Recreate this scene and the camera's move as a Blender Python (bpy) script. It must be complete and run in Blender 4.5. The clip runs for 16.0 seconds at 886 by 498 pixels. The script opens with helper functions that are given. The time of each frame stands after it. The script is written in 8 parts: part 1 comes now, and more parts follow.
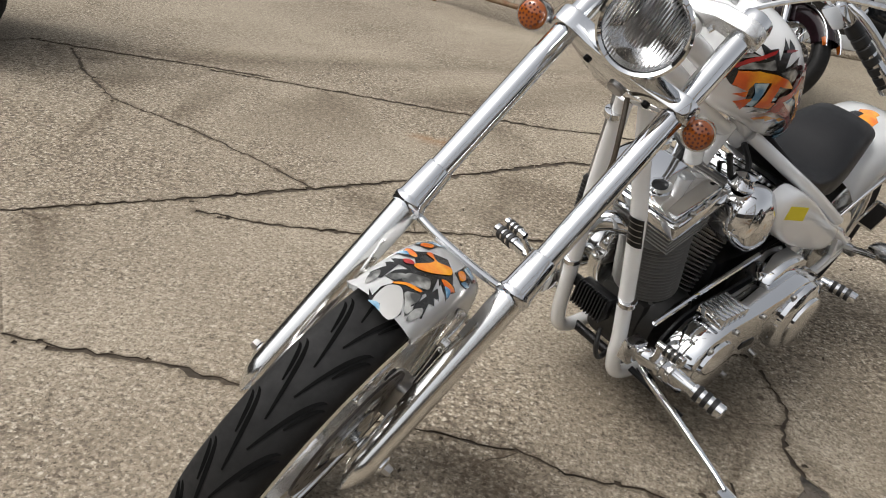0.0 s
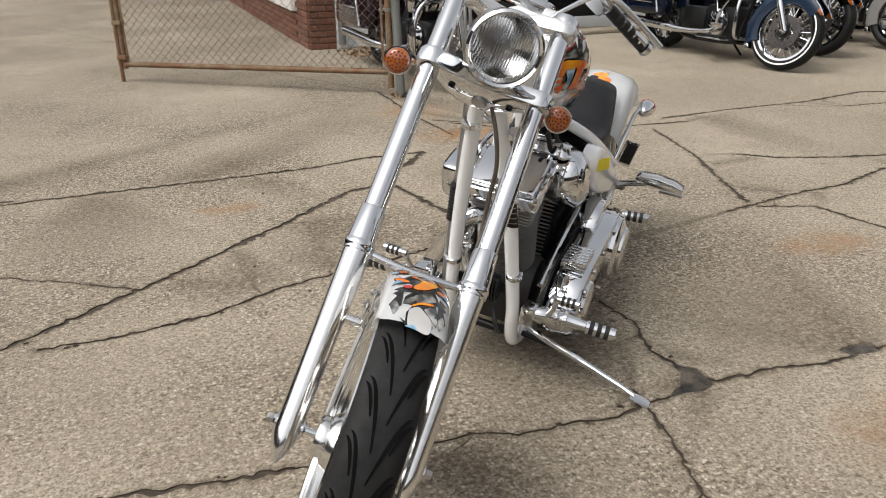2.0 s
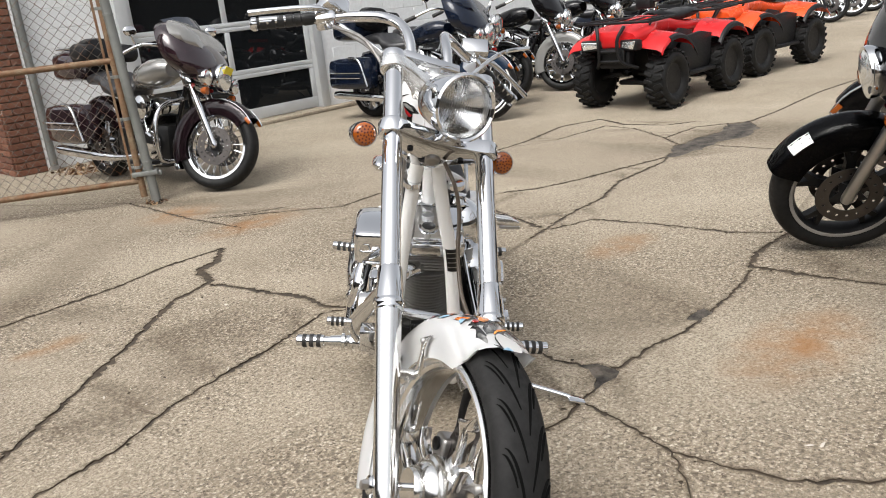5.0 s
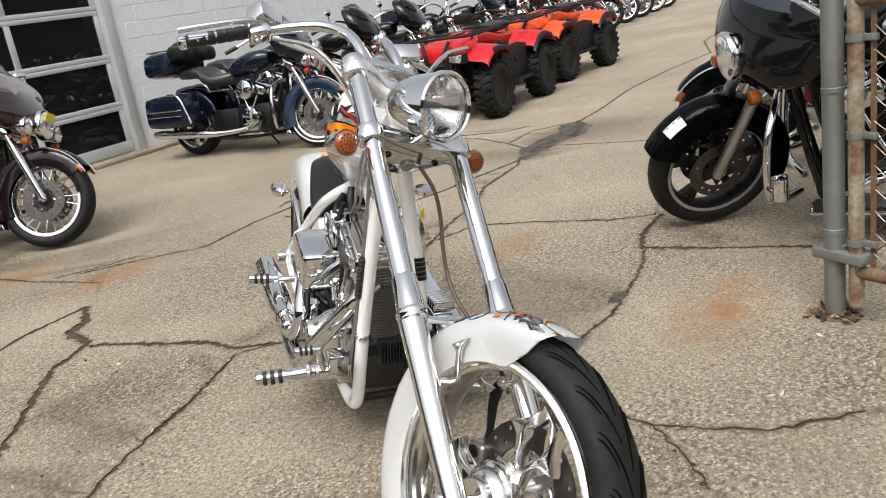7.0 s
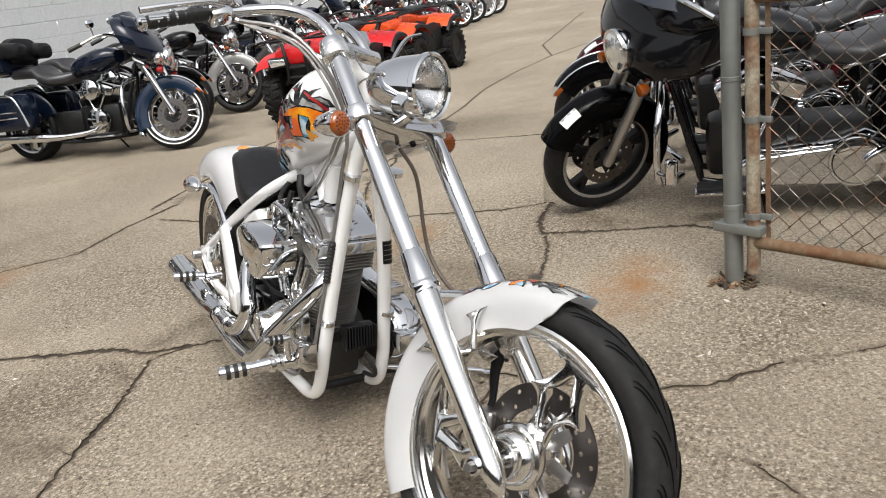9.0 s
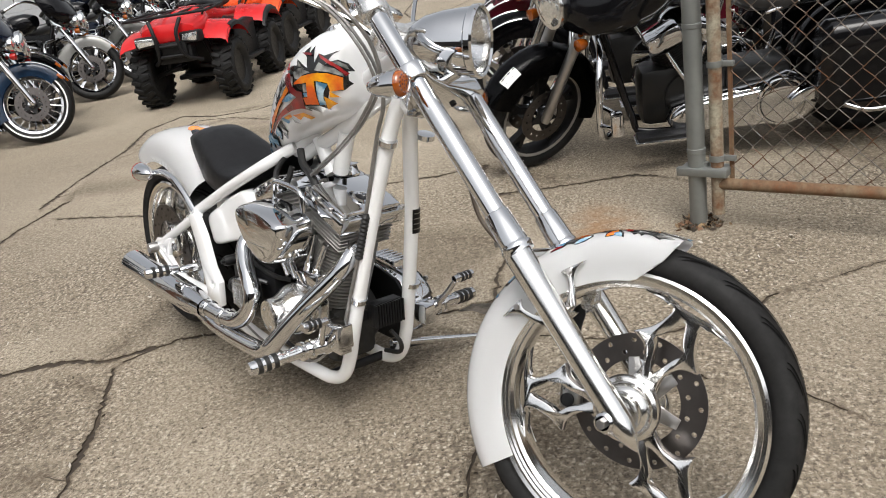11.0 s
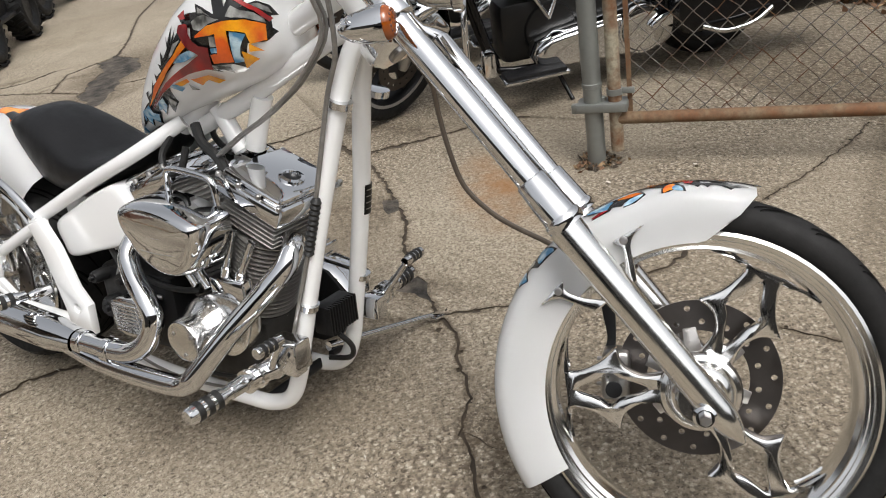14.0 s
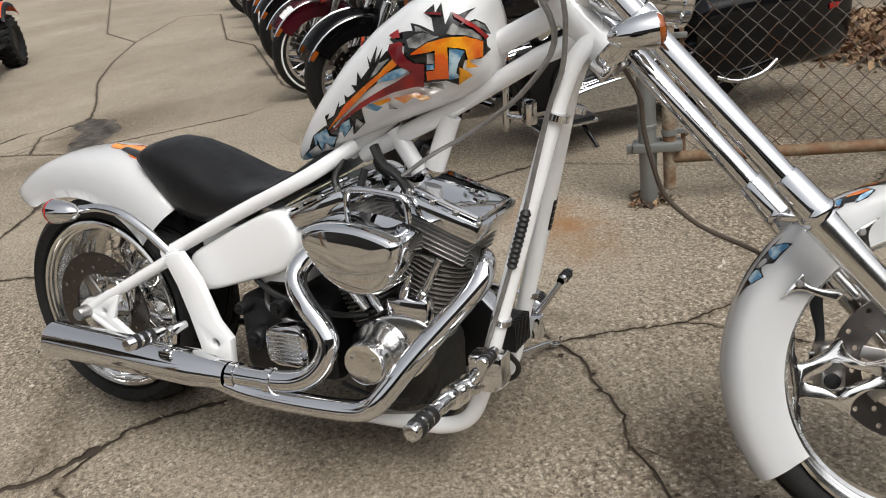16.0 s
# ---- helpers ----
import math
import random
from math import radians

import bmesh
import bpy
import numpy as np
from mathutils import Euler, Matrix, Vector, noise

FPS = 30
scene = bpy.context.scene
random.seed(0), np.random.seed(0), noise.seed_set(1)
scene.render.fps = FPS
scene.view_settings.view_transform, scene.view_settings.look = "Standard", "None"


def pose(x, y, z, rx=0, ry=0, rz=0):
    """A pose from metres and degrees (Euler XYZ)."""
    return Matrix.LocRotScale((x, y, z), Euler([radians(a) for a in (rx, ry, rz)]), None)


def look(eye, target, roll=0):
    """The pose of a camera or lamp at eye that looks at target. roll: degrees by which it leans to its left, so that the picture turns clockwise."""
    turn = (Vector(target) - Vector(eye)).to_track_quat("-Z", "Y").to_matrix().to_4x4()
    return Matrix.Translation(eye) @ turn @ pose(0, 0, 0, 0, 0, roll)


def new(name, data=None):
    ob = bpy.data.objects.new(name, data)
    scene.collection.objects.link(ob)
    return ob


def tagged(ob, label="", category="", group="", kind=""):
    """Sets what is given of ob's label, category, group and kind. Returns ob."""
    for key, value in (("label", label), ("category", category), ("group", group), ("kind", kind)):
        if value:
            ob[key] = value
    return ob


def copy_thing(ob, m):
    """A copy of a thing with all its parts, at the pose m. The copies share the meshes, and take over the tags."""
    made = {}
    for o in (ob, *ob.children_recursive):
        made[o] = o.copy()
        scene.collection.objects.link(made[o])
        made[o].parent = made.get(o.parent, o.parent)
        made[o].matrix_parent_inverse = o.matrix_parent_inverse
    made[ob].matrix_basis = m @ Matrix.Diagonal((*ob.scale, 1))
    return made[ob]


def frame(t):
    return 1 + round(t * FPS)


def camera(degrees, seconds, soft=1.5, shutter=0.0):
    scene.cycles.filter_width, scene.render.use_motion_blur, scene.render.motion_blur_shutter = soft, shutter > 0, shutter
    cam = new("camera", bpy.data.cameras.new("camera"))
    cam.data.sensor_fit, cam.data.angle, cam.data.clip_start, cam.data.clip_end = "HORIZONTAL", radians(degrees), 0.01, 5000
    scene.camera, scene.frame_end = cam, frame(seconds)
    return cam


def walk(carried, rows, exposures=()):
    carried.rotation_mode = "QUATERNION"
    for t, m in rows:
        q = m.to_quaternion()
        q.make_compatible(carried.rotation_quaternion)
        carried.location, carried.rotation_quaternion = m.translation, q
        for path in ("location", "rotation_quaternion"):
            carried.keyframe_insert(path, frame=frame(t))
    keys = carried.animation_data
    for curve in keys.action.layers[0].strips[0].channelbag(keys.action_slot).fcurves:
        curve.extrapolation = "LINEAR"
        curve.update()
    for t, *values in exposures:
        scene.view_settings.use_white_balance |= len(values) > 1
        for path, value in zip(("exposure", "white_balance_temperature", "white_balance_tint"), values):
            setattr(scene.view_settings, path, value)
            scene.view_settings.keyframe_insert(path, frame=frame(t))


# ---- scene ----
cam = camera(57.23, 16.0, 1.0)
PATH = [
    (0.0, 0.1085, 0.2647, 1.3204, 3.06, -26.32, 10.60),
    (0.5, -0.0316, 0.1565, 1.3235, -4.69, -25.51, 7.56),
    (1.0, -0.1421, 0.1405, 1.3073, -9.33, -25.02, 4.35),
    (1.5, -0.2685, 0.1503, 1.3297, -13.33, -24.20, 0.63),
    (2.0, -0.3799, 0.0935, 1.3480, -18.22, -22.14, -0.22),
    (2.5, -0.5380, 0.0242, 1.3465, -23.56, -19.75, -1.54),
    (3.0, -0.6584, 0.0015, 1.3413, -26.37, -18.50, -2.05),
    (3.2, -0.6948, 0.0086, 1.3441, -27.04, -18.20, -2.04),
    (5.3, -1.1449, 0.3388, 1.3637, -43.56, -17.72, -6.80),
    (5.5, -1.1948, 0.3731, 1.3580, -45.35, -17.96, -7.22),
    (6.0, -1.2843, 0.4338, 1.3569, -48.74, -18.86, -7.58),
    (6.5, -1.3070, 0.5298, 1.3538, -51.82, -18.52, -8.17),
    (7.0, -1.3331, 0.6611, 1.3478, -54.81, -17.37, -9.41),
    (7.5, -1.3738, 0.7404, 1.3592, -57.89, -17.26, -8.34),
    (8.0, -1.4283, 0.8054, 1.3600, -61.23, -17.42, -6.78),
    (8.5, -1.4947, 0.9035, 1.3579, -64.62, -17.87, -6.64),
    (9.0, -1.5671, 0.9804, 1.3545, -67.17, -18.80, -8.00),
    (9.2, -1.5870, 1.0155, 1.3537, -68.04, -19.21, -8.51),
    (11.3, -1.6472, 1.5621, 1.3829, -80.21, -22.64, -9.87),
    (11.5, -1.6619, 1.5955, 1.3866, -81.74, -22.91, -9.98),
    (12.0, -1.6400, 1.6580, 1.3814, -83.94, -23.00, -9.17),
    (12.5, -1.5034, 1.7041, 1.3706, -84.75, -23.28, -9.10),
    (13.0, -1.3631, 1.7625, 1.3729, -85.50, -25.50, -8.80),
    (13.5, -1.2945, 1.8265, 1.3609, -87.96, -27.54, -9.62),
    (14.0, -1.2476, 1.9695, 1.3419, -93.92, -28.15, -10.36),
    (14.5, -1.2125, 2.1195, 1.3327, -99.24, -27.96, -8.04),
    (15.0, -1.1588, 2.2670, 1.3118, -100.45, -26.66, -7.81),
    (15.5, -1.1572, 2.4393, 1.3231, -100.72, -25.49, -9.24),
    (16.0, -1.2003, 2.6153, 1.3345, -102.01, -24.16, -8.50),
]


def eye_pose(x, y, z, yaw, pitch, roll):
    a, b = radians(yaw), radians(pitch)
    way = Vector((-math.sin(a) * math.cos(b), math.cos(a) * math.cos(b), math.sin(b)))
    return look((x, y, z), Vector((x, y, z)) + way, roll)


walk(cam, [(t, eye_pose(*row)) for t, *row in PATH],
     [(0.0, 0.54), (1.5, 0.57), (3.0, 0.70), (5.5, 0.88), (7.0, 0.74), (9.0, 0.71), (11.5, 0.61), (14.0, 0.52), (16.0, 0.42)])
scene.view_settings.exposure = 0.55

# ---- light: an overcast sky and a weak, wide sun ----
SUN_EL, SUN_AZ = 58.0, 200.0
world = bpy.data.worlds.new("sky")
scene.world = world
world.use_nodes = True
wn, wl = world.node_tree.nodes, world.node_tree.links
sky = wn.new("ShaderNodeTexSky")
sky.sky_type = "NISHITA"
sky.sun_disc = False
sky.sun_elevation, sky.sun_rotation = radians(SUN_EL), radians(90 - SUN_AZ)
sky.air_density, sky.dust_density, sky.ozone_density = 1.0, 6.0, 1.0
veil = wn.new("ShaderNodeHueSaturation")
veil.inputs["Saturation"].default_value = 0.18
wl.new(sky.outputs[0], veil.inputs["Color"])
wl.new(veil.outputs[0], wn["Background"].inputs["Color"])
wn["Background"].inputs["Strength"].default_value = 0.13
sun = new("sun", bpy.data.lights.new("sun", "SUN"))
sun.data.energy, sun.data.angle, sun.data.color = 1.0, radians(35), (1.0, 0.96, 0.9)
sun_way = Vector((math.cos(radians(SUN_EL)) * math.cos(radians(SUN_AZ)), math.cos(radians(SUN_EL)) * math.sin(radians(SUN_AZ)), math.sin(radians(SUN_EL))))
sun.matrix_world = look(sun_way * 30, (0, 0, 0))


# ---- mesh helpers ----
def shade(bm, sharp=38):
    bm.normal_update()
    for f in bm.faces:
        f.smooth = True
    limit = radians(sharp)
    for e in bm.edges:
        if len(e.link_faces) == 2 and e.calc_face_angle(0) > limit:
            e.smooth = False


def finish(name, bm, mats, sharp=38):
    shade(bm, sharp)
    me = bpy.data.meshes.new(name)
    bm.to_mesh(me)
    bm.free()
    for m in mats if isinstance(mats, (list, tuple)) else [mats]:
        me.materials.append(m)
    return me


def part(name, bm, mat, parent, label="", m=None, sharp=38):
    """One bmesh as one mesh object under a thing or a part; its coordinates are the thing's own."""
    if m is not None:
        bm.transform(m)
    ob = new(name, finish(name, bm, mat, sharp))
    ob.parent = parent
    return tagged(ob, label)


def thing(name, label, category, m=None, group="", kind=""):
    ob = new(name)
    ob.empty_display_size = 0.1
    if m is not None:
        ob.matrix_world = m
    return tagged(ob, label, category, group, kind)


def solid(name, bm, mat, label, category, m=None, group="", kind="", sharp=38):
    ob = new(name, finish(name, bm, mat, sharp))
    if m is not None:
        ob.matrix_world = m
    return tagged(ob, label, category, group, kind)


def skin(bm, rings, closed=True, caps=True):
    """Faces between rings of equally many points. closed: each ring is a loop."""
    vs = [[bm.verts.new(p) for p in ring] for ring in rings]
    n = len(vs[0])
    for a, b in zip(vs, vs[1:]):
        for i in range(n if closed else n - 1):
            j = (i + 1) % n
            bm.faces.new((a[i], a[j], b[j], b[i]))
    if caps and closed:
        bm.faces.new(list(reversed(vs[0])))
        bm.faces.new(vs[-1])
    return vs


def smooth_path(pts, steps=6):
    """Catmull-Rom through the points."""
    p = [Vector(q) for q in pts]
    p = [p[0] * 2 - p[1]] + p + [p[-1] * 2 - p[-2]]
    out = []
    for a, b, c, d in zip(p, p[1:], p[2:], p[3:]):
        for k in range(steps):
            t = k / steps
            out.append(0.5 * (2 * b + (c - a) * t + (2 * a - 5 * b + 4 * c - d) * t * t + (3 * b - a - 3 * c + d) * t ** 3))
    return out + [p[-2]]


def tube(pts, r, seg=14, bm=None, steps=0, caps=True, flat=1.0):
    """A round bar along a path; r is one radius or one per point."""
    bm = bm or bmesh.new()
    rr = list(r) if isinstance(r, (list, tuple)) else None
    p = smooth_path(pts, steps) if steps else [Vector(q) for q in pts]
    n = len(p)
    up, rings = None, []
    for i, q in enumerate(p):
        d = (p[min(i + 1, n - 1)] - p[max(i - 1, 0)]).normalized()
        if up is None:
            up = d.orthogonal().normalized()
        up = (up - d * up.dot(d)).normalized()
        side = d.cross(up)
        if rr:
            u = i / (n - 1) * (len(rr) - 1)
            k = min(int(u), len(rr) - 2)
            rad = rr[k] + (rr[k + 1] - rr[k]) * (u - k)
        else:
            rad = r
        rings.append([q + (up * math.cos(a) + side * math.sin(a) * flat) * rad for a in (2 * math.pi * j / seg for j in range(seg))])
    skin(bm, rings, True, caps)
    return bm


def lathe(profile, seg=32, bm=None, axis="z", closed=False, caps=True):
    """A turned form from (radius, height) pairs. closed: the profile is a loop (a ring)."""
    bm = bm or bmesh.new()
    turn = {"z": lambda x, y, z: (x, y, z), "y": lambda x, y, z: (x, z, -y), "x": lambda x, y, z: (z, x, y)}[axis]
    rings = []
    for r, h in profile:
        rings.append([bm.verts.new(turn(r * math.cos(a), r * math.sin(a), h)) for a in (2 * math.pi * j / seg for j in range(seg))])
    pairs = list(zip(rings, rings[1:])) + ([(rings[-1], rings[0])] if closed else [])
    for a, b in pairs:
        for i in range(seg):
            j = (i + 1) % seg
            bm.faces.new((a[i], a[j], b[j], b[i]))
    if caps and not closed:
        bm.faces.new(list(reversed(rings[0])))
        bm.faces.new(rings[-1])
    return bm


def box(x0, x1, y0, y1, z0, z1, bevel=0.0, bm=None, seg=2, m=None):
    own = bmesh.new()
    bmesh.ops.create_cube(own, size=1)
    for v in own.verts:
        v.co = ((x0 + x1) / 2 + v.co.x * (x1 - x0), (y0 + y1) / 2 + v.co.y * (y1 - y0), (z0 + z1) / 2 + v.co.z * (z1 - z0))
    if bevel:
        bmesh.ops.bevel(own, geom=list(own.edges), offset=bevel, segments=seg, profile=0.5, affect="EDGES")
    if m is not None:
        own.transform(m)
    return join(bm, own)


def join(bm, other):
    if bm is None:
        return other
    me = bpy.data.meshes.new("join")
    other.to_mesh(me)
    other.free()
    bm.from_mesh(me)
    bpy.data.meshes.remove(me)
    return bm


def plate(outline, thick, holes=(), bevel=0.0, bm=None, m=None):
    """A flat piece in the x-z plane, thick along y, centred on y = 0, with holes through it."""
    from mathutils.geometry import tessellate_polygon
    own = bmesh.new()
    loops = [[Vector((x, 0, z)) for x, z in loop] for loop in (outline, *holes)]
    flat = [p for loop in loops for p in loop]
    tris = tessellate_polygon(loops)
    a = [own.verts.new((p.x, -thick / 2, p.z)) for p in flat]
    b = [own.verts.new((p.x, thick / 2, p.z)) for p in flat]
    for i, j, k in tris:
        if len({i, j, k}) == 3:
            own.faces.new((a[i], a[j], a[k]))
            own.faces.new((b[k], b[j], b[i]))
    s = 0
    for loop in loops:
        n = len(loop)
        for i in range(n):
            j = (i + 1) % n
            own.faces.new((a[s + i], a[s + j], b[s + j], b[s + i]))
        s += n
    bmesh.ops.recalc_face_normals(own, faces=own.faces)
    if bevel:
        rim = [e for e in own.edges if e.calc_face_angle(0) > 1.0]
        bmesh.ops.bevel(own, geom=rim, offset=bevel, segments=2, profile=0.5, affect="EDGES")
    if m is not None:
        own.transform(m)
    return join(bm, own)


def sheet(rows, thick, bm=None):
    """A curved sheet of rows of points with thickness, inwards along its normals."""
    own = bmesh.new()
    skin(own, rows, False, False)
    own.normal_update()
    bmesh.ops.solidify(own, geom=list(own.faces), thickness=thick)
    return join(bm, own)


def round_loop(pts, steps=4):
    """A closed smooth loop through flat points."""
    n, out = len(pts), []
    for i in range(n):
        q = [pts[(i + k) % n] for k in (-1, 0, 1, 2)]
        for k in range(steps):
            u = k / steps
            out.append(tuple(0.5 * (2 * b + (c - a) * u + (2 * a - 5 * b + 4 * c - d) * u * u + (3 * b - a - 3 * c + d) * u ** 3) for a, b, c, d in zip(*q)))
    return out


def dome(outline, back, front, inset=0.3, steps=8, m=None, smooth=4):
    """A cover with a softly crowned face: an outline in x-z, from y = back to y = front."""
    loop = round_loop(outline, smooth) if smooth else outline
    cx, cz = sum(p[0] for p in loop) / len(loop), sum(p[1] for p in loop) / len(loop)
    rings = [[(x, back, z) for x, z in loop]]
    for k in range(steps + 1):
        a = math.pi / 2 * k / steps
        f = 1 - inset * (1 - math.cos(a)) - (0.14 * (k / steps) ** 4 if steps > 4 else 0)
        y = back + (front - back) * (0.35 + 0.65 * math.sin(a))
        rings.append([(cx + (x - cx) * f, y, cz + (z - cz) * f) for x, z in loop])
    rings.append([(cx + (p[0] - cx) * 0.3, rings[-1][0][1] + (front - back) * 0.02, cz + (p[2] - cz) * 0.3) for p in rings[-1]])
    bm = bmesh.new()
    skin(bm, rings)
    bmesh.ops.recalc_face_normals(bm, faces=bm.faces)
    if m is not None:
        bm.transform(m)
    return bm


def circle(cx, cz, r, n=16):
    return [(cx + r * math.cos(2 * math.pi * i / n), cz + r * math.sin(2 * math.pi * i / n)) for i in range(n)]


def spin(deg, axis="Y"):
    return Matrix.Rotation(radians(deg), 4, axis)


def at(x, y, z):
    return Matrix.Translation((x, y, z))


def blob(rx, ry, rz, bm=None, m=None, seg=20):
    own = bmesh.new()
    bmesh.ops.create_uvsphere(own, u_segments=seg, v_segments=seg // 2, radius=1)
    own.transform((m or Matrix()) @ Matrix.Diagonal((rx, ry, rz, 1)))
    return join(bm, own)


# ---- materials ----
class Nodes:
    """A small builder for one node material."""

    def __init__(self, name):
        self.mat = bpy.data.materials.new(name)
        self.mat.use_nodes = True
        self.tree = self.mat.node_tree
        self.bsdf = self.tree.nodes["Principled BSDF"]
        self.co = self.add("ShaderNodeTexCoord").outputs["Object"]

    def add(self, kind, **inputs):
        n = self.tree.nodes.new(kind)
        for k, v in inputs.items():
            self.put(n.inputs[k.replace("_", " ")], v)
        return n

    def put(self, socket, v):
        if isinstance(v, bpy.types.NodeSocket):
            self.tree.links.new(v, socket)
        else:
            socket.default_value = v

    def set(self, **inputs):
        for k, v in inputs.items():
            self.put(self.bsdf.inputs[k.replace("_", " ")], v)
        return self

    def noise(self, scale, detail=4, rough=0.6, co=None):
        n = self.add("ShaderNodeTexNoise", Scale=scale, Detail=detail, Roughness=rough)
        self.put(n.inputs["Vector"], co or self.co)
        return n.outputs["Fac"]

    def ramp(self, fac, *stops):
        n = self.add("ShaderNodeValToRGB", Fac=fac)
        e = n.color_ramp.elements
        while len(e) < len(stops):
            e.new(0.5)
        for el, (pos, col) in zip(e, stops):
            el.position = pos
            el.color = (*col, 1) if isinstance(col, (tuple, list)) else (col, col, col, 1)
        return n.outputs["Color"]

    def mix(self, fac, a, b, mode="MIX"):
        n = self.tree.nodes.new("ShaderNodeMix")
        n.data_type, n.blend_type = "RGBA", mode
        self.put(n.inputs[0], fac)
        for s, v in ((n.inputs[6], a), (n.inputs[7], b)):
            self.put(s, (*v, 1) if isinstance(v, tuple) and len(v) == 3 else v)
        return n.outputs[2]

    def bump(self, height, strength=0.3, distance=0.002, normal=None):
        n = self.add("ShaderNodeBump", Height=height, Strength=strength, Distance=distance)
        if normal is not None:
            self.put(n.inputs["Normal"], normal)
        return n.outputs["Normal"]


def plain(name, col, rough=0.5, metal=0.0, coat=0.0, var=0.15, scale=30.0, bump=0.1, spec=0.5):
    """A surface with slight mottling, uneven gloss and fine relief."""
    n = Nodes(name)
    f = n.noise(scale, 5)
    big = n.noise(scale * 0.13, 3)
    dark = tuple(c * (1 - var) for c in col)
    lite = tuple(min(1, c * (1 + var)) for c in col)
    c = n.mix(n.ramp(big, (0.35, 0.0), (0.65, 1.0)), dark, lite)
    c = n.mix(n.ramp(f, (0.3, 0.0), (0.75, 0.35)), c, tuple(c2 * (1 - var * 1.5) for c2 in col))
    n.set(Base_Color=c, Metallic=metal, Coat_Weight=coat, Coat_Roughness=0.04, Specular_IOR_Level=spec)
    r = n.ramp(f, (0.3, max(0.01, rough * 0.8)), (0.7, min(1.0, rough * 1.2)))
    n.set(Roughness=r)
    if bump:
        n.set(Normal=n.bump(n.noise(scale * 6, 3), bump, 0.001))
    return n.mat


CHROME = plain("chrome", (0.70, 0.71, 0.725), 0.045, 1.0, var=0.02, scale=9, bump=0.0)
ALU = plain("polished_aluminium", (0.78, 0.78, 0.77), 0.16, 1.0, var=0.05, scale=25, bump=0.02)
POLISHED = plain("bright_polished_alloy", (0.80, 0.80, 0.795), 0.13, 1.0, var=0.05, scale=24, bump=0.02)
SATIN = plain("satin_aluminium", (0.80, 0.80, 0.79), 0.24, 0.9, var=0.05, scale=18, bump=0.02)
STEEL = plain("brushed_steel", (0.42, 0.41, 0.40), 0.34, 1.0, var=0.12, scale=40, bump=0.05)
CASTING = plain("cast_aluminium", (0.31, 0.30, 0.285), 0.42, 0.5, var=0.15, scale=60, bump=0.15)
# crankcase shade put into the colour; the metal itself is grey
CASE = plain("shaded_crankcase", (0.035, 0.034, 0.032), 0.5, 0.5, var=0.2, scale=50, bump=0.15)
DARKMETAL = plain("dark_metal", (0.014, 0.014, 0.015), 0.45, 0.5, var=0.2, scale=40, bump=0.1)
WHITE = plain("pearl_white_paint", (0.875, 0.882, 0.885), 0.2, 0.0, 0.7, var=0.03, scale=6, bump=0.0)
GRAPHIC = WHITE
RUBBER = plain("tyre_rubber", (0.015, 0.0147, 0.0147), 0.72, var=0.25, scale=35, bump=0.25, spec=0.2)
BLACKTYRE = plain("clean_black_tyre", (0.008, 0.008, 0.008), 0.6, var=0.25, scale=35, bump=0.25, spec=0.25)
SOFTRUBBER = plain("black_rubber", (0.012, 0.012, 0.012), 0.5, var=0.2, scale=60, bump=0.1)
VINYL = plain("black_vinyl", (0.007, 0.007, 0.008), 0.45, var=0.15, scale=18, bump=0.2, spec=0.3)
BLACKPAINT = plain("black_gloss_paint", (0.005, 0.005, 0.006), 0.10, 0.0, 0.2, var=0.1, scale=8, bump=0.0, spec=0.25)
NAVY = plain("navy_black_paint", (0.005, 0.009, 0.021), 0.12, 0.1, 0.3, var=0.08, scale=8, bump=0.0, spec=0.3)
BLUEPAINT = plain("dark_blue_paint", (0.012, 0.030, 0.066), 0.15, 0.1, 0.5, var=0.08, scale=8, bump=0.0)
SEATVINYL = plain("sheened_black_seat", (0.022, 0.022, 0.024), 0.36, var=0.15, scale=18, bump=0.15, spec=0.6)
SILVERPAINT = plain("silver_grey_paint", (0.30, 0.295, 0.28), 0.22, 0.5, 0.8, var=0.06, scale=12, bump=0.0)
MAROON = plain("maroon_paint", (0.11, 0.008, 0.018), 0.14, 0.1, 0.9, var=0.08, scale=8, bump=0.0)
REDPLASTIC = plain("red_plastic", (0.52, 0.012, 0.014), 0.24, var=0.08, scale=10, bump=0.03)
ORANGEPLASTIC = plain("orange_plastic", (0.70, 0.075, 0.012), 0.26, var=0.08, scale=10, bump=0.03)
BLACKPLASTIC = plain("black_plastic", (0.008, 0.008, 0.009), 0.5, var=0.2, scale=70, bump=0.2, spec=0.3)
AMBER = plain("amber_lens", (0.27, 0.062, 0.006), 0.08, 0.0, 0.7, var=0.15, scale=30, bump=0.0)
LEDDOT = plain("dark_amber_dot", (0.085, 0.018, 0.006), 0.15, 0.0, 0.6, var=0.2, scale=60, bump=0.0)
REDLENS = plain("red_lens", (0.35, 0.012, 0.01), 0.12, 0.0, 0.7, var=0.1, scale=30, bump=0.0)
YELLOW = plain("yellow_paper_tag", (0.75, 0.62, 0.04), 0.7, var=0.06, scale=20, bump=0.05)
PAPER = plain("white_sticker", (0.78, 0.78, 0.76), 0.6, var=0.05, scale=20, bump=0.02)
GALV = plain("galvanised_steel", (0.23, 0.24, 0.23), 0.5, 0.55, var=0.18, scale=14, bump=0.12)


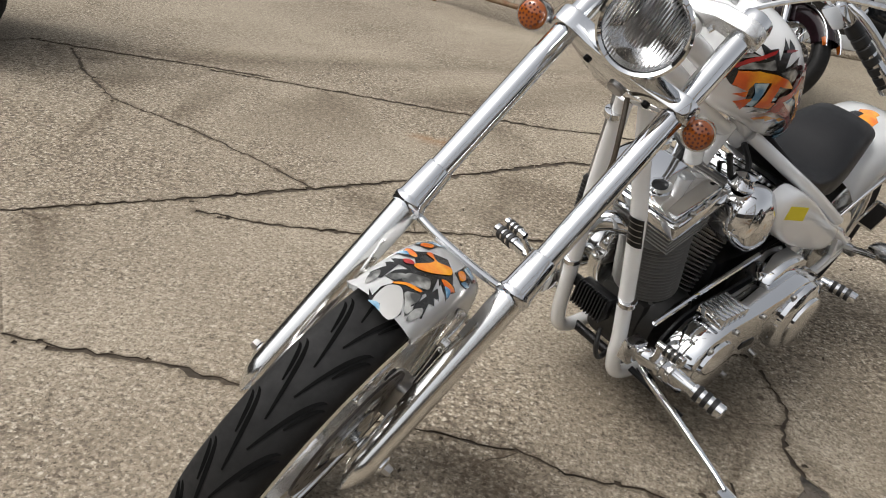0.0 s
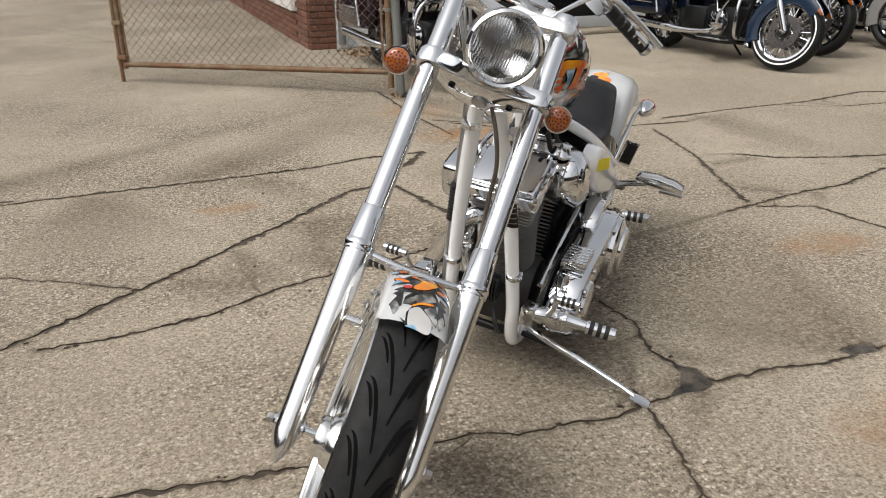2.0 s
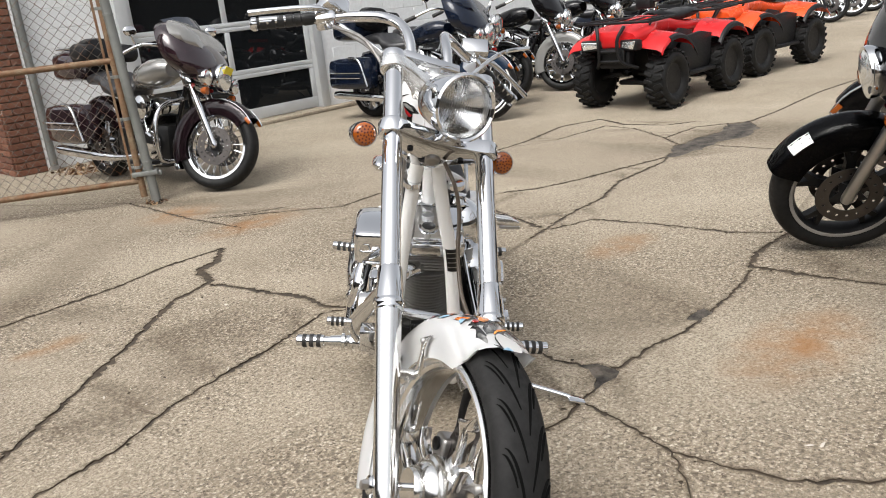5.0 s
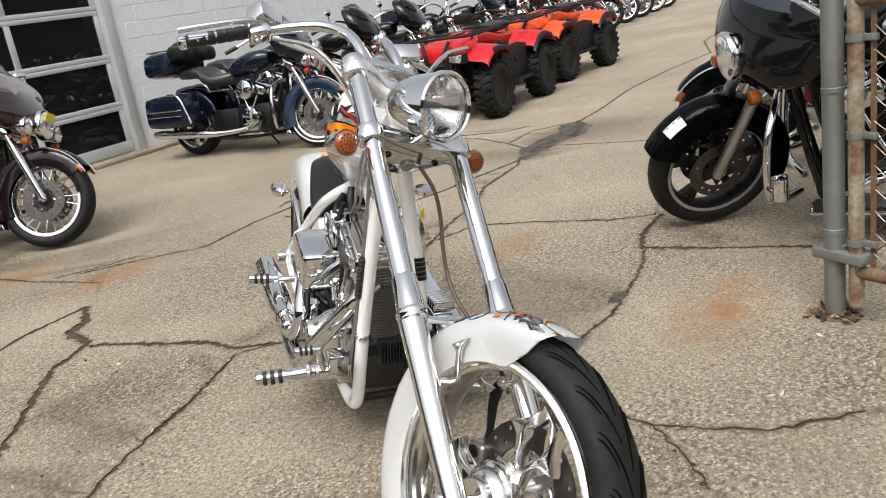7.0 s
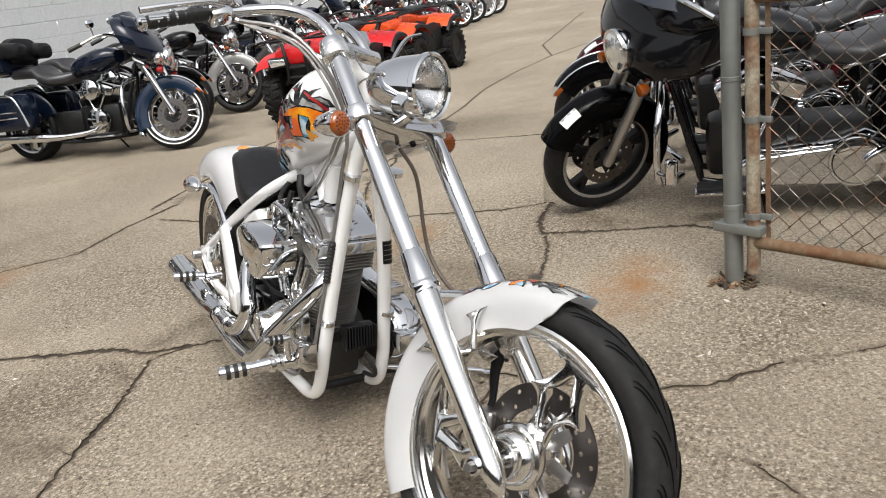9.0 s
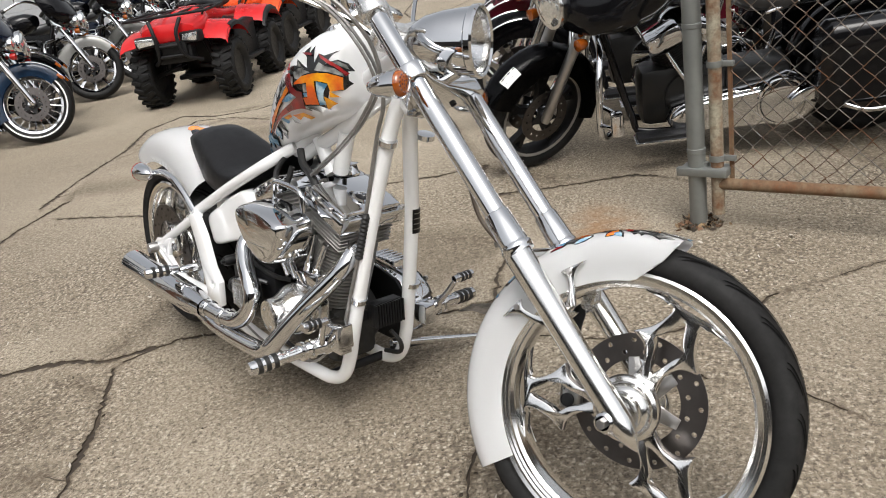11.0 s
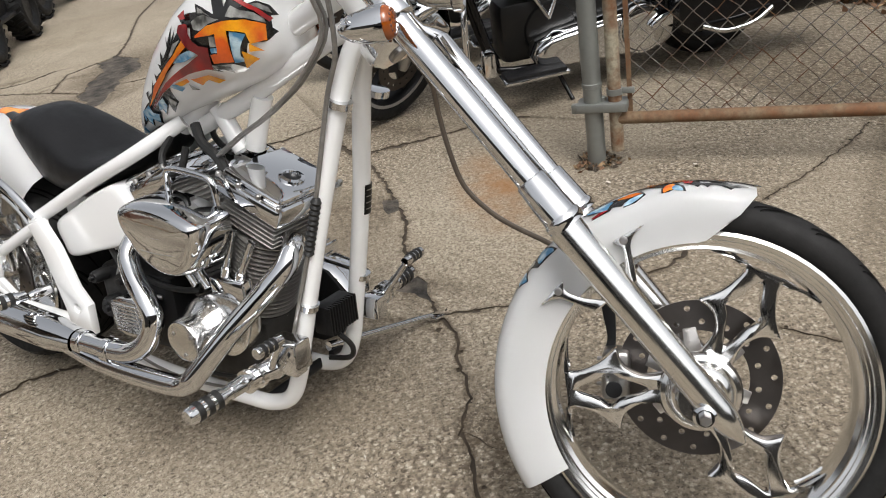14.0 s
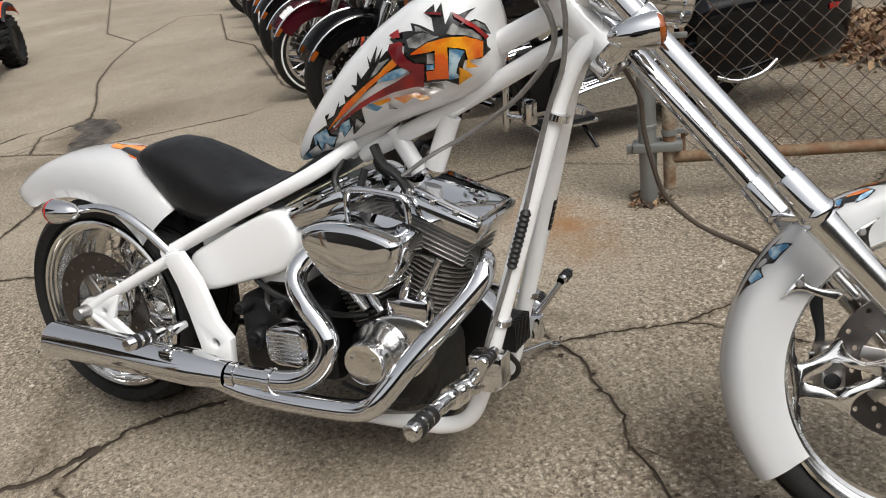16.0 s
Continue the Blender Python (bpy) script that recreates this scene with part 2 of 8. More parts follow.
def concrete():
    n = Nodes("old_exposed_aggregate_concrete")
    big = n.noise(0.55, 4)
    mid = n.noise(3.2, 6, 0.65)
    grain = n.noise(95, 4, 0.75)
    warp = n.add("ShaderNodeVectorMath")
    warp.operation = "ADD"
    n.put(warp.inputs[0], n.co)
    wob = n.add("ShaderNodeTexNoise", Scale=60.0, Detail=2.0)
    n.put(wob.inputs["Vector"], n.co)
    small = n.add("ShaderNodeVectorMath")
    small.operation = "SCALE"
    n.put(small.inputs[0], wob.outputs["Color"])
    small.inputs["Scale"].default_value = 0.007
    n.put(warp.inputs[1], small.outputs[0])
    cells = []
    for scale in (84.0, 170.0, 36.0):
        v = n.add("ShaderNodeTexVoronoi", Scale=scale)
        n.put(v.inputs["Vector"], warp.outputs[0])
        cells.append(v)
    pick = n.add("ShaderNodeSeparateColor", Color=cells[0].outputs["Color"]).outputs[0]
    pick2 = n.add("ShaderNodeSeparateColor", Color=cells[1].outputs["Color"]).outputs[1]
    pick3 = n.add("ShaderNodeSeparateColor", Color=cells[2].outputs["Color"]).outputs[2]
    # the smooth cement skin, mottled and sandy
    fine = n.noise(60, 7, 0.80)
    coarse = n.noise(21, 6, 0.72)
    c = n.mix(n.ramp(big, (0.32, 0.0), (0.68, 1.0)), (0.400, 0.342, 0.256), (0.560, 0.492, 0.386))
    c = n.mix(n.ramp(mid, (0.36, 0.5), (0.58, 0.0)), c, (0.225, 0.184, 0.130))
    c = n.mix(n.ramp(coarse, (0.30, 0.5), (0.46, 0.0)), c, (0.180, 0.146, 0.102))
    c = n.mix(n.ramp(coarse, (0.55, 0.0), (0.70, 0.4)), c, (0.590, 0.522, 0.412))
    c = n.mix(n.ramp(pick2, (0.0, 0.7), (0.20, 0.0)), c, (0.105, 0.084, 0.060))
    c = n.mix(n.ramp(pick2, (0.86, 0.0), (1.0, 0.7)), c, (0.62, 0.55, 0.44))
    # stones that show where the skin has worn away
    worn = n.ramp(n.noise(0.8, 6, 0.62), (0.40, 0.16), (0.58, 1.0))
    # the stones fade and the ground is made paler as x grows
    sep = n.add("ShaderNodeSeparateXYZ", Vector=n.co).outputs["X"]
    x_fade = n.add("ShaderNodeMapRange", Value=sep, From_Min=1.6, From_Max=4.2, To_Min=1.0, To_Max=0.42).outputs[0]
    worn = n.mix(1.0, worn, x_fade, "MULTIPLY")
    stone = n.ramp(pick, (0.0, (0.055, 0.044, 0.032)), (0.26, (0.130, 0.104, 0.076)), (0.36, (0.360, 0.304, 0.226)), (0.76, (0.480, 0.410, 0.312)), (0.92, (0.700, 0.630, 0.510)))
    gap = n.ramp(cells[0].outputs["Distance"], (0.34, 0.0), (0.50, 0.7))
    stone = n.mix(gap, stone, (0.190, 0.155, 0.112))
    amount = n.add("ShaderNodeMath")
    amount.operation = "MULTIPLY"
    n.put(amount.inputs[0], worn)
    amount.inputs[1].default_value = 0.92
    c = n.mix(amount.outputs[0], c, stone)
    # larger pebbles here and there
    pebble = n.mix(1.0, n.ramp(pick3, (0.80, 0.0), (0.83, 0.9)), n.ramp(cells[2].outputs["Distance"], (0.24, 1.0), (0.30, 0.0)), "MULTIPLY")
    pebble = n.mix(1.0, pebble, worn, "MULTIPLY")
    c = n.mix(pebble, c, n.ramp(pick2, (0.3, (0.150, 0.112, 0.082)), (0.6, (0.500, 0.430, 0.345)), (0.9, (0.600, 0.550, 0.470))))
    # ragged pits between the stones, and bright worn stone faces
    pitted = n.mix(1.0, n.ramp(fine, (0.415, 1.0), (0.45, 0.0)), n.ramp(worn, (0.0, 0.45), (0.8, 1.0)), "MULTIPLY")
    c = n.mix(pitted, c, (0.060, 0.048, 0.034))
    c = n.mix(n.ramp(fine, (0.565, 0.0), (0.60, 0.72)), c, (0.70, 0.63, 0.51))
    c = n.mix(n.ramp(grain, (0.40, 0.6), (0.49, 0.0)), c, (0.090, 0.074, 0.054))
    for scale, lo, hi in ((7.0, 0.035, 0.075), (2.6, 0.018, 0.040)):
        pits = n.add("ShaderNodeTexVoronoi", Scale=scale)
        n.put(pits.inputs["Vector"], warp.outputs[0])
        c = n.mix(n.ramp(pits.outputs["Distance"], (lo, 0.85), (hi, 0.0)), c, (0.080, 0.063, 0.046))
    c = n.mix(n.ramp(n.noise(0.33, 3, 0.5), (0.42, 0.22), (0.60, 0.0)), c, (0.205, 0.170, 0.126))
    # broad stains
    c = n.mix(n.ramp(n.noise(1.7, 6, 0.7), (0.30, 0.32), (0.45, 0.0)), c, (0.180, 0.145, 0.102))
    # dirt that has washed into the cracks' edges
    dirt = n.add("ShaderNodeAttribute")
    dirt.attribute_name = "stain"
    dirty = n.mix(1.0, n.ramp(dirt.outputs["Fac"], (0.0, 0.0), (1.0, 0.85)), n.ramp(n.noise(38, 5, 0.7), (0.34, 0.15), (0.60, 1.0)), "MULTIPLY")
    c = n.mix(dirty, c, (0.090, 0.068, 0.044))
    c = n.mix(1.0, c, (0.83, 0.825, 0.83), "MULTIPLY")
    rust_spots = None
    for x, y, sx, sy in ((1.66, 1.50, 0.50, 0.24), (1.45, 5.15, 0.45, 0.25), (1.30, 5.95, 0.35, 0.3), (-0.2, 4.1, 0.2, 0.1), (2.3, 2.75, 0.3, 0.16)):
        shift = n.add("ShaderNodeMapping")
        shift.vector_type = "TEXTURE"
        shift.inputs["Location"].default_value = (x, y, 0)
        shift.inputs["Scale"].default_value = (sx, sy, 1)
        n.put(shift.inputs["Vector"], n.co)
        d = n.add("ShaderNodeVectorMath")
        d.operation = "LENGTH"
        n.put(d.inputs[0], shift.outputs[0])
        s = n.ramp(d.outputs["Value"], (0.15, 0.8), (1.0, 0.0))
        rust_spots = s if rust_spots is None else n.mix(1.0, rust_spots, s, "ADD")
    patchy = n.mix(1.0, rust_spots, n.ramp(n.noise(7, 5), (0.34, 0.1), (0.62, 1.0)), "MULTIPLY")
    c = n.mix(patchy, c, (0.235, 0.115, 0.042))
    n.set(Base_Color=c, Roughness=n.ramp(mid, (0.3, 0.78), (0.7, 0.95)), Specular_IOR_Level=0.2)
    h = n.mix(0.55, cells[0].outputs["Distance"], fine)
    n.set(Normal=n.bump(h, 0.75, -0.005))
    return n.mat


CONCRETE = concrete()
DIRT = plain("crack_dirt", (0.046, 0.033, 0.021), 0.95, var=0.35, scale=60, bump=0.5)
TAR = plain("loose_asphalt_patch", (0.066, 0.056, 0.045), 0.9, var=0.75, scale=75, bump=1.0)

# ---- ground: one sheet with the cracks sunk into it ----
CRACKS = []
CRACKS.append((0.020, [(-2.54, 4.41), (-2.15, 4.45), (-1.61, 4.54), (-1.24, 4.58)]))
CRACKS.append((0.020, [(-1.56, 4.50), (-0.88, 4.57), (-0.23, 4.62), (0.32, 4.68), (0.67, 4.79), (1.05, 4.81)]))
CRACKS.append((0.008, [(-2.29, 4.39), (-2.04, 4.07), (-1.73, 3.76), (-1.30, 3.60), (-0.92, 3.41), (-0.61, 3.22)]))
CRACKS.append((0.035, [(-0.93, 2.95), (-0.74, 3.11), (-0.41, 3.39), (0.04, 3.79), (0.43, 4.17), (0.69, 4.27)]))
CRACKS.append((0.037, [(0.69, 4.27), (0.76, 4.54), (0.87, 4.57), (0.97, 4.70), (1.04, 4.80)]))
CRACKS.append((0.025, [(0.67, 4.23), (0.74, 4.04), (0.79, 3.80), (0.86, 3.62), (0.85, 3.39), (0.93, 3.24)]))
CRACKS.append((0.020, [(-0.93, 2.82), (-0.67, 2.83), (-0.37, 2.90), (-0.08, 3.06), (0.18, 3.14), (0.40, 3.19), (0.79, 3.34)]))
CRACKS.append((0.022, [(-0.94, 1.89), (-0.77, 1.92), (-0.64, 1.93), (-0.42, 1.91), (-0.20, 1.90)]))
CRACKS.append((0.022, [(1.05, 2.55), (1.09, 2.35), (1.03, 2.16), (1.06, 2.04), (1.12, 1.92)]))
CRACKS.append((0.022, [(1.12, 1.92), (1.26, 1.92), (1.36, 1.93), (1.51, 1.90), (1.75, 1.92), (2.04, 1.96), (2.29, 2.02)]))
CRACKS.append((0.018, [(0.94, 1.89), (0.83, 1.87), (0.73, 1.84), (0.59, 1.86), (0.42, 1.85), (0.29, 1.91)]))
CRACKS.append((0.018, [(2.96, 5.12), (3.59, 5.21), (4.35, 5.25), (5.05, 5.42), (5.47, 5.28)]))
CRACKS.append((0.018, [(5.47, 5.28), (5.29, 4.87), (5.36, 4.48), (5.59, 4.30)]))
CRACKS.append((0.018, [(2.85, 4.13), (3.03, 3.99), (3.40, 3.87), (3.90, 3.78), (4.20, 3.71)]))
CRACKS.append((0.027, [(2.14, 3.25), (2.61, 3.37), (3.04, 3.43), (3.44, 3.59), (4.05, 3.64), (4.20, 3.70)]))
CRACKS.append((0.013, [(2.33, 3.27), (2.61, 3.18), (2.70, 2.81), (2.75, 2.40), (2.87, 2.16)]))
CRACKS.append((0.022, [(2.88, 2.13), (2.52, 2.12), (2.31, 2.04)]))
CRACKS.append((0.020, [(2.33, 2.05), (2.35, 1.78), (2.39, 1.53), (2.42, 1.30), (2.37, 1.20)]))
CRACKS.append((0.015, [(1.46, 5.49), (1.75, 5.24), (2.04, 4.94), (2.56, 5.00), (3.06, 4.97)]))
CRACKS.append((0.011, [(1.11, 0.70), (1.21, 0.50), (1.39, 0.21), (1.54, 0.03)]))
CRACKS.append((0.011, [(0.42, 1.01), (0.36, 0.95), (0.31, 0.90)]))
CRACKS.append((0.020, [(0.83, 3.33), (0.99, 3.16), (1.00, 3.05), (1.00, 2.88)]))
CRACKS.append((0.013, [(8.85, 2.67), (8.02, 2.39), (5.60, 2.30), (5.09, 2.15)]))
CRACKS.append((0.013, [(18.04, 4.88), (11.62, 4.30), (10.07, 3.79), (8.66, 3.94), (7.42, 3.97), (6.25, 3.85), (5.69, 3.83)]))
CRACKS.append((0.011, [(10.07, 3.79), (12.20, 3.27), (11.65, 2.68), (8.85, 2.67)]))
CRACKS.append((0.013, [(1.36, 5.62), (1.58, 5.45), (1.81, 5.35)]))
CRACKS.append((0.016, [(2.71, 4.83), (2.6, 4.21), (2.42, 3.66), (2.33, 3.34)]))
CRACKS.append((0.012, [(4.49, 5.02), (5.18, 5.00), (5.14, 4.64), (4.84, 4.14), (5.36, 4.15), (5.58, 3.96)]))
CRACKS.append((0.018, [(0.85, 1.96), (0.82, 1.7), (0.76, 1.47), (0.83, 1.15), (1.01, 0.92)]))
CRACKS.append((0.011, [(0.76, 1.47), (0.65, 1.35), (0.5, 1.23)]))
CRACKS.append((0.026, [(-1.48, 2.53), (-1.23, 2.72), (-0.93, 2.95)]))
CRACKS.append((0.018, [(-1.07, 1.91), (-0.98, 1.91), (-0.9, 1.9)]))
CRACKS.append((0.014, [(1.24, 6.75), (1.28, 5.72), (1.36, 5.14)]))
CRACKS.append((0.013, [(4.71, 3.54), (4.77, 2.64)]))
CRACKS.append((0.012, [(4.84, 4.14), (4.66, 3.90)]))
CRACKS.append((0.016, [(0.30, 1.90), (0.20, 1.89), (0.08, 1.90), (-0.06, 1.89), (-0.20, 1.90)]))
PATCHES = [
    [(1.06, 2.07), (1.11, 2.00), (1.12, 1.92), (1.04, 1.88), (0.94, 1.88), (1.01, 1.94), (1.04, 2.00)],
    [(4.18, 3.72), (4.61, 3.88), (4.91, 3.88), (5.29, 3.85), (5.58, 3.97), (5.73, 3.85), (5.48, 3.63), (5.09, 3.53), (4.90, 3.63), (4.59, 3.62), (4.29, 3.64)],
    [(1.72, 1.98), (1.77, 1.97), (1.76, 1.91), (1.67, 1.91), (1.63, 1.95)],
]


def crack_quads(width, pts, rng):
    """Short, ragged, four-sided pieces of one crack along a path."""
    path = []
    for (ax, ay), (bx, by) in zip(pts, pts[1:]):
        length = math.hypot(bx - ax, by - ay)
        n = max(1, min(110, int(length / 0.022)))
        for k in range(n):
            u = k / n
            j = 0.007 if k else 0.0
            path.append((ax + (bx - ax) * u + rng.uniform(-j, j), ay + (by - ay) * u + rng.uniform(-j, j)))
    path.append(pts[-1])
    sides = []
    swell = 1.0
    for i, (x, y) in enumerate(path):
        x0, y0 = path[max(i - 1, 0)]
        x1, y1 = path[min(i + 1, len(path) - 1)]
        dx, dy = x1 - x0, y1 - y0
        d = math.hypot(dx, dy) or 1
        swell = 0.72 * swell + 0.28 * rng.choice((0.45, 0.6, 0.7, 1.0, 1.5, 2.2))
        w = [width * swell * rng.uniform(0.22, 0.82) for _ in range(2)]
        sides.append(((x - dy / d * w[0], y + dx / d * w[0]), (x + dy / d * w[1], y - dx / d * w[1])))
    core = [[a[0], a[1], b[1], b[0]] for a, b in zip(sides, sides[1:])]
    # a wider, uneven band beside the crack, where dirt gathers
    wide = []
    for (p, q) in sides:
        dx, dy = p[0] - q[0], p[1] - q[1]
        d = math.hypot(dx, dy) or 1
        a, b = rng.uniform(0.006, 0.034), rng.uniform(0.006, 0.034)
        wide.append(((p[0] + dx / d * a, p[1] + dy / d * a), (q[0] - dx / d * b, q[1] - dy / d * b)))
    return core, [[a[0], a[1], b[1], b[0]] for a, b in zip(wide, wide[1:])]


def hairlines(pts, rng):
    """Thin side cracks that leave a crack's path, and small spalled holes along it."""
    lines, holes = [], []
    for (ax, ay), (bx, by) in zip(pts, pts[1:]):
        length = math.hypot(bx - ax, by - ay)
        way = math.atan2(by - ay, bx - ax)
        for _ in range(int(length / 0.75 + rng.random())):
            u = rng.random()
            x, y = ax + (bx - ax) * u, ay + (by - ay) * u
            a = way + rng.choice((-1, 1)) * rng.uniform(0.5, 1.4)
            long = rng.uniform(0.04, 0.15)
            bend = rng.uniform(-0.5, 0.5)
            lines.append((0.0024, [(x, y), (x + long * 0.5 * math.cos(a), y + long * 0.5 * math.sin(a)), (x + long * (0.5 * math.cos(a) + 0.5 * math.cos(a + bend)), y + long * (0.5 * math.sin(a) + 0.5 * math.sin(a + bend)))]))
        for _ in range(int(length / 0.16 + rng.random())):
            u = rng.random()
            x, y = ax + (bx - ax) * u + rng.gauss(0, 0.012), ay + (by - ay) * u + rng.gauss(0, 0.012)
            r = rng.uniform(0.004, 0.015)
            k = rng.randrange(5, 9)
            holes.append([(x + r * rng.uniform(0.5, 1.2) * math.cos(2 * math.pi * i / k + way), y + r * rng.uniform(0.4, 1.0) * math.sin(2 * math.pi * i / k + way)) for i in range(k)])
    return lines, holes


def patch_loop(pts, rng):
    out = []
    for (ax, ay), (bx, by) in zip(pts, pts[1:] + pts[:1]):
        n = max(2, int(math.hypot(bx - ax, by - ay) / 0.05))
        for k in range(n):
            j = 0.012 if len(pts) < 8 else 0.022
            out.append((ax + (bx - ax) * k / n + rng.uniform(-j, j), ay + (by - ay) * k / n + rng.uniform(-j, j)))
    return out


def build_ground():
    from mathutils.geometry import delaunay_2d_cdt
    rng = random.Random(5)
    verts, faces, kinds = [], [], []

    def add(loop, kind):
        s = len(verts)
        if sum(a[0] * b[1] - b[0] * a[1] for a, b in zip(loop, loop[1:] + loop[:1])) < 0:
            loop = loop[::-1]
        verts.extend(Vector(p) for p in loop)
        faces.append(list(range(s, s + len(loop))))
        kinds.append(kind)

    # kinds of region: 0 the slab, 1 a crack, 2 a patch, 3 the dirty band beside a crack
    add([(-12, -12), (32, -12), (32, 30), (-12, 30)], 0)
    for w, pts in CRACKS:
        w *= 0.46 if 0.2 < pts[0][0] < 2.2 and pts[0][1] < 2.8 else 0.66 if pts[0][0] < 2.2 and pts[0][1] < 4 else 1.0
        core, band = crack_quads(w, pts, rng)
        for loop in band:
            add(loop, 3)
        for loop in core:
            add(loop, 1)
        if pts[0][0] < 6.5:
            lines, holes = hairlines(pts, rng)
            for w2, pts2 in lines:
                for loop in crack_quads(w2, pts2, rng)[0]:
                    add(loop, 1)
            for loop in holes:
                add(loop, 1)
    for pts in PATCHES:
        add(patch_loop(pts, rng), 2)
    co, _, tri, _, _, src = delaunay_2d_cdt(verts, [], faces, 0, 1e-4)
    bm = bmesh.new()
    stain = bm.verts.layers.float.new("stain")
    top = [bm.verts.new((p.x, p.y, 0)) for p in co]
    bm.verts.ensure_lookup_table()
    sunk, edge_use, clean = {}, {}, set()
    for f, s in zip(tri, src):
        found = {kinds[i] for i in s}
        kind = 2 if 2 in found else 1 if 1 in found else 0
        if not kind:
            bm.faces.new([top[i] for i in f])
            if 3 not in found:
                clean.update(f)
        else:
            low = []
            for i in f:
                if i not in sunk:
                    depth = -0.0025 - 0.004 * rng.random() if kind == 1 else -0.006 + 0.004 * rng.random()
                    sunk[i] = bm.verts.new((co[i].x, co[i].y, depth))
                low.append(sunk[i])
            bm.faces.new(low).material_index = kind
            for a, b in zip(f, f[1:] + f[:1]):
                edge_use[(a, b)] = kind
    for i in sunk:
        if i not in clean:
            top[i][stain] = 1.0
    for (a, b), kind in edge_use.items():
        if (b, a) not in edge_use:
            bm.faces.new((top[a], top[b], sunk[b], sunk[a])).material_index = 1 if kind == 1 else 0
    # the far sheet, out to the horizon
    ring = [(-12, -12), (32, -12), (32, 30), (-12, 30)]
    far = [(-1500, -1500), (1500, -1500), (1500, 1500), (-1500, 1500)]
    a = [bm.verts.new((*p, 0)) for p in ring]
    b = [bm.verts.new((*p, 0)) for p in far]
    for i in range(4):
        bm.faces.new((a[i], b[i], b[(i + 1) % 4], a[(i + 1) % 4]))
    bmesh.ops.remove_doubles(bm, verts=a + [v for v in top if abs(v.co.x - 10) > 21.9 or abs(v.co.y - 9) > 20.9], dist=1e-4)
    bmesh.ops.recalc_face_normals(bm, faces=bm.faces)
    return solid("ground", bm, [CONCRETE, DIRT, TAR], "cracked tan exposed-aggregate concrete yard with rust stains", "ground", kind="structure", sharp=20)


build_ground()


# ---- the white chopper ----
# its own axes: x ahead, y to its left, z up; it leans on its side stand and its fork is turned to the left
LEAN, RAKE, STEER = 8.7, 41.6, 24.0
CH = at(0.411, 2.217, 0.0) @ spin(-130, "Z") @ spin(-LEAN, "X")
FORK = at(0.311, -0.014, 0.975) @ spin(1.6, "X") @ spin(-RAKE, "Y") @ spin(STEER, "Z")
WHEEL = FORK @ at(0.036, 0.002, -0.868)
chopper = thing("chopper_motorcycle", "white long-fork chopper motorcycle with chrome engine and flame-and-letter paint", "motorcycle", CH)


def tyre_mesh(R, r, w, seg=72, shoulder=0.45):
    """Round-shouldered tyre about y: outer radius, bead radius, width."""
    h = w / 2
    prof = [(r, -h * 0.62), (r + (R - r) * 0.25, -h * 0.92), (r + (R - r) * 0.55, -h), (R - (R - r) * 0.25, -h * 0.90), (R - (R - r) * 0.145, -h * 0.75), (R - (R - r) * 0.07, -h * 0.55), (R - (R - r) * 0.018, -h * 0.3), (R, 0)]
    prof = prof + [(a, -b) for a, b in prof[-2::-1]]
    prof += [(r - 0.006, h * 0.5), (r - 0.006, -h * 0.5)]
    return lathe(prof, seg, axis="y", closed=True)


def tread_grooves(R, r, w, count):
    """Curved rain grooves as dark strips on the tread: long sweeping ones with a short one between, on both halves."""
    bm = bmesh.new()
    h = w / 2
    for k in range(count):
        base = 2 * math.pi * k / count
        for side in (-1, 1):
            for y0, y1, sweep, shift, fat in ((0.08, 0.78, 0.36, 0.0, 0.0032), (0.44, 0.86, 0.17, 0.16, 0.0028)):
                rows = []
                for i in range(11):
                    u = i / 10
                    t = y0 + (y1 - y0) * u
                    a = base + shift + (math.pi / count if side > 0 else 0) + sweep * (1 - (1 - u) ** 1.7)
                    rad = R - (R - r) * float(np.interp(t, (0, 0.3, 0.55, 0.75, 0.90, 1), (0, 0.018, 0.07, 0.145, 0.25, 0.45))) + 0.0013
                    f = fat * math.sin(math.pi * (0.06 + 0.90 * u)) ** 0.6 + 0.0004
                    da, dy = f * 0.34 / R, f * 0.94
                    rows.append([(rad * math.cos(a + da), side * (h * t - dy), rad * math.sin(a + da)), (rad * math.cos(a - da), side * (h * t + dy), rad * math.sin(a - da))])
                skin(bm, rows, False, False)
    return bm


# shade of the tread grooves, put into a near-black strip colour
GROOVE = plain("groove_shade", (0.004, 0.004, 0.004), 0.95, var=0.1, scale=30, bump=0.0, spec=0.05)
DISC = plain("brake_disc_steel", (0.115, 0.105, 0.10), 0.36, 1.0, var=0.12, scale=60, bump=0.08)


def polar(pts, wrap=True):
    """A smooth loop through points given as degrees and radius; a third value of 0 keeps a corner."""
    out, n = [], len(pts)
    flat = [(p[1] * math.cos(radians(p[0])), p[1] * math.sin(radians(p[0]))) for p in pts]
    for i in range(n):
        p0, p1, p2, p3 = (flat[(i + k) % n] for k in (-1, 0, 1, 2))
        if len(pts[i]) > 2:
            p0 = p1
        if len(pts[(i + 1) % n]) > 2:
            p3 = p2
        for u in (0.0, 0.33, 0.67):
            out.append(tuple(0.5 * (2 * b + (c - a) * u + (2 * a - 5 * b + 4 * c - d) * u * u + (3 * b - a - 3 * c + d) * u ** 3) for a, b, c, d in zip(p0, p1, p2, p3)))
    return out


